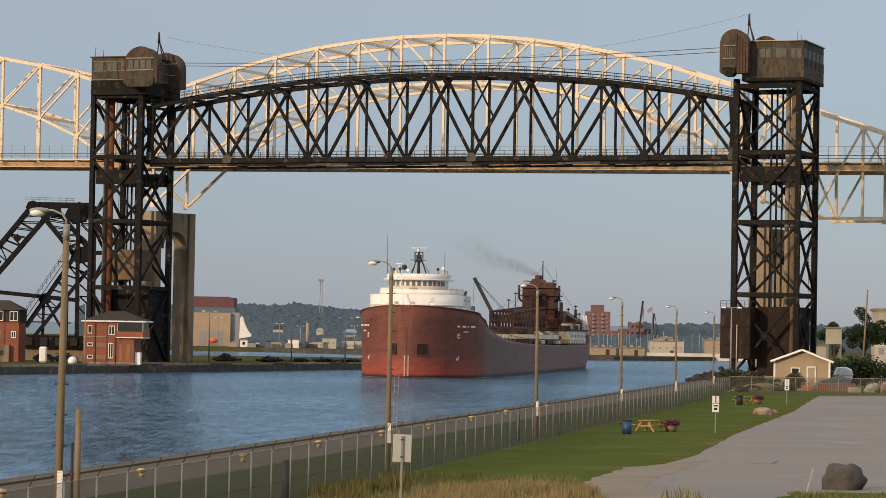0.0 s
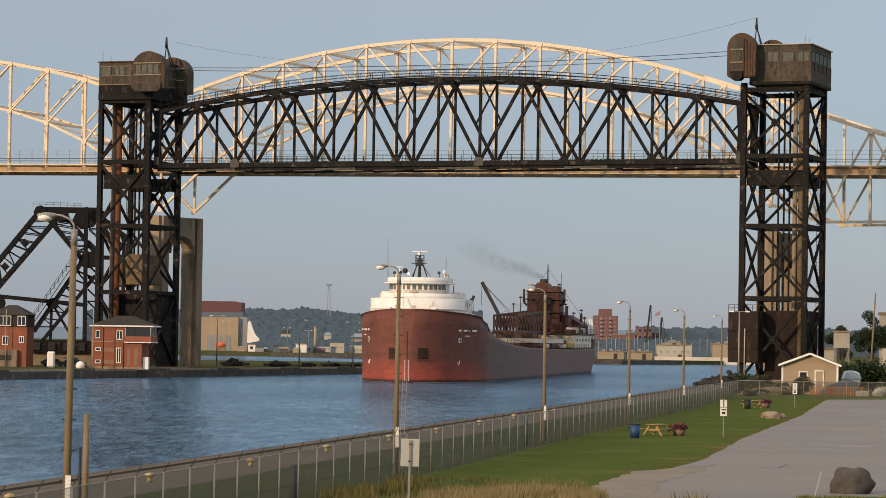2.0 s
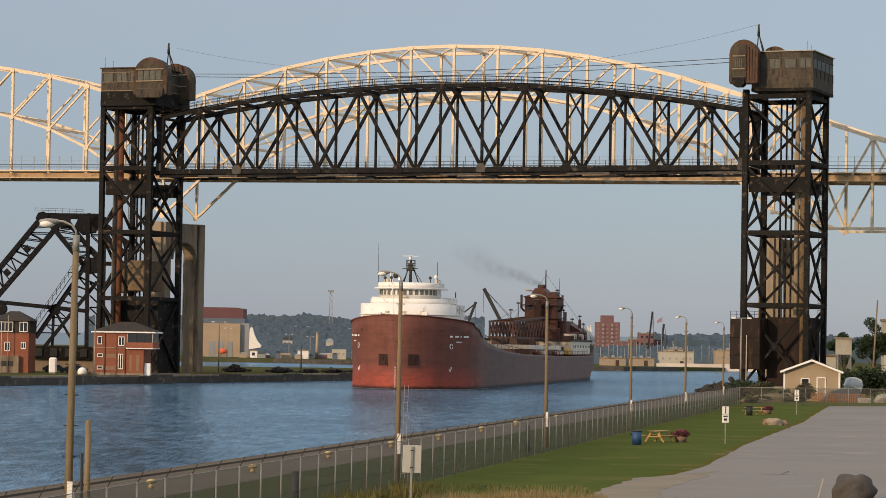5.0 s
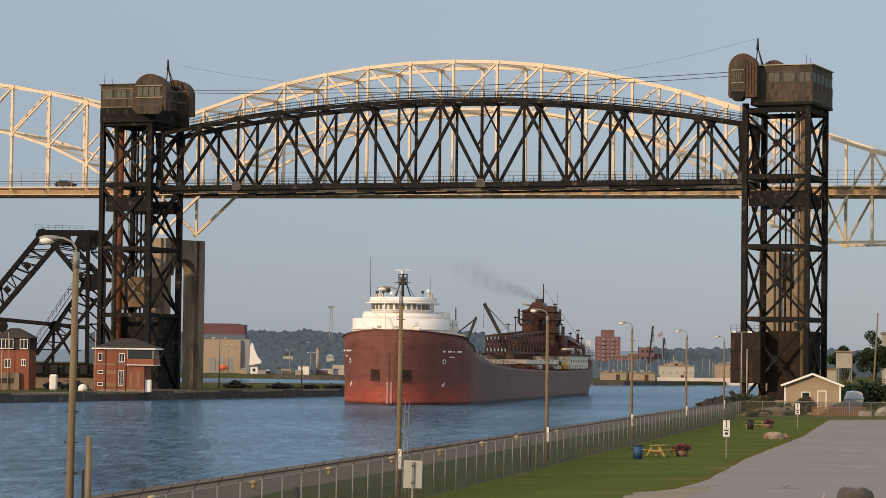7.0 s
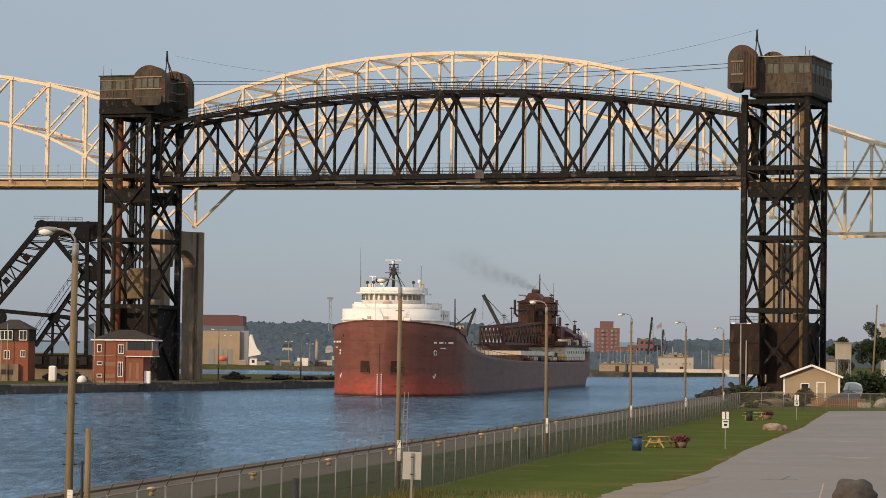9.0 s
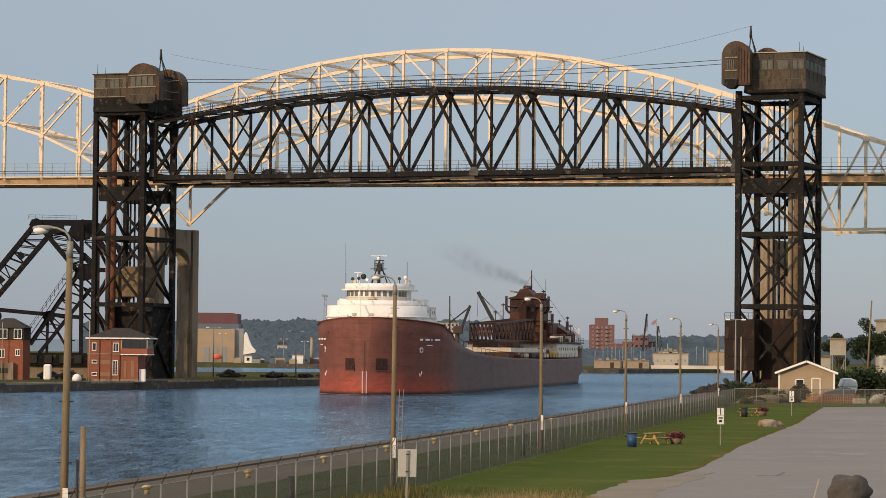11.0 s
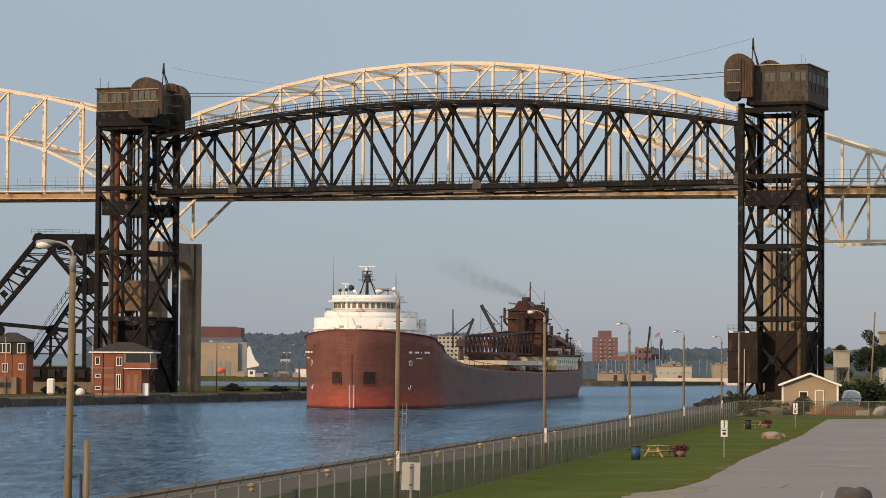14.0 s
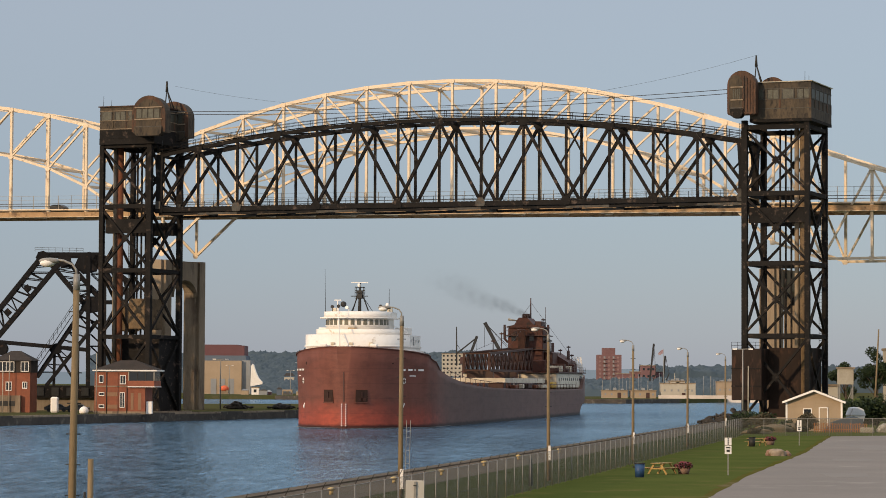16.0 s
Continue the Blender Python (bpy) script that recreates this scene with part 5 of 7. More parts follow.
build_fence()
for i, lean in enumerate((0.6, 0.2, -0.3, 0.0, 0.2, 0.0)):
    y = 79.6 + 48.6 * i
    build_street_lamp(-24.12 + 0.17 * y, y, lean)


# ---- bascule bridge and brick houses on the far quay ----
def build_bascule():
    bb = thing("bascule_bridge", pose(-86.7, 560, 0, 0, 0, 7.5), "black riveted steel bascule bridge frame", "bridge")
    for y in (0.0, 8.0):
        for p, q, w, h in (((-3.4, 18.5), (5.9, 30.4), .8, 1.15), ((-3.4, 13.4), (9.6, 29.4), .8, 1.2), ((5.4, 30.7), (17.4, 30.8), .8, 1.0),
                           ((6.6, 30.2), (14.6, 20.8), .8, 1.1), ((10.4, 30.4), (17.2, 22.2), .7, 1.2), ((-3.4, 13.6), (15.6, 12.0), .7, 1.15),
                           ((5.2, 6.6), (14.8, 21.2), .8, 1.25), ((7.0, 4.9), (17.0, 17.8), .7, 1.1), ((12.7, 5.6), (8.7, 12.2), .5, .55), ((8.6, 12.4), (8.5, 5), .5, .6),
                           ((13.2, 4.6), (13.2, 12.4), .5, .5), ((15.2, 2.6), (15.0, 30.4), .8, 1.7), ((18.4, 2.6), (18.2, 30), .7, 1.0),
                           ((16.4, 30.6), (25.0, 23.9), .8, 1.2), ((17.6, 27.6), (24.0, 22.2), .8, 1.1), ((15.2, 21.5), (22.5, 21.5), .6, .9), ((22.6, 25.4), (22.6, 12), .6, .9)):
            part("girder", beam((p[0], y, p[1]), (q[0], y, q[1]), w, h, up=(0, 1, 0)), STEEL_BLUE, bb)
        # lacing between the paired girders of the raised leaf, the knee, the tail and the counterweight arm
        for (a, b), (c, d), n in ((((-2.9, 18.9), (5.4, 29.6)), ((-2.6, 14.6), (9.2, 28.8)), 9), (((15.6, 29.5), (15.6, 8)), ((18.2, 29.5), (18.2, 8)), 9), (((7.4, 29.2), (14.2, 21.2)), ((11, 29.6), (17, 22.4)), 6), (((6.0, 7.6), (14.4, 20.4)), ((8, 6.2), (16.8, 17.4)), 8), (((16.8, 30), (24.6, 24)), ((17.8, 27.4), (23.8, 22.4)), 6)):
            for i in range(n):
                t, u = i / n, (i + 1) / n
                e = lambda p, q, k: (p[0] + (q[0] - p[0]) * k, y, p[1] + (q[1] - p[1]) * k)
                part("lacing", beam(e(a, b, t), e(c, d, u), .2, .2, up=(0, 1, 0)), STEEL_BLUE, bb)
                if i % 2:
                    part("lacing", beam(e(c, d, t), e(a, b, t), .2, .2, up=(0, 1, 0)), STEEL_BLUE, bb)
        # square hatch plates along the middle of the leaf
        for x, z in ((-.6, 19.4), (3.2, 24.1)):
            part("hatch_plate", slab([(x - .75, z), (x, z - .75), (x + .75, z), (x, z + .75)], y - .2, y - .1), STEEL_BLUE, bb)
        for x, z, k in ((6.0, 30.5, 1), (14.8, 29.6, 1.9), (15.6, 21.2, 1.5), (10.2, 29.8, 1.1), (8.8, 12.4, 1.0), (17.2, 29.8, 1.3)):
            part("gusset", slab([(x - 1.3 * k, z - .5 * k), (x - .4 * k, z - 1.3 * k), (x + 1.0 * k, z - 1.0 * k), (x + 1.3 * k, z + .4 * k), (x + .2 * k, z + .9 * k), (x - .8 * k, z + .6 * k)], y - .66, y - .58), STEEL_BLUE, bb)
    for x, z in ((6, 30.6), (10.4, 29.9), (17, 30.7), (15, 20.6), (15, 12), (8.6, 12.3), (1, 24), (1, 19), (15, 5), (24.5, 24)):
        part("cross_strut", beam((x, .3, z), (x, 7.7, z), .5, .6), STEEL_BLUE, bb)
    part("pivot_drum", tube((-1.8, -.9, 12.2), (-1.8, 8.9, 12.2), 1.3, 1.3, 16), STEEL_BLUE, bb)
    part("platform", box(4.5, 19.5, -1.0, 9.0, 2.6, 5.0), STEEL, bb)
    for i in range(5):
        part("bracket", box(5.2 + i * 2.9, 6.6 + i * 2.9, -1.25, -1.0, 3.0, 4.6), BLACK, bb)
    part("base_wall", box(4.8, 19, 0, 8, 0, 2.7), CONCRETE, bb)
    bm = beam((4.3, -.9, 6.9), (14.0, -.9, 21.8), .7, .14)
    part("stair", bm, STEEL, bb)
    for h in (.6, 1.2):
        part("rail", beam((3.9, -1.2, 7.1 + h), (13.6, -1.2, 22.0 + h), .08), STEEL, bb)
    for i in range(14):
        t = i / 13
        part("rail_post", beam((3.9 + 9.7 * t, -1.2, 7.0 + 14.9 * t), (3.9 + 9.7 * t, -1.2, 8.3 + 14.9 * t), .08), STEEL, bb)
    for h in (.6, 1.2):
        part("rail", beam((4.6, -.5, 31.2 + h * .7), (14, -.5, 31.1 + h * .7), .06), STEEL_PALE, bb)
    for i in range(8):
        part("rail_post", beam((4.6 + i * 1.34, -.5, 31.2), (4.6 + i * 1.34, -.5, 32.05), .06), STEEL_PALE, bb)
    part("counterweight", box(20.4, 25.2, 1.0, 7.0, 15.8, 21.3, bevel=.2), BRONZE, bb, "stained tan concrete counterweight")
    return bb


def hip_roof(x0, x1, y0, y1, z0, z1, over, inset):
    bm = bmesh.new()
    a = [bm.verts.new(c) for c in ((x0 - over, y0 - over, z0), (x1 + over, y0 - over, z0), (x1 + over, y1 + over, z0), (x0 - over, y1 + over, z0))]
    b = [bm.verts.new(c) for c in ((x0 + inset, (y0 + y1) / 2, z1), (x1 - inset, (y0 + y1) / 2, z1))]
    for f in ((a[0], a[1], b[1], b[0]), (a[1], a[2], b[1]), (a[2], a[3], b[0], b[1]), (a[3], a[0], b[0]), (a[3], a[2], a[1], a[0])):
        bm.faces.new(f)
    bmesh.ops.recalc_face_normals(bm, faces=bm.faces)
    return bm


def framed_window(parent, x0, x1, y, z0, z1, bars=1):
    w = part("window", box(x0, x1, y - .05, y + .02, z0, z1), WINDOW, parent)
    bm = box(x0 - .1, x1 + .1, y - .12, y - .03, z1, z1 + .12)
    box(x0 - .1, x1 + .1, y - .14, y - .03, z0 - .14, z0, bm)
    box(x0 - .1, x0, y - .12, y - .03, z0, z1, bm)
    box(x1, x1 + .1, y - .12, y - .03, z0, z1, bm)
    for i in range(bars):
        xm = x0 + (x1 - x0) * (i + 1) / (bars + 1)
        box(xm - .05, xm + .05, y - .1, y - .04, z0, z1, bm)
    part("window_frame", bm, WHITE, w)
    return w


BLIND = surface("bricked_panel", (0.26, 0.15, 0.09), (0.22, 0.13, 0.08), 0.9, 0, 6, 1, 0.1)


def build_control_house():
    ch = thing("control_house", pose(-64.4, 514.5, 0, 0, 0, -4), "red brick two-storey bridge control house with hipped roof", "building", "brick bridge houses")
    wall = part("wall", box(0, 9.2, 0, 7.5, 0, 7.6), BRICK, ch)
    part("string_course", box(-.08, 9.3, -.08, 7.6, 4.9, 5.1), CONCRETE, wall)
    part("plinth", box(-.1, 9.3, -.1, 7.6, 0, .5), CONCRETE, wall)
    part("cornice", box(-.35, 11.3, -.4, 7.9, 7.7, 7.95), WHITE, ch, "white painted eaves board")
    part("roof", hip_roof(0, 10.9, 0, 7.5, 7.95, 9.7, .3, 4.0), ROOF_TILE, ch)
    bay = part("bay", box(6.2, 10.9, -.5, 6.5, 5.0, 6.0), BRICK, ch, "overhanging glazed bay")
    part("soffit", box(6.1, 11.0, -.55, 6.6, 4.85, 5.0), WHITE, bay)
    part("glazing", box(6.3, 10.8, -.42, 6.4, 6.0, 7.55), WINDOW, bay)
    for k in range(4):
        part("mullion", box(6.2 + k * 1.53, 6.35 + k * 1.53, -.5, -.4, 6.0, 7.55), CONCRETE_PALE if k % 3 == 0 else BLACK, bay)
    framed_window(wall, .9, 1.5, 0, 5.7, 6.9, 0)
    framed_window(wall, 4.7, 5.6, 0, 5.5, 6.9)
    framed_window(wall, .9, 1.7, 0, 3.4, 3.8, 0)
    framed_window(wall, .9, 1.7, 0, 1.2, 1.6, 0)
    framed_window(wall, 4.7, 5.4, 0, 1.3, 3.8)
    for x0, x1, z0, z1 in ((2.3, 4.2, 1.0, 1.7), (2.3, 4.2, 3.2, 3.9), (6.6, 7.1, .8, 3.8), (7.9, 8.5, .8, 3.8)):
        part("blind_panel", box(x0, x1, -.04, .02, z0, z1), BLIND, wall)
    part("downpipe", tube((2.2, -.1, .1), (2.2, -.1, 7.5), .07, .07, 6), BLACK, ch)
    part("downpipe", tube((5.9, -.1, .1), (5.9, -.1, 4.9), .07, .07, 6), BLACK, ch)
    part("door", box(9.3, 10.3, .6, 1.9, .1, 2.3), WHITE, ch, "white door hut beside the wall")
    part("aerial", tube((4, 3.5, 10), (4, 3.5, 12.6), .05, .03, 5), BLACK, ch)
    # the second, smaller one
    sh = thing("control_house", pose(-84.1, 525, 0, 0, 0, -4), "small red brick lock house with concrete base", "building", "brick bridge houses")
    wall = part("wall", box(0, 6.6, 0, 6, 0, 9.6), BRICK, sh)
    part("plinth", box(-.6, 5.0, -.9, 0, 0, 3.2), CONCRETE, sh)
    # black panel on the face stands in for the opening's inner shade
    part("plinth_opening", box(.8, 4.0, -.97, -.88, 1.3, 2.2), BLACK, sh)
    part("upper_band", box(-.1, 6.7, -.1, 6.1, 7.4, 9.6), ROOF_TILE, sh)
    framed_window(sh, .8, 3.6, -.12, 7.7, 9.3, 3)
    framed_window(sh, 5.0, 6.3, -.12, 7.7, 9.3, 1)
    framed_window(wall, 2.2, 3.1, 0, 4.2, 5.6)
    framed_window(wall, 5.3, 6.0, 0, 4.6, 5.6)
    part("roof", hip_roof(0, 6.6, 0, 6, 9.6, 11.4, .5, 2.4), ROOF_TILE, sh)
    part("mast", tube((3.0, -1.2, 0), (3.0, -1.2, 10.6), .09, .06, 6), CONCRETE_PALE, sh)


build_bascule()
build_control_house()


def small_post(x, y, z, h, r, material, name, label, category):
    ob = part(name, tube((0, 0, -.1), (0, 0, h), r, r * .8, 8), material, at=pose(x, y, z))
    return tagged(ob, label, category)


tagged(part("tank", lump(.85, 6, (1, 1, 1.05), .02, 3), WHITE, at=pose(-66.0, 512.5, BANK_Z)), "small white round tank beside the brick house", "tank")
tagged(part("cabinet", box(-.7, .7, -.5, .5, 0, 2.9, bevel=.25), WHITE, at=pose(-72.6, 522, BANK_Z)), "white rounded equipment cabinet on the quay", "cabinet")
small_post(-81.0, 515, BANK_Z, 7.5, .09, CONCRETE_PALE, "pole", "slim grey pole beside the lock house", "pole")
small_post(-63.6, 510.5, BANK_Z, 10.8, .08, CONCRETE_PALE, "pole", "slim grey pole before the control house", "pole")


# parked cars, mostly dark, along the quay road
CAR_DARK = surface("dark_car_paint", (0.03, 0.03, 0.033), (0.05, 0.048, 0.046), 0.3, 0, 4, .5, 0.0)
TYRE = surface("tyre_rubber", (0.02, 0.02, 0.02), (0.03, 0.03, 0.03), 0.9)


def build_car(at, paint, label):
    car = thing("car", at, label, "car", "parked cars")
    body = slab([(-2.2, .35), (2.2, .35), (2.25, .85), (1.5, .98), (.9, 1.45), (-1.1, 1.48), (-1.9, 1.0), (-2.25, .9)], -.88, .88)
    bmesh.ops.bevel(body, geom=body.edges[:], offset=.07, segments=2, affect='EDGES')
    part("body", body, paint, car)
    for s in (-1, 1):
        part("window", slab([(-1.5, 1.0), (1.3, 1.0), (.82, 1.38), (-1.05, 1.4)], s * .885, s * .9), WINDOW, car)
        for x in (-1.4, 1.4):
            part("wheel", tube((x, s * .72, .34), (x, s * .92, .34), .34, .34, 12), TYRE, car)
    return car


for k, (x, y) in enumerate(((-70.0, 534), (-74.5, 538))):
    build_car(pose(x, y, BANK_Z, 0, 0, 5 * k), CAR_DARK, "dark parked car on the quay")


# dark stone heaps on the quay, and its lamp posts
def build_heap(x, y, z, r, h, seed, n=46):
    heap = thing("stone_heap", pose(x, y, z), "low heap of dark rubble stone on the quay", "stone heap", "rubble heaps")
    rnd = random.Random(seed)
    part("core", lump(r * .5, seed * 1.7, (1.25, .8, h / r * 1.1), .5, 3), RUBBLE, heap)
    for i in range(n):
        a, d = rnd.uniform(0, 6.28), r * .85 * math.sqrt(rnd.random())
        zz = h * max(0, 1 - d / r) * rnd.uniform(.5, 1)
        part("stone", lump(rnd.uniform(.5, 1.1) * r / 7.5, seed + i * .37, (1.2, 1, .7), .3, 1), RUBBLE, heap, at=pose(d * math.cos(a) * 1.4, d * math.sin(a) * .6, zz, rnd.uniform(-20, 20), rnd.uniform(-20, 20), rnd.uniform(0, 360)))
    return heap


for k, (x, y, r, h) in enumerate(((-45.5, 604, 3.4, 2.6), (-36.0, 604, 3.6, 2.3), (-30.2, 612, 2.6, 1.5), (-26, 622, 3.6, 1.7), (-20.0, 628, 3.4, 1.6), (-14.5, 640, 3.0, 1.4), (-8, 660, 4.0, 1.6))):
    build_heap(x, y, BANK_Z, r * .8, h * .62, 11 + k)


def build_slim_lamp(x, y, z, h, label="slim grey lamp post on the far quay"):
    lp = thing("lamp_post", pose(x, y, z), label, "lamp post", "slim lamp posts")
    part("pole", tube((0, 0, -.2), (0, 0, h), .16, .1, 8), GALV, lp)
    part("arm", beam((-1.2, 0, h), (1.2, 0, h + .15), .12, .12), GALV, lp)
    for s in (-1, 1):
        part("lamp_head", box(s * 1.3 - .35, s * 1.3 + .35, -.2, .2, h - .02, h + .2), WHITE, lp)
    return lp


for x, y, z, h in ((-48.7, 600, BANK_Z, 10.4), (-31.6, 604, BANK_Z, 9.8), (-20.8, 620, BANK_Z, 9.6), (-17.5, 640, BANK_Z, 9.9), (47.6, 470, 0, 11.6)):
    build_slim_lamp(x, y, z, h)

# two cars that cross the highway bridge
DECK_TOP = 39.95


def on_road(x, y, rz):
    """A pose on the graded bridge deck."""
    return pose(x, y, DECK_TOP + grade(x), 0, math.degrees(math.atan(0.015)), 0) @ pose(0, 0, 0, 0, 0, rz)


car_out = build_car(ROAD @ on_road(-82, 3.2, 0), CAR_DARK, "dark car driving over the highway bridge")
car_back = build_car(ROAD @ on_road(176, 9.4, 180), CAR_DARK, "dark car driving over the highway bridge")


# ---- the far shore ----
TAN_WALL = surface("tan_block_wall", (0.37, 0.285, 0.20), (0.31, 0.24, 0.165), 0.85, 0, 1.5, .15, 0.05)
GREY_WALL = surface("grey_sheet_wall", (0.26, 0.27, 0.28), (0.22, 0.23, 0.24), 0.7, 0, 1, .1, 0.05)
RED_WALL = surface("red_sheet_cladding", (0.135, 0.060, 0.066), (0.115, 0.052, 0.056), 0.7, 0, 1, .1, 0.05)
BLUE_WALL = surface("blue_grey_cladding", (0.10, 0.13, 0.17), (0.09, 0.115, 0.15), 0.7, 0, 1, .1, 0.05)
# rose lightened a little in its colour for distance haze
PINK_BRICK = surface("rose_brick", (0.19, 0.105, 0.105), (0.16, 0.088, 0.09), 0.85, 0, 1, .1, 0.05)
ROSE_PALE = surface("pale_rose_render", (0.27, 0.17, 0.165), (0.22, 0.14, 0.135), 0.85, 0, 1, .1, .05)
PALE_WALL = surface("pale_render", (0.46, 0.42, 0.35), (0.38, 0.35, 0.29), 0.85, 0, 1, .1, 0.05)


def build_block(x0, x1, y0, depth, z1, wall_mat, label, rows, cols, win=(1.2, 1.3), cap=True, name="building", pane=None):
    b = thing(name, pose(x0, y0, 0), label, "building")
    w = x1 - x0
    part("wall", box(0, w, 0, depth, -.5, z1), wall_mat, b)
    if cap:
        part("roof", box(-.2, w + .2, -.2, depth + .2, z1, z1 + .4), CONCRETE, b)
    for r in range(rows):
        for c in range(cols):
            cx = w * (c + .5) / cols
            cz = z1 * (r + .55) / rows
            part("window", box(cx - win[0] / 2, cx + win[0] / 2, -.06, .05, cz - win[1] / 2, cz + win[1] / 2), pane or WINDOW, b)
    return b


# large sheet-clad hall with its white tensile canopy
hall = thing("hall", pose(-118, 1300, 0), "large tan and red clad industrial hall", "building")
part("wall", box(0, 22.0, 0, 30, -.5, 15.2), TAN_WALL, hall)
part("wall", box(22.0, 25.9, 2, 30, -.5, 15.4), GREY_WALL, hall)
part("upper_wall", box(-2, 23.4, 8, 34, 15.2, 17.6), BLUE_WALL, hall)
part("upper_wall", box(-4, 19.6, 10, 34, 17.6, 22.6), RED_WALL, hall, "dark red upper cladding")
part("upper_wall", box(14, 22.6, 9, 33, 17.6, 22.2), RED_WALL, hall)
for k in range(3):
    part("door", box(8.0 + k * 4.0, 10.6 + k * 4.0, -.15, .05, 0, 7.0), GREY_WALL, hall)
part("canopy", slab([(26.5, 3.6), (31.8, 4.6), (32.0, 5.4), (30.2, 7.4), (28.9, 10.2), (28.0, 13.2), (27.3, 13.8), (26.7, 12.6)], -6, -2), WHITE, hall, "white tensile canopy")
part("orange_tank", lump(2.0, 5, (1.1, 1, .85), .1, 2), surface("orange_paint", (0.62, 0.13, 0.05), (0.5, 0.1, 0.05)), hall, "orange round tank", at=pose(15.2, -12, 1.6))
part("tank_plinth", box(13.4, 17.0, -13.5, -10.5, -.5, 1.75), CONCRETE, hall)
build_block(-88.6, -85.4, 1260, 6, 3.0, WHITE, "small white shed on the far shore", 1, 1)
build_block(-66.5, -61.8, 1240, 8, 3.6, WHITE, "white box van body on the far shore", 0, 0, name="trailer")
# apartment tower and its neighbours
apt = thing("apartment_tower", pose(85.8, 1700, 0), "rose brick apartment tower with balconies", "building")
part("wall", box(0, 14.4, 0, 14, -.5, 22.6), PINK_BRICK, apt)
part("core", box(3.2, 10.8, 2, 12, 22.6, 26.6), PINK_BRICK, apt)
for r in range(8):
    for c in range(5):
        part("window", box(1.0 + c * 2.7, 2.1 + c * 2.7, -.1, .05, 3.6 + r * 2.4, 4.8 + r * 2.4), GREY_WALL if c % 2 else ROSE_PALE, apt)
    for c in (1, 3):
        part("balcony", box(.7 + c * 2.7, 2.6 + c * 2.7, -.9, 0, 3.1 + r * 2.4, 3.5 + r * 2.4), ROSE_PALE, apt)
low = build_block(105.4, 113.4, 1600, 14, 15.4, PINK_BRICK, "rose brick block on the far shore", 4, 3)
build_block(100.0, 118.0, 1606, 14, 12.0, PINK_BRICK, "low rose brick block behind the trees", 3, 6)
build_block(94.0, 104.0, 1640, 10, 11.0, PINK_BRICK, "rose brick flat-roofed block behind the trees", 2, 4, pane=ROSE_PALE)
build_block(-7.0, 8.0, 1800, 14, 23.6, PALE_WALL, "pale concrete tower block beyond the canal", 9, 6, (1.2, 1.1))
# low buildings on the lock approach
for x0, x1, z, m in ((58.5, 68.4, 2.8, TAN_WALL), (69.6, 79.6, 2.8, TAN_WALL), (81.6, 95.0, 5.7, PALE_WALL), (85, 91, 6.6, PALE_WALL), (103.6, 113.0, 6.4, TAN_WALL)):
    blk = build_block(x0, x1, 1120 if z != 6.6 else 1122, 8, z, m, "low tan service building on the far quay", 1, 4 if z < 5 else 5, (.7, .8), pane=GREY_WALL)
    for k in range(3):
        part("roof_unit", box((x1 - x0) * (.15 + .3 * k), (x1 - x0) * (.15 + .3 * k) + 1.2, 2, 4, z + .3, z + .9 + .4 * (k % 2)), GREY_WALL, blk)
    part("door", box((x1 - x0) * .6, (x1 - x0) * .6 + 1.4, -.1, .05, 0, 2.2), SHIP_DARK, blk)
for x0, x1, y in ((-75, -69, 1230), (-52, -46, 1250), (-44, -34, 1260), (-42, -38, 1255), (-28, -20, 1240), (-24, -10, 1300), (-60, -52, 1330), (-10, 0, 1290)):
    build_block(x0, x1, y, 8, 2.4 + (x0 * 7 % 3), TAN_WALL if int(x0) % 2 else PALE_WALL, "small pale building on the wooded shore", 1, 3, (.8, .7), cap=False, pane=GREY_WALL)
# sheds, stacks and a chimney scattered over the yard on the shore
rnd = random.Random(21)
for k in range(16):
    x, w = -92 + k * 5.9 + rnd.uniform(-2, 2), rnd.uniform(1.6, 4.2)
    shed = thing("yard_shed", pose(x, 1222 + rnd.uniform(0, 60), 0), "small weathered shed in the yard on the far shore", "shed", "yard sheds")
    hh = rnd.uniform(1.2, 2.6)
    part("wall", box(0, w, 0, 3, -.3, hh), (TAN_WALL, GREY_WALL, PINK_BRICK, BLUE_WALL)[k % 4], shed)
    part("roof", hip_roof(0, w, 0, 3, hh, hh + rnd.uniform(.3, .9), .15, w * .3), (GREY_WALL, ROOF_TILE)[k % 2], shed)
chimney = thing("chimney", pose(-58.6, 1250, 0), "slim tan brick chimney on the far shore", "chimney")
part("shaft", tube((0, 0, -.3), (0, 0, 11.2), .75, .55, 12), TAN_WALL, chimney)
part("cap", tube((0, 0, 11.2), (0, 0, 11.6), .7, .7, 12), CONCRETE, chimney)
# houses climbing the slope among trees
rnd = random.Random(5)
for i in range(15):
    x, y = rnd.uniform(-190, 5), rnd.uniform(1500, 2200)
    z = 2.6 + (y - 1500) * 0.0115
    w = rnd.uniform(4, 7)
    h = thing("house", pose(x, y, 0), "small pale house among trees on the far slope", "house", "houses on the slope")
    part("wall", box(0, w, 0, 8, -.5, z + rnd.uniform(3, 4.4)), (PALE_WALL, WHITE, TAN_WALL)[i % 3], h)
    part("roof", hip_roof(0, w, 0, 8, z + 4.4, z + 6.2, .3, 1.0), ROOF_TILE if i % 2 else GREY_WALL, h)
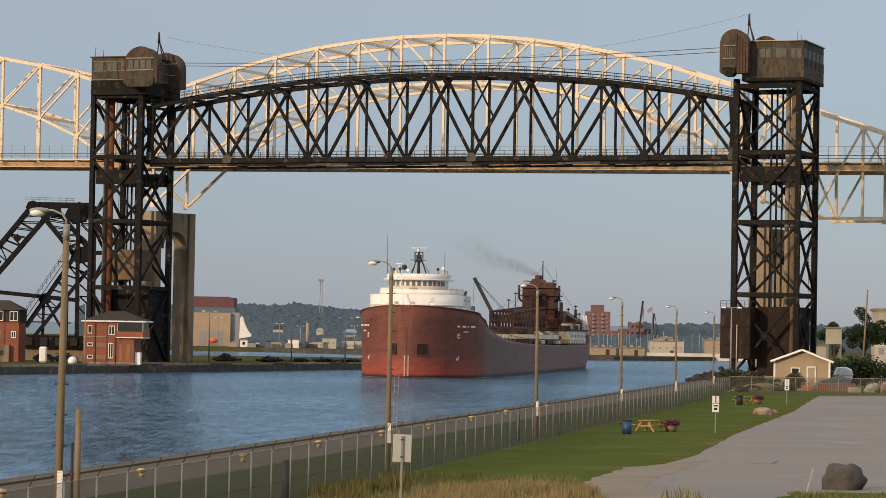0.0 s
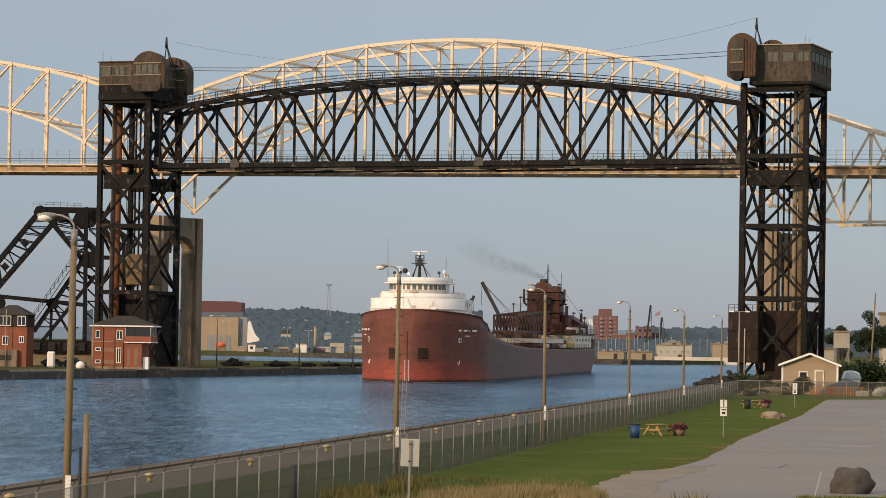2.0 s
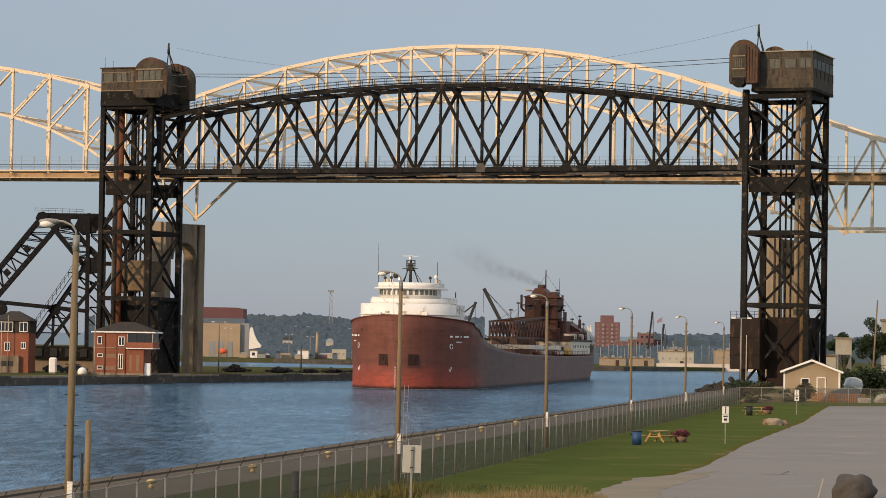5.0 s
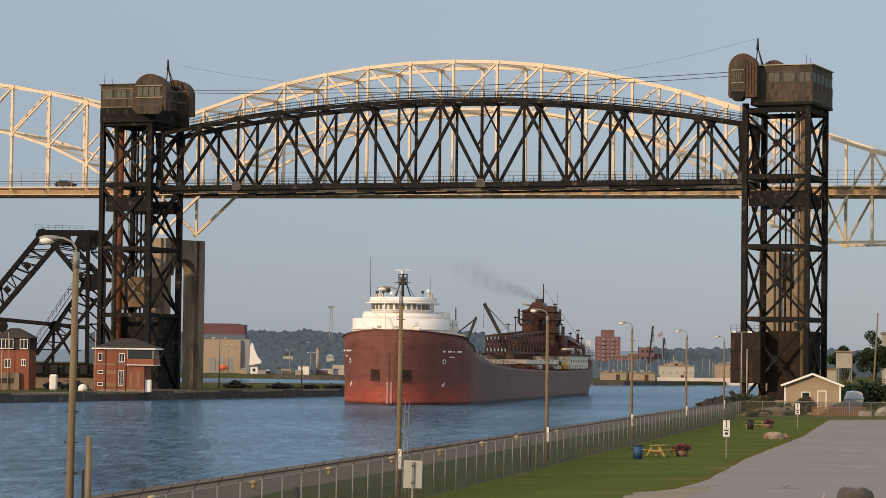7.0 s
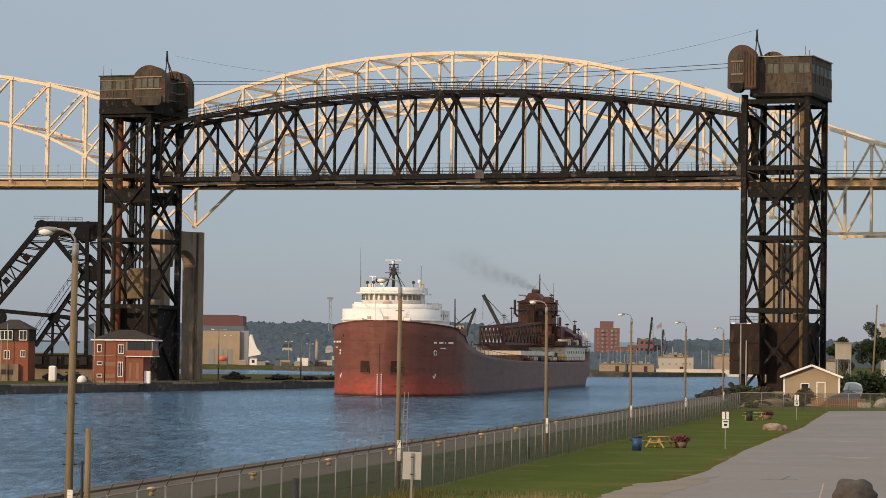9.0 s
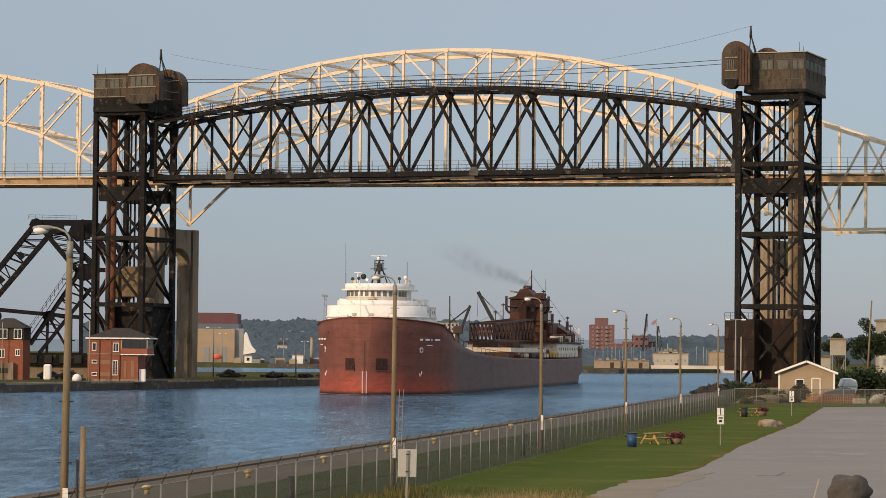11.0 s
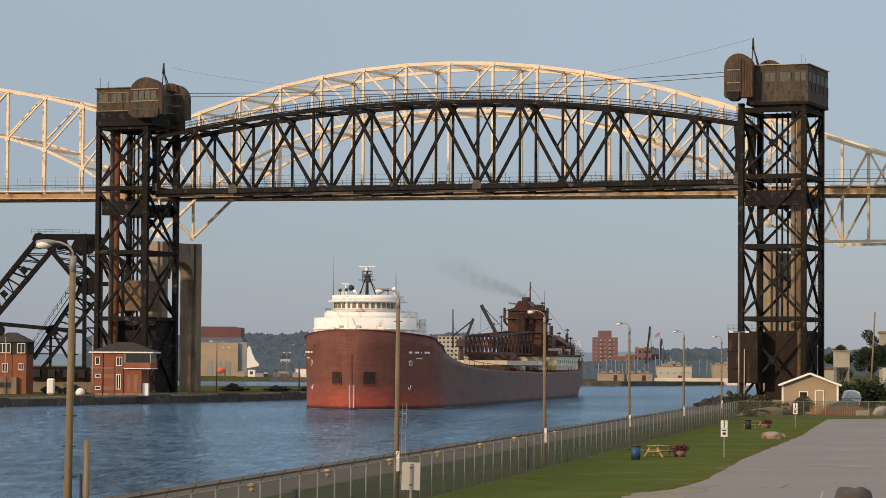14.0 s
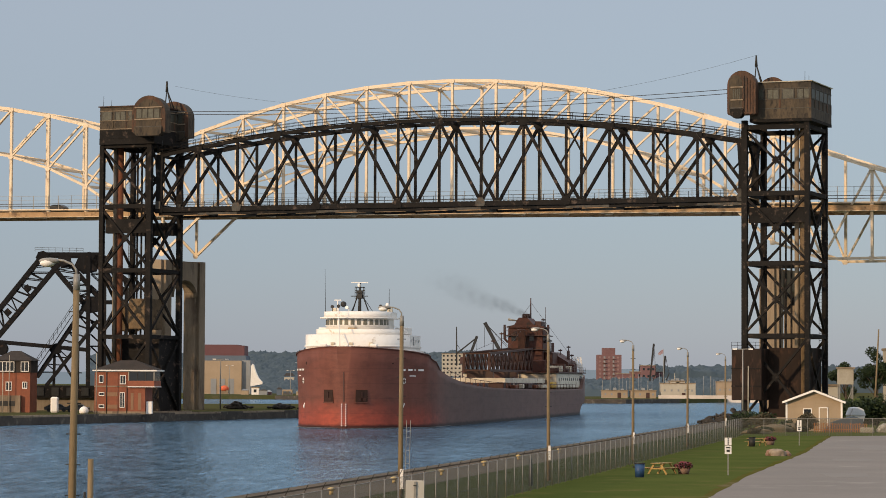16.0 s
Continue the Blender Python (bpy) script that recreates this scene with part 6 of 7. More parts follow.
# pale quay along the far end, its sunlit brightness put into the colour
tagged(part("quay_edge", box(80, 125, 1108, 1114, -1.6, 1.3), surface("sunlit_white_concrete", (0.68, 0.60, 0.53), (0.54, 0.47, 0.41), 0.9, 0, 1, .08, .1)), "long pale concrete quay edge at the canal's end", "quay", kind="structure")
tagged(part("quay_edge", prism([(-72, 1160), (30, 1030), (62, 1026), (84, 1060), (84, 1066), (62, 1034), (31, 1038), (-70, 1168)], -1.6, .1), DOCK), "dark far quay wall", "quay", kind="structure")


def tower_lattice(x, y, h, w, label):
    t = thing("lattice_mast", pose(x, y, 0), label, "mast")
    for a in (0, 2.09, 4.19):
        part("leg", beam((w * math.cos(a), w * math.sin(a), 0), (w * .4 * math.cos(a), w * .4 * math.sin(a), h), .3), GALV, t)
    for i in range(10):
        z = h * i / 10
        k = 1 - .06 * i
        part("brace", beam((w * k, 0, z), (-w * .5 * k, w * .86 * k, z + h / 10), .16), GALV, t)
        part("brace", beam((-w * .5 * k, w * .86 * k, z), (-w * .5 * k, -w * .86 * k, z + h / 10), .16), GALV, t)
    part("head", box(-w * .9, w * .9, -w * .6, w * .6, h - 1, h + .8), GREY_WALL, t)
    return t


tower_lattice(-101.8, 2400, 51.5, 2.6, "grey lattice radio mast on the wooded ridge")


def build_shore_crane(x, y, pts, label):
    c = thing("crane", pose(x, y, 0), label, "crane", "shore cranes")
    (ax, az), (bx, bz) = pts
    part("cab", box(bx - 2, bx + 2, -2, 2, 0, 4.2, bevel=.3), SHIP_DARK, c)
    part("jib", beam((bx, 0, bz), (ax, 0, az), 1.0, 1.3 if bx > 0 else .9), BLACK, c)
    part("stay", beam((ax, 0, az), (bx + 3.5, 0, bz + 7), .16), BLACK, c)
    part("gantry", beam((bx + .5, 0, 4), (bx + 3.5, 0, bz + 7), .5), BLACK, c)
    part("stay", beam((ax + .5, .4, az - .5), (bx + 3.2, .4, bz + 6), .12), BLACK, c)
    part("hoist_rope", beam((ax, 0, az), (ax - .1, 0, az - 9), .14), BLACK, c)
    return c


build_shore_crane(11.6, 1045, ((0, 27.8), (12.5, 4.5)), "dark lattice-jib crane on the far quay")
crane = thing("crane", pose(0, 1045, 0), "small dark slewing crane with a folded jib on the far quay", "crane", "shore cranes")
part("pedestal", tube((4.2, 0, -.2), (4.2, 0, 12.8), 1.0, .8, 10), SHIP_DARK, crane)
part("cab", box(2.6, 6.2, -1.6, 1.6, 12.4, 15.2, bevel=.3), SHIP_DARK, crane)
part("jib", beam((5.4, 0, 13.4), (8.8, 0, 22.8), 1.0, 1.5, up=(0, 1, 0)), BLACK, crane)
part("jib_foot", beam((1.4, 0, 16.4), (8.9, 0, 22.4), .5, .7, up=(0, 1, 0)), BLACK, crane)
part("mast", tube((1.4, 0, 12.0), (1.3, 0, 26.2), .32, .2, 8), BLACK, crane)
part("stay", beam((1.3, 0, 20.0), (5.4, 0, 14.0), .14), BLACK, crane)
part("hoist_rope", beam((8.8, 0, 22.6), (8.5, 0, 11.0), .12), BLACK, crane)
build_shore_crane(105.3, 1500, ((0, 26.6), (-2.4, 4.0)), "slim dark crane jib beyond the canal")
build_shore_crane(111.3, 1500, ((0, 20.2), (-1.4, 4.0)), "slim dark crane jib beyond the canal")

# bollard-like mooring posts standing along the far approach
rnd = random.Random(9)
post0 = None
for i in range(34):
    x, y = 60 + i * 2.0 + rnd.uniform(-.8, .8), 1150 + rnd.uniform(-12, 15)
    ob = thing("mast_pole", pose(x, y, 0), "slim grey pole at the far quay", "pole", "poles along the far quay")
    part("pole", tube((0, 0, -.2), (0, 0, rnd.uniform(6.5, 10.5)), .13, .09, 6), GREY_WALL if i % 3 else CONCRETE_PALE, ob)
for x, y, h in ((-96, 1230, 12.6), (-70, 1235, 10.5), (-61, 1238, 9.5), (-38, 1250, 10.0), (-33, 1240, 12.4), (-28, 1235, 9.0)):
    build_slim_lamp(x, y, 0, h, "grey lamp post on the far shore")
flag = thing("flagpole", pose(83, 1128, 0), "tall flagpole with a drooping pale flag", "flagpole")
part("pole", tube((0, 0, -.2), (0, 0, 19.5), .2, .1, 6), GREY_WALL, flag)
part("flag", slab([(-2.0, 16.9), (-1.2, 17.0), (-.1, 17.8), (-.1, 19.3), (-1.0, 18.8), (-2.1, 17.8)], -.05, .05), surface("flag_cloth", (0.36, 0.33, 0.35), (0.26, 0.12, 0.14), 0.9, 0, 3, .8, 0), flag)


# ---- woods ----
def leaf_clumps(bm, centre, r, n, rnd, leaf=0.5, flat=1.0):
    """Many small bent leaf sprays about a centre."""
    for _ in range(n):
        while True:
            d = Vector((rnd.uniform(-1, 1), rnd.uniform(-1, 1), rnd.uniform(-1, 1)))
            if .25 < d.length < 1:
                break
        c = Vector(centre) + Vector((d.x * r, d.y * r, d.z * r * flat))
        a = Vector((rnd.gauss(0, 1), rnd.gauss(0, 1), rnd.gauss(0, .6))).normalized()
        b = a.cross(Vector((rnd.gauss(0, 1), rnd.gauss(0, 1), rnd.gauss(0, 1)))).normalized()
        s = leaf * rnd.uniform(.6, 1.4)
        v = [bm.verts.new(c + a * s), bm.verts.new(c + b * s * .7), bm.verts.new(c - a * s), bm.verts.new(c - b * s * .7)]
        bm.faces.new((v[0], v[1], v[2]))
        bm.faces.new((v[0], v[2], v[3]))


def build_wood(name, label, material, stretch, seed, crown, step=1.6):
    """A closed canopy over a sloping stretch of land: (x0, x1, y0, y1, height at y0, height at y1), with domed crowns about 'crown' metres wide."""
    x0, x1, y0, y1, h0, h1 = stretch
    cols, rows = int((x1 - x0) / step), int((y1 - y0) / (step * 2.4))
    verts, faces = [], []
    for r in range(rows + 1):
        t = r / rows
        for c in range(cols + 1):
            y = y0 + (y1 - y0) * t
            x = (x0 + (x1 - x0) * c / cols) * (y / y1)
            x += step * .5 * noise.noise(Vector((x * .9, y * .9, seed)))
            top = (h0 + (h1 - h0) * t) * (1 + .25 * noise.noise(Vector((x * .012, y * .01, seed))))
            near = noise.voronoi(Vector((x / crown, y / crown, seed)))[0][0]
            z = top + crown * (.34 - .62 * near) + crown * .30 * noise.noise(Vector((x * .55, y * .4, seed))) + crown * .16 * noise.noise(Vector((x * 1.3, y, seed + 5))) + crown * .5 * noise.noise(Vector((x * .09, y * .07, seed)))
            verts.append((x, y, -.5 if r == 0 else z))
    w = cols + 1
    for r in range(rows):
        for c in range(cols):
            k = r * w + c
            faces.append((k, k + 1, k + w + 1, k + w))
    me = bpy.data.meshes.new(name)
    me.from_pydata(verts, [], faces)
    me.polygons.foreach_set("use_smooth", [True] * len(faces))
    me.materials.append(material)
    return tagged(new(name, me), label, "wood", kind="stuff")


build_wood("far_wood", "dark green wooded ridge beyond the canal", LEAF_HAZED, (-330, 30, 1900, 2600, 10, 29), 3, 6.5)
build_wood("far_wood", "trees at the foot of the wooded ridge", LEAF_HAZED, (-210, 10, 1400, 1900, 2.2, 9.5), 4, 4.6, 1.4)
build_wood("far_wood", "band of dark trees beyond the far quay", LEAF_HAZED, (40, 190, 1250, 1650, 3.2, 7.0), 6, 4.4, 1.2)
build_wood("far_wood", "dark trees by the far shore", LEAF_HAZED, (150, 480, 1900, 2300, 14, 16), 8, 7.0, 2.0)


def build_ridge(y, x0, x1, base, amp, seed, material, label):
    bm = bmesh.new()
    n = 120
    top, bot = [], []
    for i in range(n + 1):
        x = x0 + (x1 - x0) * i / n
        z = base + amp * noise.noise(Vector((x * .004, seed, 0))) + amp * .25 * noise.noise(Vector((x * .03, seed, 4)))
        top.append((bm.verts.new((x, y, z)), bm.verts.new((x, y + 250, z * .9))))
        bot.append(bm.verts.new((x, y - 60, -1)))
    for i in range(n):
        bm.faces.new((bot[i], bot[i + 1], top[i + 1][0], top[i][0]))
        bm.faces.new((top[i][0], top[i + 1][0], top[i + 1][1], top[i][1]))
    return tagged(part("backdrop", bm, material), label, "hills", kind="structure")


build_ridge(4300, -1800, 1800, 23, 10, 2.5, HILL_HAZED, "distant hills, pale blue with painted haze")


# ---- things on the near bank ----
def build_shed():
    sh = thing("shed", pose(42.9, 368, 0, 0, 0, -9), "tan clapboard shed with white trim and gable roof", "shed")
    TAN = surface("tan_clapboard", (0.37, 0.285, 0.19), (0.33, 0.25, 0.165), 0.75, 0, 4, .6, 0.05)
    gable = slab([(0, -.1), (7.0, -.1), (7.0, 3.7), (3.5, 5.05), (0, 3.7)], 0, 6.5)
    wall = part("wall", gable, TAN, sh)
    for i in range(24):
        z = .15 + i * .2
        half = 3.5 if z < 3.65 else 3.5 * max(0.05, (5.0 - z) / 1.38)
        part("clapboard", box(3.5 - half, 3.5 + half, -.03, 0.005, z, z + .19), TAN, wall)
    for s in (-1, 1):
        part("roof", beam((3.5, 3.1, 5.22), (3.5 + s * 4.0, 3.1, 3.68), 7.4, .16, up=(0, 0, 1)), ROOF_TILE, sh)
        part("bargeboard", beam((3.5, -.62, 5.2), (3.5 + s * 4.02, -.62, 3.66), .08, .26), WHITE, sh)
        part("corner_trim", box(3.5 + s * 3.5 - .12, 3.5 + s * 3.5 + .12, -.1, .1, 0, 3.7), WHITE, sh)
    door = part("door", box(4.25, 5.15, -.08, 0, 0, 2.95), TAN, sh)
    bm = box(4.1, 4.25, -.14, 0, 0, 3.1)
    box(5.15, 5.3, -.14, 0, 0, 3.1, bm)
    box(4.1, 5.3, -.14, 0, 2.95, 3.1, bm)
    part("door_frame", bm, WHITE, door)
    win = part("window", box(2.2, 3.1, -.06, 0, 1.9, 2.8), WINDOW, sh)
    part("window_frame", box(2.1, 3.2, -.12, -.02, 2.8, 2.92, bm=box(2.1, 3.2, -.12, -.02, 1.78, 1.9, bm=box(2.08, 2.2, -.12, -.02, 1.9, 2.8, bm=box(3.1, 3.22, -.12, -.02, 1.9, 2.8)))), WHITE, win)
    return sh


def build_picnic_table(at, paint, label):
    t = thing("picnic_table", at, label, "picnic table", "picnic tables")
    for i in range(5):
        part("plank", box(-.9, .9, -.37 + i * .15, -.24 + i * .15, .72, .76, bevel=.008), WOOD if i else paint, t)
    for s in (-1, 1):
        for i in range(2):
            y = s * .68 + i * .15 - .07
            part("bench_plank", box(-.9, .9, y - .065, y + .065, .42, .46, bevel=.008), WOOD, t)
    for x in (-.62, .62):
        part("cross_bar", box(x - .03, x + .03, -.82, .82, .34, .42), paint, t)
        for s in (-1, 1):
            part("leg", beam((x + .04, s * .72, 0), (x + .04, s * .22, .72), .06, .12), paint, t)
    return t


def build_bin(x, y, paint, label):
    b = thing("litter_bin", pose(x, y, 0), label, "litter bin")
    part("barrel", tube((0, 0, 0), (0, 0, .86), .29, .33, 14), paint, b)
    part("rim", tube((0, 0, .86), (0, 0, .93), .36, .36, 14), BLACK, b)
    part("handle", box(-.46, -.3, -.05, .05, .62, .72), BLACK, b)
    return b


FLOWER = surface("dark_red_flowers", (0.13, 0.03, 0.045), (0.20, 0.06, 0.07), 0.8, 0, 9, 2, 0.2)


def build_planter(x, y, label, w=.75):
    p = thing("flower_planter", pose(x, y, 0), label, "planter", "flower planters")
    part("tub", tube((0, 0, 0), (0, 0, .42), w * .55, w * .72, 14), STONE_PINK, p)
    rnd = random.Random(int(x * 10))
    bm = bmesh.new()
    leaf_clumps(bm, (0, 0, .58), w * 1.05, 380, rnd, .07, .42)
    part("bloom", bm, FLOWER, p)
    bm = bmesh.new()
    leaf_clumps(bm, (0, 0, .5), w * .95, 160, rnd, .07, .35)
    part("foliage", bm, LEAF, p)
    return p


def build_sign(x, y, h, w, tall, boards, label, lean=0.0, back=False, rz=0.0):
    s = thing("sign", pose(x, y, 0, 0, lean, rz), label, "sign", "small signs" if not back else "")
    part("post", box(-.035, .035, -.03, .03, -.2, h), GALV, s)
    if back:
        plate = box(-w / 2, w / 2, .032, .055, h - tall, h + .04, bevel=.005)
        part("plate", plate, GALV_SIGN, s, "bare grey back of the plate")
        for z in (h - tall * .8, h - tall * .15):
            part("bolt", box(-.05, .05, -.045, -.03, z - .02, z + .02), BLACK, s)
        return s
    z1 = h + .03
    for k, t in enumerate(boards):
        plate = part("plate", box(-w / 2, w / 2, -.06, -.035, z1 - t, z1), WHITE, s)
        for i in range(4 if k == 0 else 2):
            zz = z1 - t * (i + .6) / (4.3 if k == 0 else 2.6)
            if k == 0:
                part("bar", box(-w * .09, w * .09, -.066, -.06, zz - .05, zz + .05), BLACK, plate)
            else:
                part("bar", box(-w * (.32 - .08 * i), w * (.32 - .08 * i), -.066, -.06, zz - .045 - .03 * i, zz + .045 + .03 * i), BLACK, plate)
        z1 -= t + .03
    return s


FRAME_WOOD = surface("honey_stained_timber", (0.44, 0.29, 0.10), (0.32, 0.20, 0.07), 0.8, 0, 10, 2, .2)
GALV_SIGN = surface("bare_sign_back", (0.48, 0.46, 0.42), (0.42, 0.40, 0.37), 0.5, .2, 5, 1, 0.02)
BIN_BLUE = surface("blue_plastic", (0.03, 0.075, 0.18), (0.025, 0.06, 0.14), 0.5, 0, 5, 1, 0.02)
build_shed()
build_picnic_table(pose(14.0, 191.5, 0, 0, 0, 55), FRAME_WOOD, "pale timber picnic table on the grass")
build_picnic_table(pose(29.6, 279.0, 0, 0, 0, 20), FRAME_WOOD, "yellow timber picnic table near the fence corner")
build_bin(12.1, 185.2, BIN_BLUE, "dark blue litter bin on the grass")
build_bin(28.9, 276.5, BLACK, "black litter bin beside the picnic table")
build_planter(15.5, 192.0, "stone tub of dark red flowers beside the table", .62)
build_planter(31.5, 284.0, "stone tub of faded red flowers", .62)
build_sign(18.3, 190.3, 2.45, .45, 1.1, (.5, .55), "white parking sign with dark unreadable lettering")
build_sign(34.2, 282.7, 2.45, .45, 1.1, (.55, .5), "white parking sign on a slim post")
build_sign(-1.25, 92.4, 2.88, .60, .85, (), "grey back of a road sign plate", 1.0, True)


def boulder(x, y, r, squash, material, seed, label, rz=0.0):
    return tagged(part("boulder", lump(r, seed, squash, .15 if r > .7 else .26, 4), material, at=pose(x, y, -.05, 0, 0, rz)), label, "boulder", "boulders")


boulder(16.9, 119.6, .82, (1.1, .9, .98), STONE, 2.0, "large dark grey boulder at the lot's edge", 10)
boulder(27.4, 241.0, .56, (1.15, .8, .8), STONE_TAN, 5.0, "pale rounded boulder on the grass")
boulder(26.75, 241.6, .38, (.9, .8, 1.1), STONE_PINK, 7.0, "pink granite boulder on the grass")
boulder(28.1, 241.2, .38, (1.1, .8, .8), STONE_PINK, 8.0, "small pink granite boulder")
for k, (x, y, r) in enumerate(((52.5, 360.5, .5), (54.4, 361.5, 1.0), (56.2, 362, .9), (57.8, 362.5, .7))):
    boulder(x, y, r, (1.1, .8, .8), STONE_PINK if k % 2 == 0 else CONCRETE_PALE, 20 + k, "pale boulder along the lot's far edge", 30 * k)
# rough rubble groyne by the tower foot, and soil heaps behind the fence
for k, (x, y, r, h) in enumerate(((41.5, 447, 3.0, 1.6), (44.0, 451, 3.4, 2.2), (47.0, 455, 3.0, 1.7), (42.2, 440, 2.4, 1.2))):
    heap = thing("stone_heap", pose(x, y, -.3), "heap of dark broken rock at the water's edge", "stone heap", "rock heaps at the bank")
    rnd = random.Random(k + 40)
    for i in range(44):
        a, d = rnd.uniform(0, 6.28), r * math.sqrt(rnd.random())
        part("stone", lump(rnd.uniform(.25, .75), k * 50 + i * .61, (1.3, .8, .6), .6, 1), RUBBLE, heap, at=pose(d * math.cos(a), d * math.sin(a) * .6, h * max(0, 1 - d / r) * rnd.uniform(.6, 1.1), rnd.uniform(-40, 40), rnd.uniform(-30, 30), rnd.uniform(0, 360)))
SOIL = surface("dry_soil_heap", (0.20, 0.145, 0.09), (0.13, 0.10, 0.06), 0.95, 0, 3, .5, .6, (0.09, 0.085, 0.04), .2)
for k, (x, y, r, sq) in enumerate(((40.0, 358, 1.5, (1.5, 1, .45)), (43.0, 362, 1.3, (1.4, 1, .6)), (37.0, 348, 1.2, (1.8, 1, .3)))):
    tagged(part("soil_heap", lump(r, 30 + k, sq, .3, 3), SOIL, at=pose(x, y, -.1)), "low heap of dry brown soil and weeds", "soil heap", "soil heaps")


def build_bush(x, y, r, h, material, label, seed, n=900, leaf=.16):
    b = thing("bush", pose(x, y, 0), label, "bush", "bushes")
    rnd = random.Random(seed)
    bm = bmesh.new()
    for i in range(6):
        a = rnd.uniform(0, 6.28)
        tube((0, 0, 0), (r * .6 * math.cos(a), r * .5 * math.sin(a), h * .7), .04, .015, 5, bm)
    part("stem", bm, BARK, b)
    bm = bmesh.new()
    for i in range(7):
        a, d = rnd.uniform(0, 6.28), rnd.uniform(0, .6) * r
        leaf_clumps(bm, (d * math.cos(a) * 1.3, d * math.sin(a), h * rnd.uniform(.35, .7)), r * .55, n // 7, rnd, leaf, h / r * .55)
    part("foliage", bm, material, b)
    return b


DARK_SCRUB = surface("brown_scrub", (0.075, 0.06, 0.035), (0.05, 0.045, 0.025), 0.9, 0, 4, 1, .2)
build_bush(44.6, 360.5, 1.8, 2.6, DARK_SCRUB, "dark brown scrub bush before the shed", 1, 1400)
for k, (x, y, r, h) in enumerate(((38.3, 352, 1.1, .9), (39.4, 361, 1.2, 1.3), (41.6, 359, 1.0, 1.1), (36.6, 346, .9, .7), (42.4, 366, 1.3, 1.6), (37.4, 372, 1.5, 1.5))):
    build_bush(x, y, r, h, DARK_SCRUB if k % 2 else LEAF, "low scrub among the soil heaps", 70 + k, 700, .12)
build_bush(41.2, 384, 1.6, 2.3, DARK_SCRUB, "brown scrub on the soil bank beside the shed", 15, 1400, .13)
build_bush(40.4, 395, 2.6, 2.4, LEAF, "green scrub by the tower foot", 2)
build_bush(43.5, 400, 2.4, 2.2, LEAF, "green scrub by the tower foot", 12)
for k in range(6):
    build_bush(54.5 + k * 1.9, 392 + (k % 3), 2.2, 4.6 + .5 * (k % 2), LEAF, "dense green shrub behind the fence", 20 + k, 1300, .2)


def build_tree(x, y, h, r, seed, label, openness=1.0):
    t = thing("tree", pose(x, y, 0), label, "tree", "trees behind the shed")
    rnd = random.Random(seed)
    trunk = tube((0, 0, -.2), (.2, 0, h * .55), .28, .14, 8)
    ends = []
    for i in range(11):
        a, z = rnd.uniform(0, 6.28), h * rnd.uniform(.3, .6)
        e = Vector((r * rnd.uniform(.4, .9) * math.cos(a), r * .8 * math.sin(a), min(h * .95, z + h * rnd.uniform(.12, .4))))
        tube((.1, 0, z), e, .09, .03, 5, trunk)
        ends.append(e)
    part("trunk", trunk, BARK, t)
    bm = bmesh.new()
    for e in ends + [Vector((0, 0, h * .88)), Vector((r * .3, 0, h * .75)), Vector((-r * .35, 0, h * .7))]:
        leaf_clumps(bm, e, r * .40, int(330 * openness), rnd, .13, .9)
    part("crown", bm, LEAF, t)
    return t


for k, (x, y, h, r) in enumerate(((58.9, 430, 9.8, 2.1), (63.3, 428, 11.4, 2.5), (67.6, 440, 10.2, 2.6))):
    build_tree(x, y, h, r, 60 + k, "dark green broadleaf tree behind the shed", 1.3)
# elevated cabin, leaning pole, small kiosk and fencing right of the shed
cab = thing("signal_cabin", pose(56.4, 418, 0), "pale square cabin raised on steel legs", "cabin")
part("cabin_body", box(0, 2.1, 0, 2, 6.0, 8.3), CONCRETE_PALE, cab)
part("roof", box(-.2, 2.3, -.2, 2.2, 8.3, 8.5), CONCRETE, cab)
for x in (.1, 2.0):
    for y in (.1, 1.9):
        part("leg", beam((x, y, 0), (x, y, 6), .14), GALV, cab)
part("brace", beam((.1, .1, .5), (2.0, .1, 5.6), .1), GALV, cab)
tagged(part("utility_pole", tube((0, 0, -.2), (.75, 0, 14.0), .16, .1, 8), WOOD_POLE, at=pose(61.0, 415, 0)), "leaning weathered utility pole", "utility pole")
kiosk = thing("kiosk", pose(62.3, 410, 0), "small white utility kiosk", "kiosk")
part("kiosk_body", box(0, 2.0, 0, 2, 0, 6.0, bevel=.1), PALE_WALL, kiosk)
part("louvre", box(.4, 1.1, -.06, 0, 4.6, 5.6), GREY_WALL, kiosk)
blk = build_block(71.8, 79, 470, 8, 11.6, CONCRETE_PALE, "grey concrete block building behind trees", 2, 2)
build_block(60, 70, 520, 8, 5.6, PALE_WALL, "low grey building beyond the trees", 1, 4)
TARP_WHITE = surface("white_tarpaulin", (0.62, 0.64, 0.66), (0.50, 0.52, 0.54), 0.6, 0, 4, .8, .3)
TARP_BLUE = surface("blue_grey_tarpaulin", (0.075, 0.10, 0.13), (0.055, 0.075, 0.10), 0.6, 0, 4, .8, .3)
boat = thing("covered_boat", pose(52.6, 374, 0), "small boat under a white tarpaulin on a trailer", "boat")
part("cover", slab([(-1.0, 2.0), (1.0, 2.0), (.7, 2.8), (.1, 3.05), (-.6, 2.95)], -2.4, 2.4), TARP_WHITE, boat)
part("boat_hull", slab([(-.7, 1.2), (.7, 1.2), (.95, 2.0), (-.95, 2.0)], -2.3, 2.3), WHITE, boat)
part("trailer_frame", box(-.9, .9, -2.2, 2.4, .55, .75, bm=box(-.1, .1, -.1, .1, .0, 1.3)), GALV, boat)
for s in (-1, 1):
    part("wheel", tube((s * .85, 0, .33), (s * 1.05, 0, .33), .33, .33, 12), TYRE, boat)
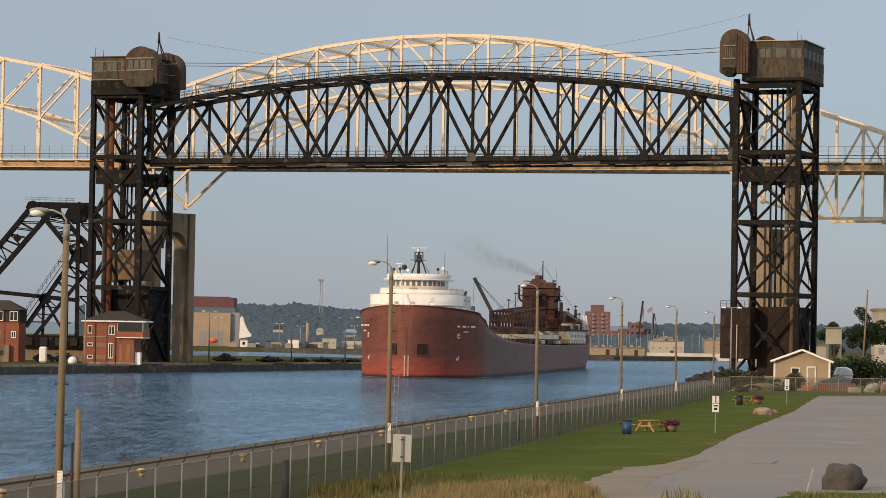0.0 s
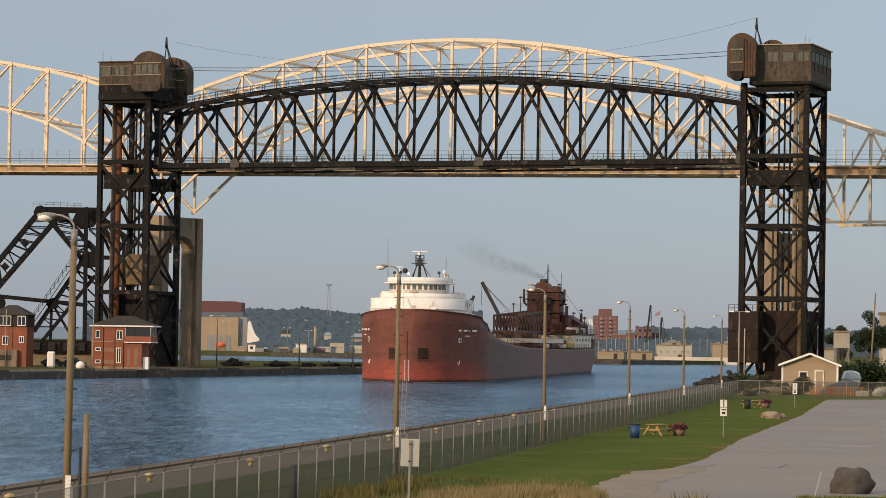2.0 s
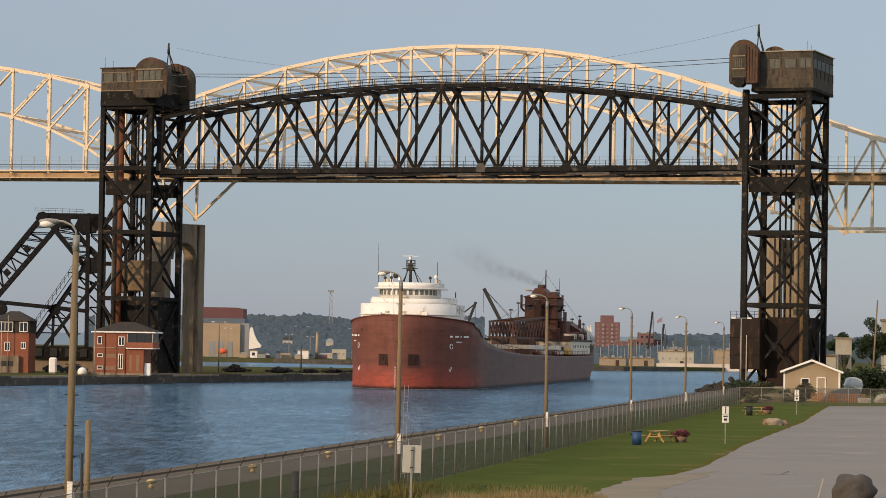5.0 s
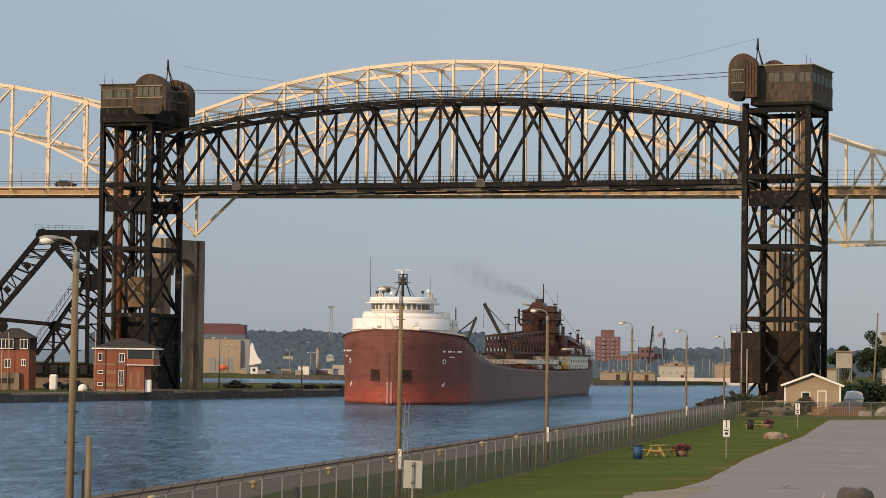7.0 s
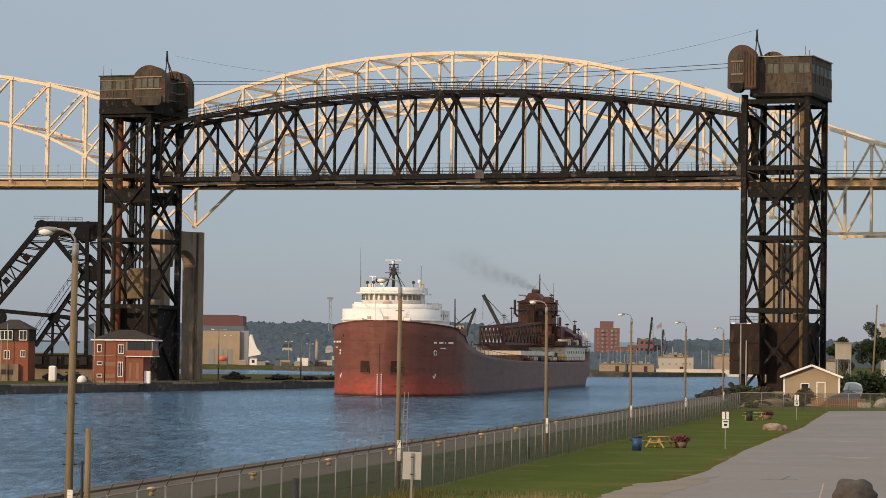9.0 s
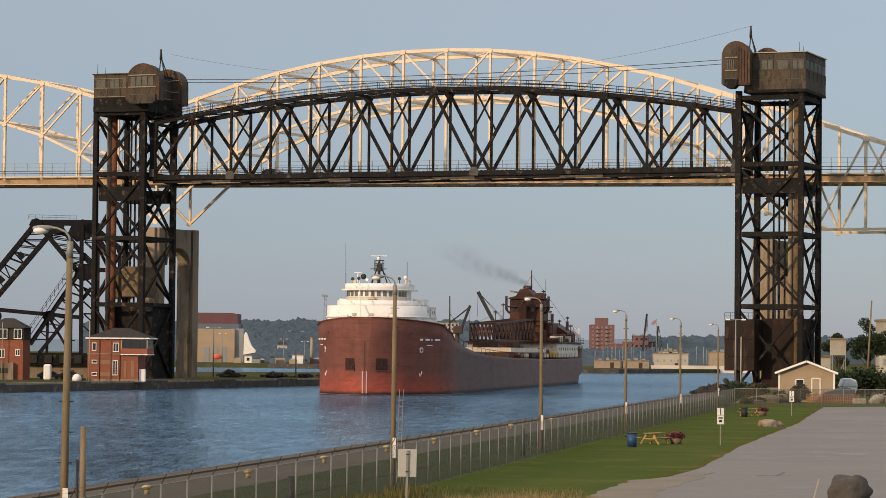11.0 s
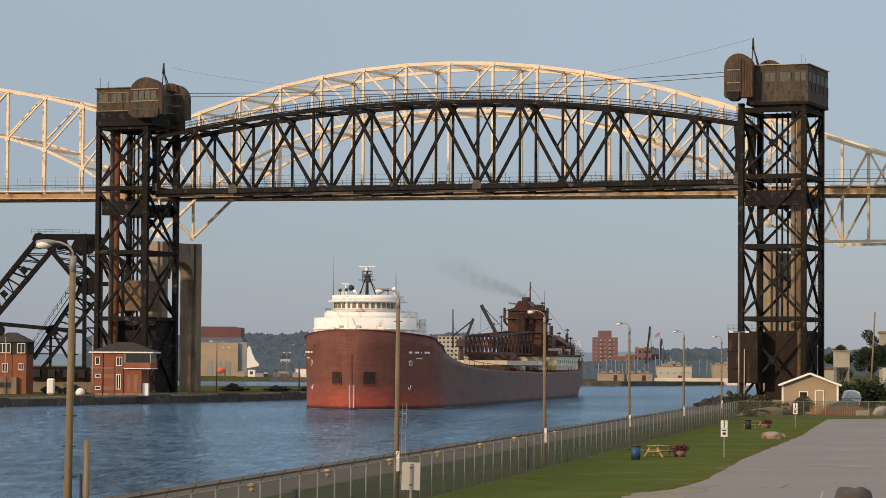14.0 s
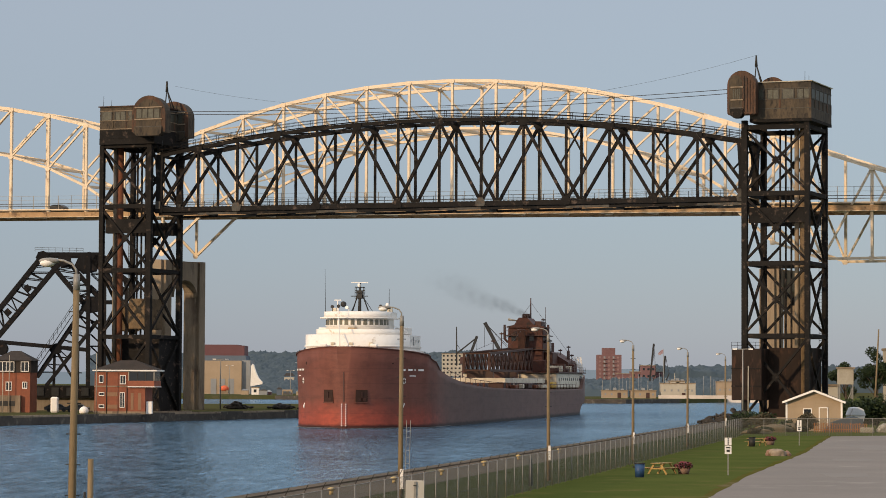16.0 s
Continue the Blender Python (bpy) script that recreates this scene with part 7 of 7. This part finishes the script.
tagged(part("tarpaulin_heap", slab([(-2.6, 0), (2.6, 0), (2.4, 1.6), (1.2, 2.0), (-1.4, 1.2)], -1, 1), TARP_BLUE, at=pose(49.8, 365.5, 0)), "blue-grey tarpaulin over a heap", "tarpaulin")
ORANGE_WOOD = surface("orange_stained_timber", (0.42, 0.17, 0.055), (0.32, 0.13, 0.045), 0.8, 0, 8, 1, .2)
rail_fence = thing("timber_fence", pose(45.2, 358.5, 0, 0, 0, 6), "short orange-stained timber fence at the lot's end", "fence")
for i in range(24):
    part("picket", box(i * .29, i * .29 + .13, -.02, .02, 0, .95 + .25 * (i % 4 == 0)), ORANGE_WOOD, rail_fence)
for z in (.3, 1.0):
    part("rail", box(0, 6.9, .02, .08, z, z + .1), ORANGE_WOOD, rail_fence)
tagged(part("concrete_block", box(-.8, .8, -.4, .4, 0, .65, bevel=.05), CONCRETE_PALE, at=pose(51.7, 357.5, 0)), "pale concrete barrier block", "barrier")


# yellow mushroom bollards on the canal track
BOLLARD_PAINT = surface("chipped_ochre_paint", (0.50, 0.37, 0.16), (0.36, 0.26, 0.11), 0.8, 0, 9, 3, .3, (0.12, 0.09, 0.06), .25)


def build_bollard(x, y):
    b = thing("mooring_bollard", pose(x, y, .012), "yellow mushroom mooring bollard on the canal track", "bollard", "mooring bollards")
    part("stem", tube((0, 0, 0), (0, 0, .24), .12, .10, 12), BOLLARD_PAINT, b)
    part("cap", lump(.21, 1, (1, 1, .5), .02, 3, False), BOLLARD_PAINT, b, at=pose(0, 0, .29))


for x, y in ((-9.3, 135.6), (-12.4, 119.4), (-15.6, 102.3), (-6.5, 154.1), (-3.5, 172.0), (-.7, 187), (2.3, 207.5), (5.2, 225.7), (9.2, 247)):
    build_bollard(max(x, edge_x(y) + .9), y)
# stub poles and posts by the fence
small_post(-10.29, 81.5, 0, 3.86, .10, WOOD_POLE, "wooden_post", "weathered short wooden post behind the fence", "post")
small_post(-10.50, 81.9, 0, 2.9, .05, BLACK, "steel_post", "thin black steel post beside a wooden one", "post")
small_post(-5.6, 104.5, 0, 1.5, .15, BLACK, "timber_stub", "short black timber stub behind the fence", "post")
small_post(4.6, 168.5, 0, 1.6, .13, BLACK, "timber_stub", "short black timber stub behind the fence", "post")
ladder = thing("dock_ladder", pose(-2.15, 133.0, 0, 0, 1.5, 0), "thin grey steel ladder standing by the lamp pole", "ladder")
for o in (-.09, .09):
    part("stile", beam((o, 0, 0), (o, 0, 4.3), .025), GALV, ladder)
for i in range(13):
    part("rung", beam((-.09, 0, .2 + i * .3), (.09, 0, .2 + i * .3), .02), GALV, ladder)


# dry tall grass at the foot of the picture and along the fence
def grass_patch(name, label, material, spots, seed, hmin, hmax, width):
    rnd = random.Random(seed)
    verts, faces = [], []
    for x0, x1, y0, y1, n in spots:
        for _ in range(n):
            x, y = rnd.uniform(x0, x1), rnd.uniform(y0, y1)
            if fence_x(y) + .15 > x:
                x = fence_x(y) + rnd.uniform(.15, 1.2)
            dens = noise.noise(Vector((x * .45, y * .3, seed)))
            if dens < -.15:
                continue
            h = rnd.uniform(hmin, hmax) * (1 + .5 * dens)
            a = rnd.uniform(0, 6.28)
            lx, ly = rnd.gauss(0, .16) * h, rnd.gauss(0, .16) * h
            w = width * rnd.uniform(.6, 1.3)
            i = len(verts)
            dx, dy = w * math.cos(a), w * math.sin(a)
            verts += [(x - dx, y - dy, 0), (x + dx, y + dy, 0), (x + lx * .5 + dx * .7, y + ly * .5 + dy * .7, h * .6), (x + lx * .5 - dx * .7, y + ly * .5 - dy * .7, h * .6), (x + lx, y + ly, h)]
            faces += [(i, i + 1, i + 2, i + 3), (i + 3, i + 2, i + 4)]
    me = bpy.data.meshes.new(name)
    me.from_pydata(verts, [], faces)
    me.materials.append(material)
    return tagged(new(name, me), label, "grass", kind="stuff")


DRY = surface("dry_grass_blades", (0.29, 0.205, 0.105), (0.17, 0.145, 0.062), 0.9, 0, 3, .4, 0)
GREEN_BLADE = surface("green_grass_blades", (0.110, 0.122, 0.036), (0.135, 0.130, 0.046), 0.9, 0, 3, .4, 0)
GOLDEN = surface("yellow_weed_flowers", (0.19, 0.15, 0.04), (0.11, 0.105, 0.032), 0.9, 0, 3, .6, 0)
grass_patch("dry_grass", "tall dry tan grass at the edge of the lawn", DRY, ((-1.0, 6.2, 101, 114, 9000), (1.5, 6.2, 110, 117, 2500), (-4.5, 2.0, 98, 107, 2600)), 2, .15, .52, .011)
grass_patch("weeds", "green weeds along the foot of the fence", GREEN_BLADE, ((-5.5, 6.0, 100, 126, 11000), (14, 30, 110, 116.5, 7000)), 3, .06, .22, .02)
grass_patch("flowering_weeds", "yellow flowering weeds by the fence", GOLDEN, ((-4.6, -2.6, 103, 113, 900), (-2.5, -.8, 112, 118, 500), (8.5, 10, 106, 110, 60)), 5, .25, .7, .03)
tagged(part("stake", beam((0, 0, 0), (.28, 0, 1.05), .07, .05), CONCRETE_PALE, at=pose(14.9, 116.2, 0)), "thin pale leaning timber stake", "stake")


# ---- funnel smoke, in thin drifting puffs ----
def smoke_material(strength, rx, rz):
    """Thin smoke, densest at the heart of a puff and ragged towards its edge."""
    m = bpy.data.materials.new("thin_grey_smoke")
    m.use_nodes = True
    nt = m.node_tree
    n, l = nt.nodes, nt.links
    b = n["Principled BSDF"]
    b.inputs["Base Color"].default_value = (0.045, 0.047, 0.055, 1)
    b.inputs["Roughness"].default_value = 1.0
    b.inputs["Specular IOR Level"].default_value = 0.0
    co = n.new("ShaderNodeTexCoord")
    noise_tex = n.new("ShaderNodeTexNoise")
    noise_tex.inputs["Scale"].default_value, noise_tex.inputs["Detail"].default_value, noise_tex.inputs["Roughness"].default_value = 0.45, 4, 0.55
    l.new(co.outputs["Object"], noise_tex.inputs["Vector"])
    squeeze = n.new("ShaderNodeMapping")
    squeeze.inputs["Scale"].default_value = (1 / rx, 0, 1 / rz)
    l.new(co.outputs["Object"], squeeze.inputs[0])
    size = n.new("ShaderNodeVectorMath")
    size.operation = 'LENGTH'
    l.new(squeeze.outputs[0], size.inputs[0])
    heart = n.new("ShaderNodeMapRange")
    heart.interpolation_type = 'SMOOTHSTEP'
    heart.inputs[1].default_value, heart.inputs[2].default_value, heart.inputs[3].default_value, heart.inputs[4].default_value = 0.1, 0.9, strength, 0.0
    l.new(size.outputs["Value"], heart.inputs[0])
    ragged_edge = n.new("ShaderNodeMapRange")
    ragged_edge.inputs[1].default_value, ragged_edge.inputs[2].default_value, ragged_edge.inputs[3].default_value, ragged_edge.inputs[4].default_value = 0.32, 0.62, 0.25, 1.0
    l.new(noise_tex.outputs[0], ragged_edge.inputs[0])
    dens = n.new("ShaderNodeMath")
    dens.operation = 'MULTIPLY'
    l.new(heart.outputs[0], dens.inputs[0])
    l.new(ragged_edge.outputs[0], dens.inputs[1])
    l.new(dens.outputs[0], b.inputs["Alpha"])
    return m


smoke = thing("smoke", pose(0, 700, 0), "thin grey funnel smoke drifting forward", "smoke", kind="stuff")
rnd = random.Random(4)
PUFFS = 9
for i in range(PUFFS):
    t = i / (PUFFS - 1)
    r = 1.1 + 3.2 * t
    rx, rz = r * 2.1, r * 1.0
    puff = lump(1.0, i * 3.1, (rx, r * 1.2, rz), .08, 3, False)
    bmesh.ops.delete(puff, geom=[v for v in puff.verts if v.co.y > .02 * r], context='VERTS')
    ob = part("puff", puff, smoke_material(.25 - .19 * t, rx, rz), smoke, at=pose(-.6 - 17.5 * t ** 1.2 + rnd.uniform(-.4, .4), -6 * t, 24.0 + 1.6 * t + 4.6 * t * t + rnd.uniform(-.5, .5), 0, 14 - 8 * t, 0))
    ob.visible_shadow = False


# ---- what moves ----
def motions():
    rows = []
    for k in range(17):
        t = float(k)
        heading = 8.228 + 0.0482 * t + 0.00105 * t * t
        rows.append((t, pose(-6.17 - 0.5871 * t - 0.00646 * t * t, 508.5 - 2.318 * t - 0.0718 * t * t, WATER_Z, 0, 0, -heading)))
    walk(freighter, rows)
    # the smoke leaves the funnel and trails with the ship
    drift = []
    for k in range(17):
        t = float(k)
        a = radians(8.228 + 0.0482 * t + 0.00105 * t * t)
        x, y = -6.17 - 0.5871 * t - 0.00646 * t * t, 508.5 - 2.318 * t - 0.0718 * t * t
        drift.append((t, pose(x + 212.5 * math.sin(a), y + 212.5 * math.cos(a), WATER_Z + .25 * math.sin(t * .7), 0, 0, -4 * math.sin(t * .4))))
    walk(smoke, drift)
    # the two cars keep a steady speed while they are on the bridge
    out_rows, back_rows = [], []
    for k in range(33):
        t = k / 2
        out_rows.append((t, ROAD @ on_road(max(-82.0, -32.4 + 12.8 * (t - 6.5)), 3.2, 0)))
        back_rows.append((t, ROAD @ on_road(min(176.0, 18.5 - 16.9 * (t - 13.0)), 9.4, 180)))
    walk(car_out, out_rows)
    walk(car_back, back_rows)


motions()
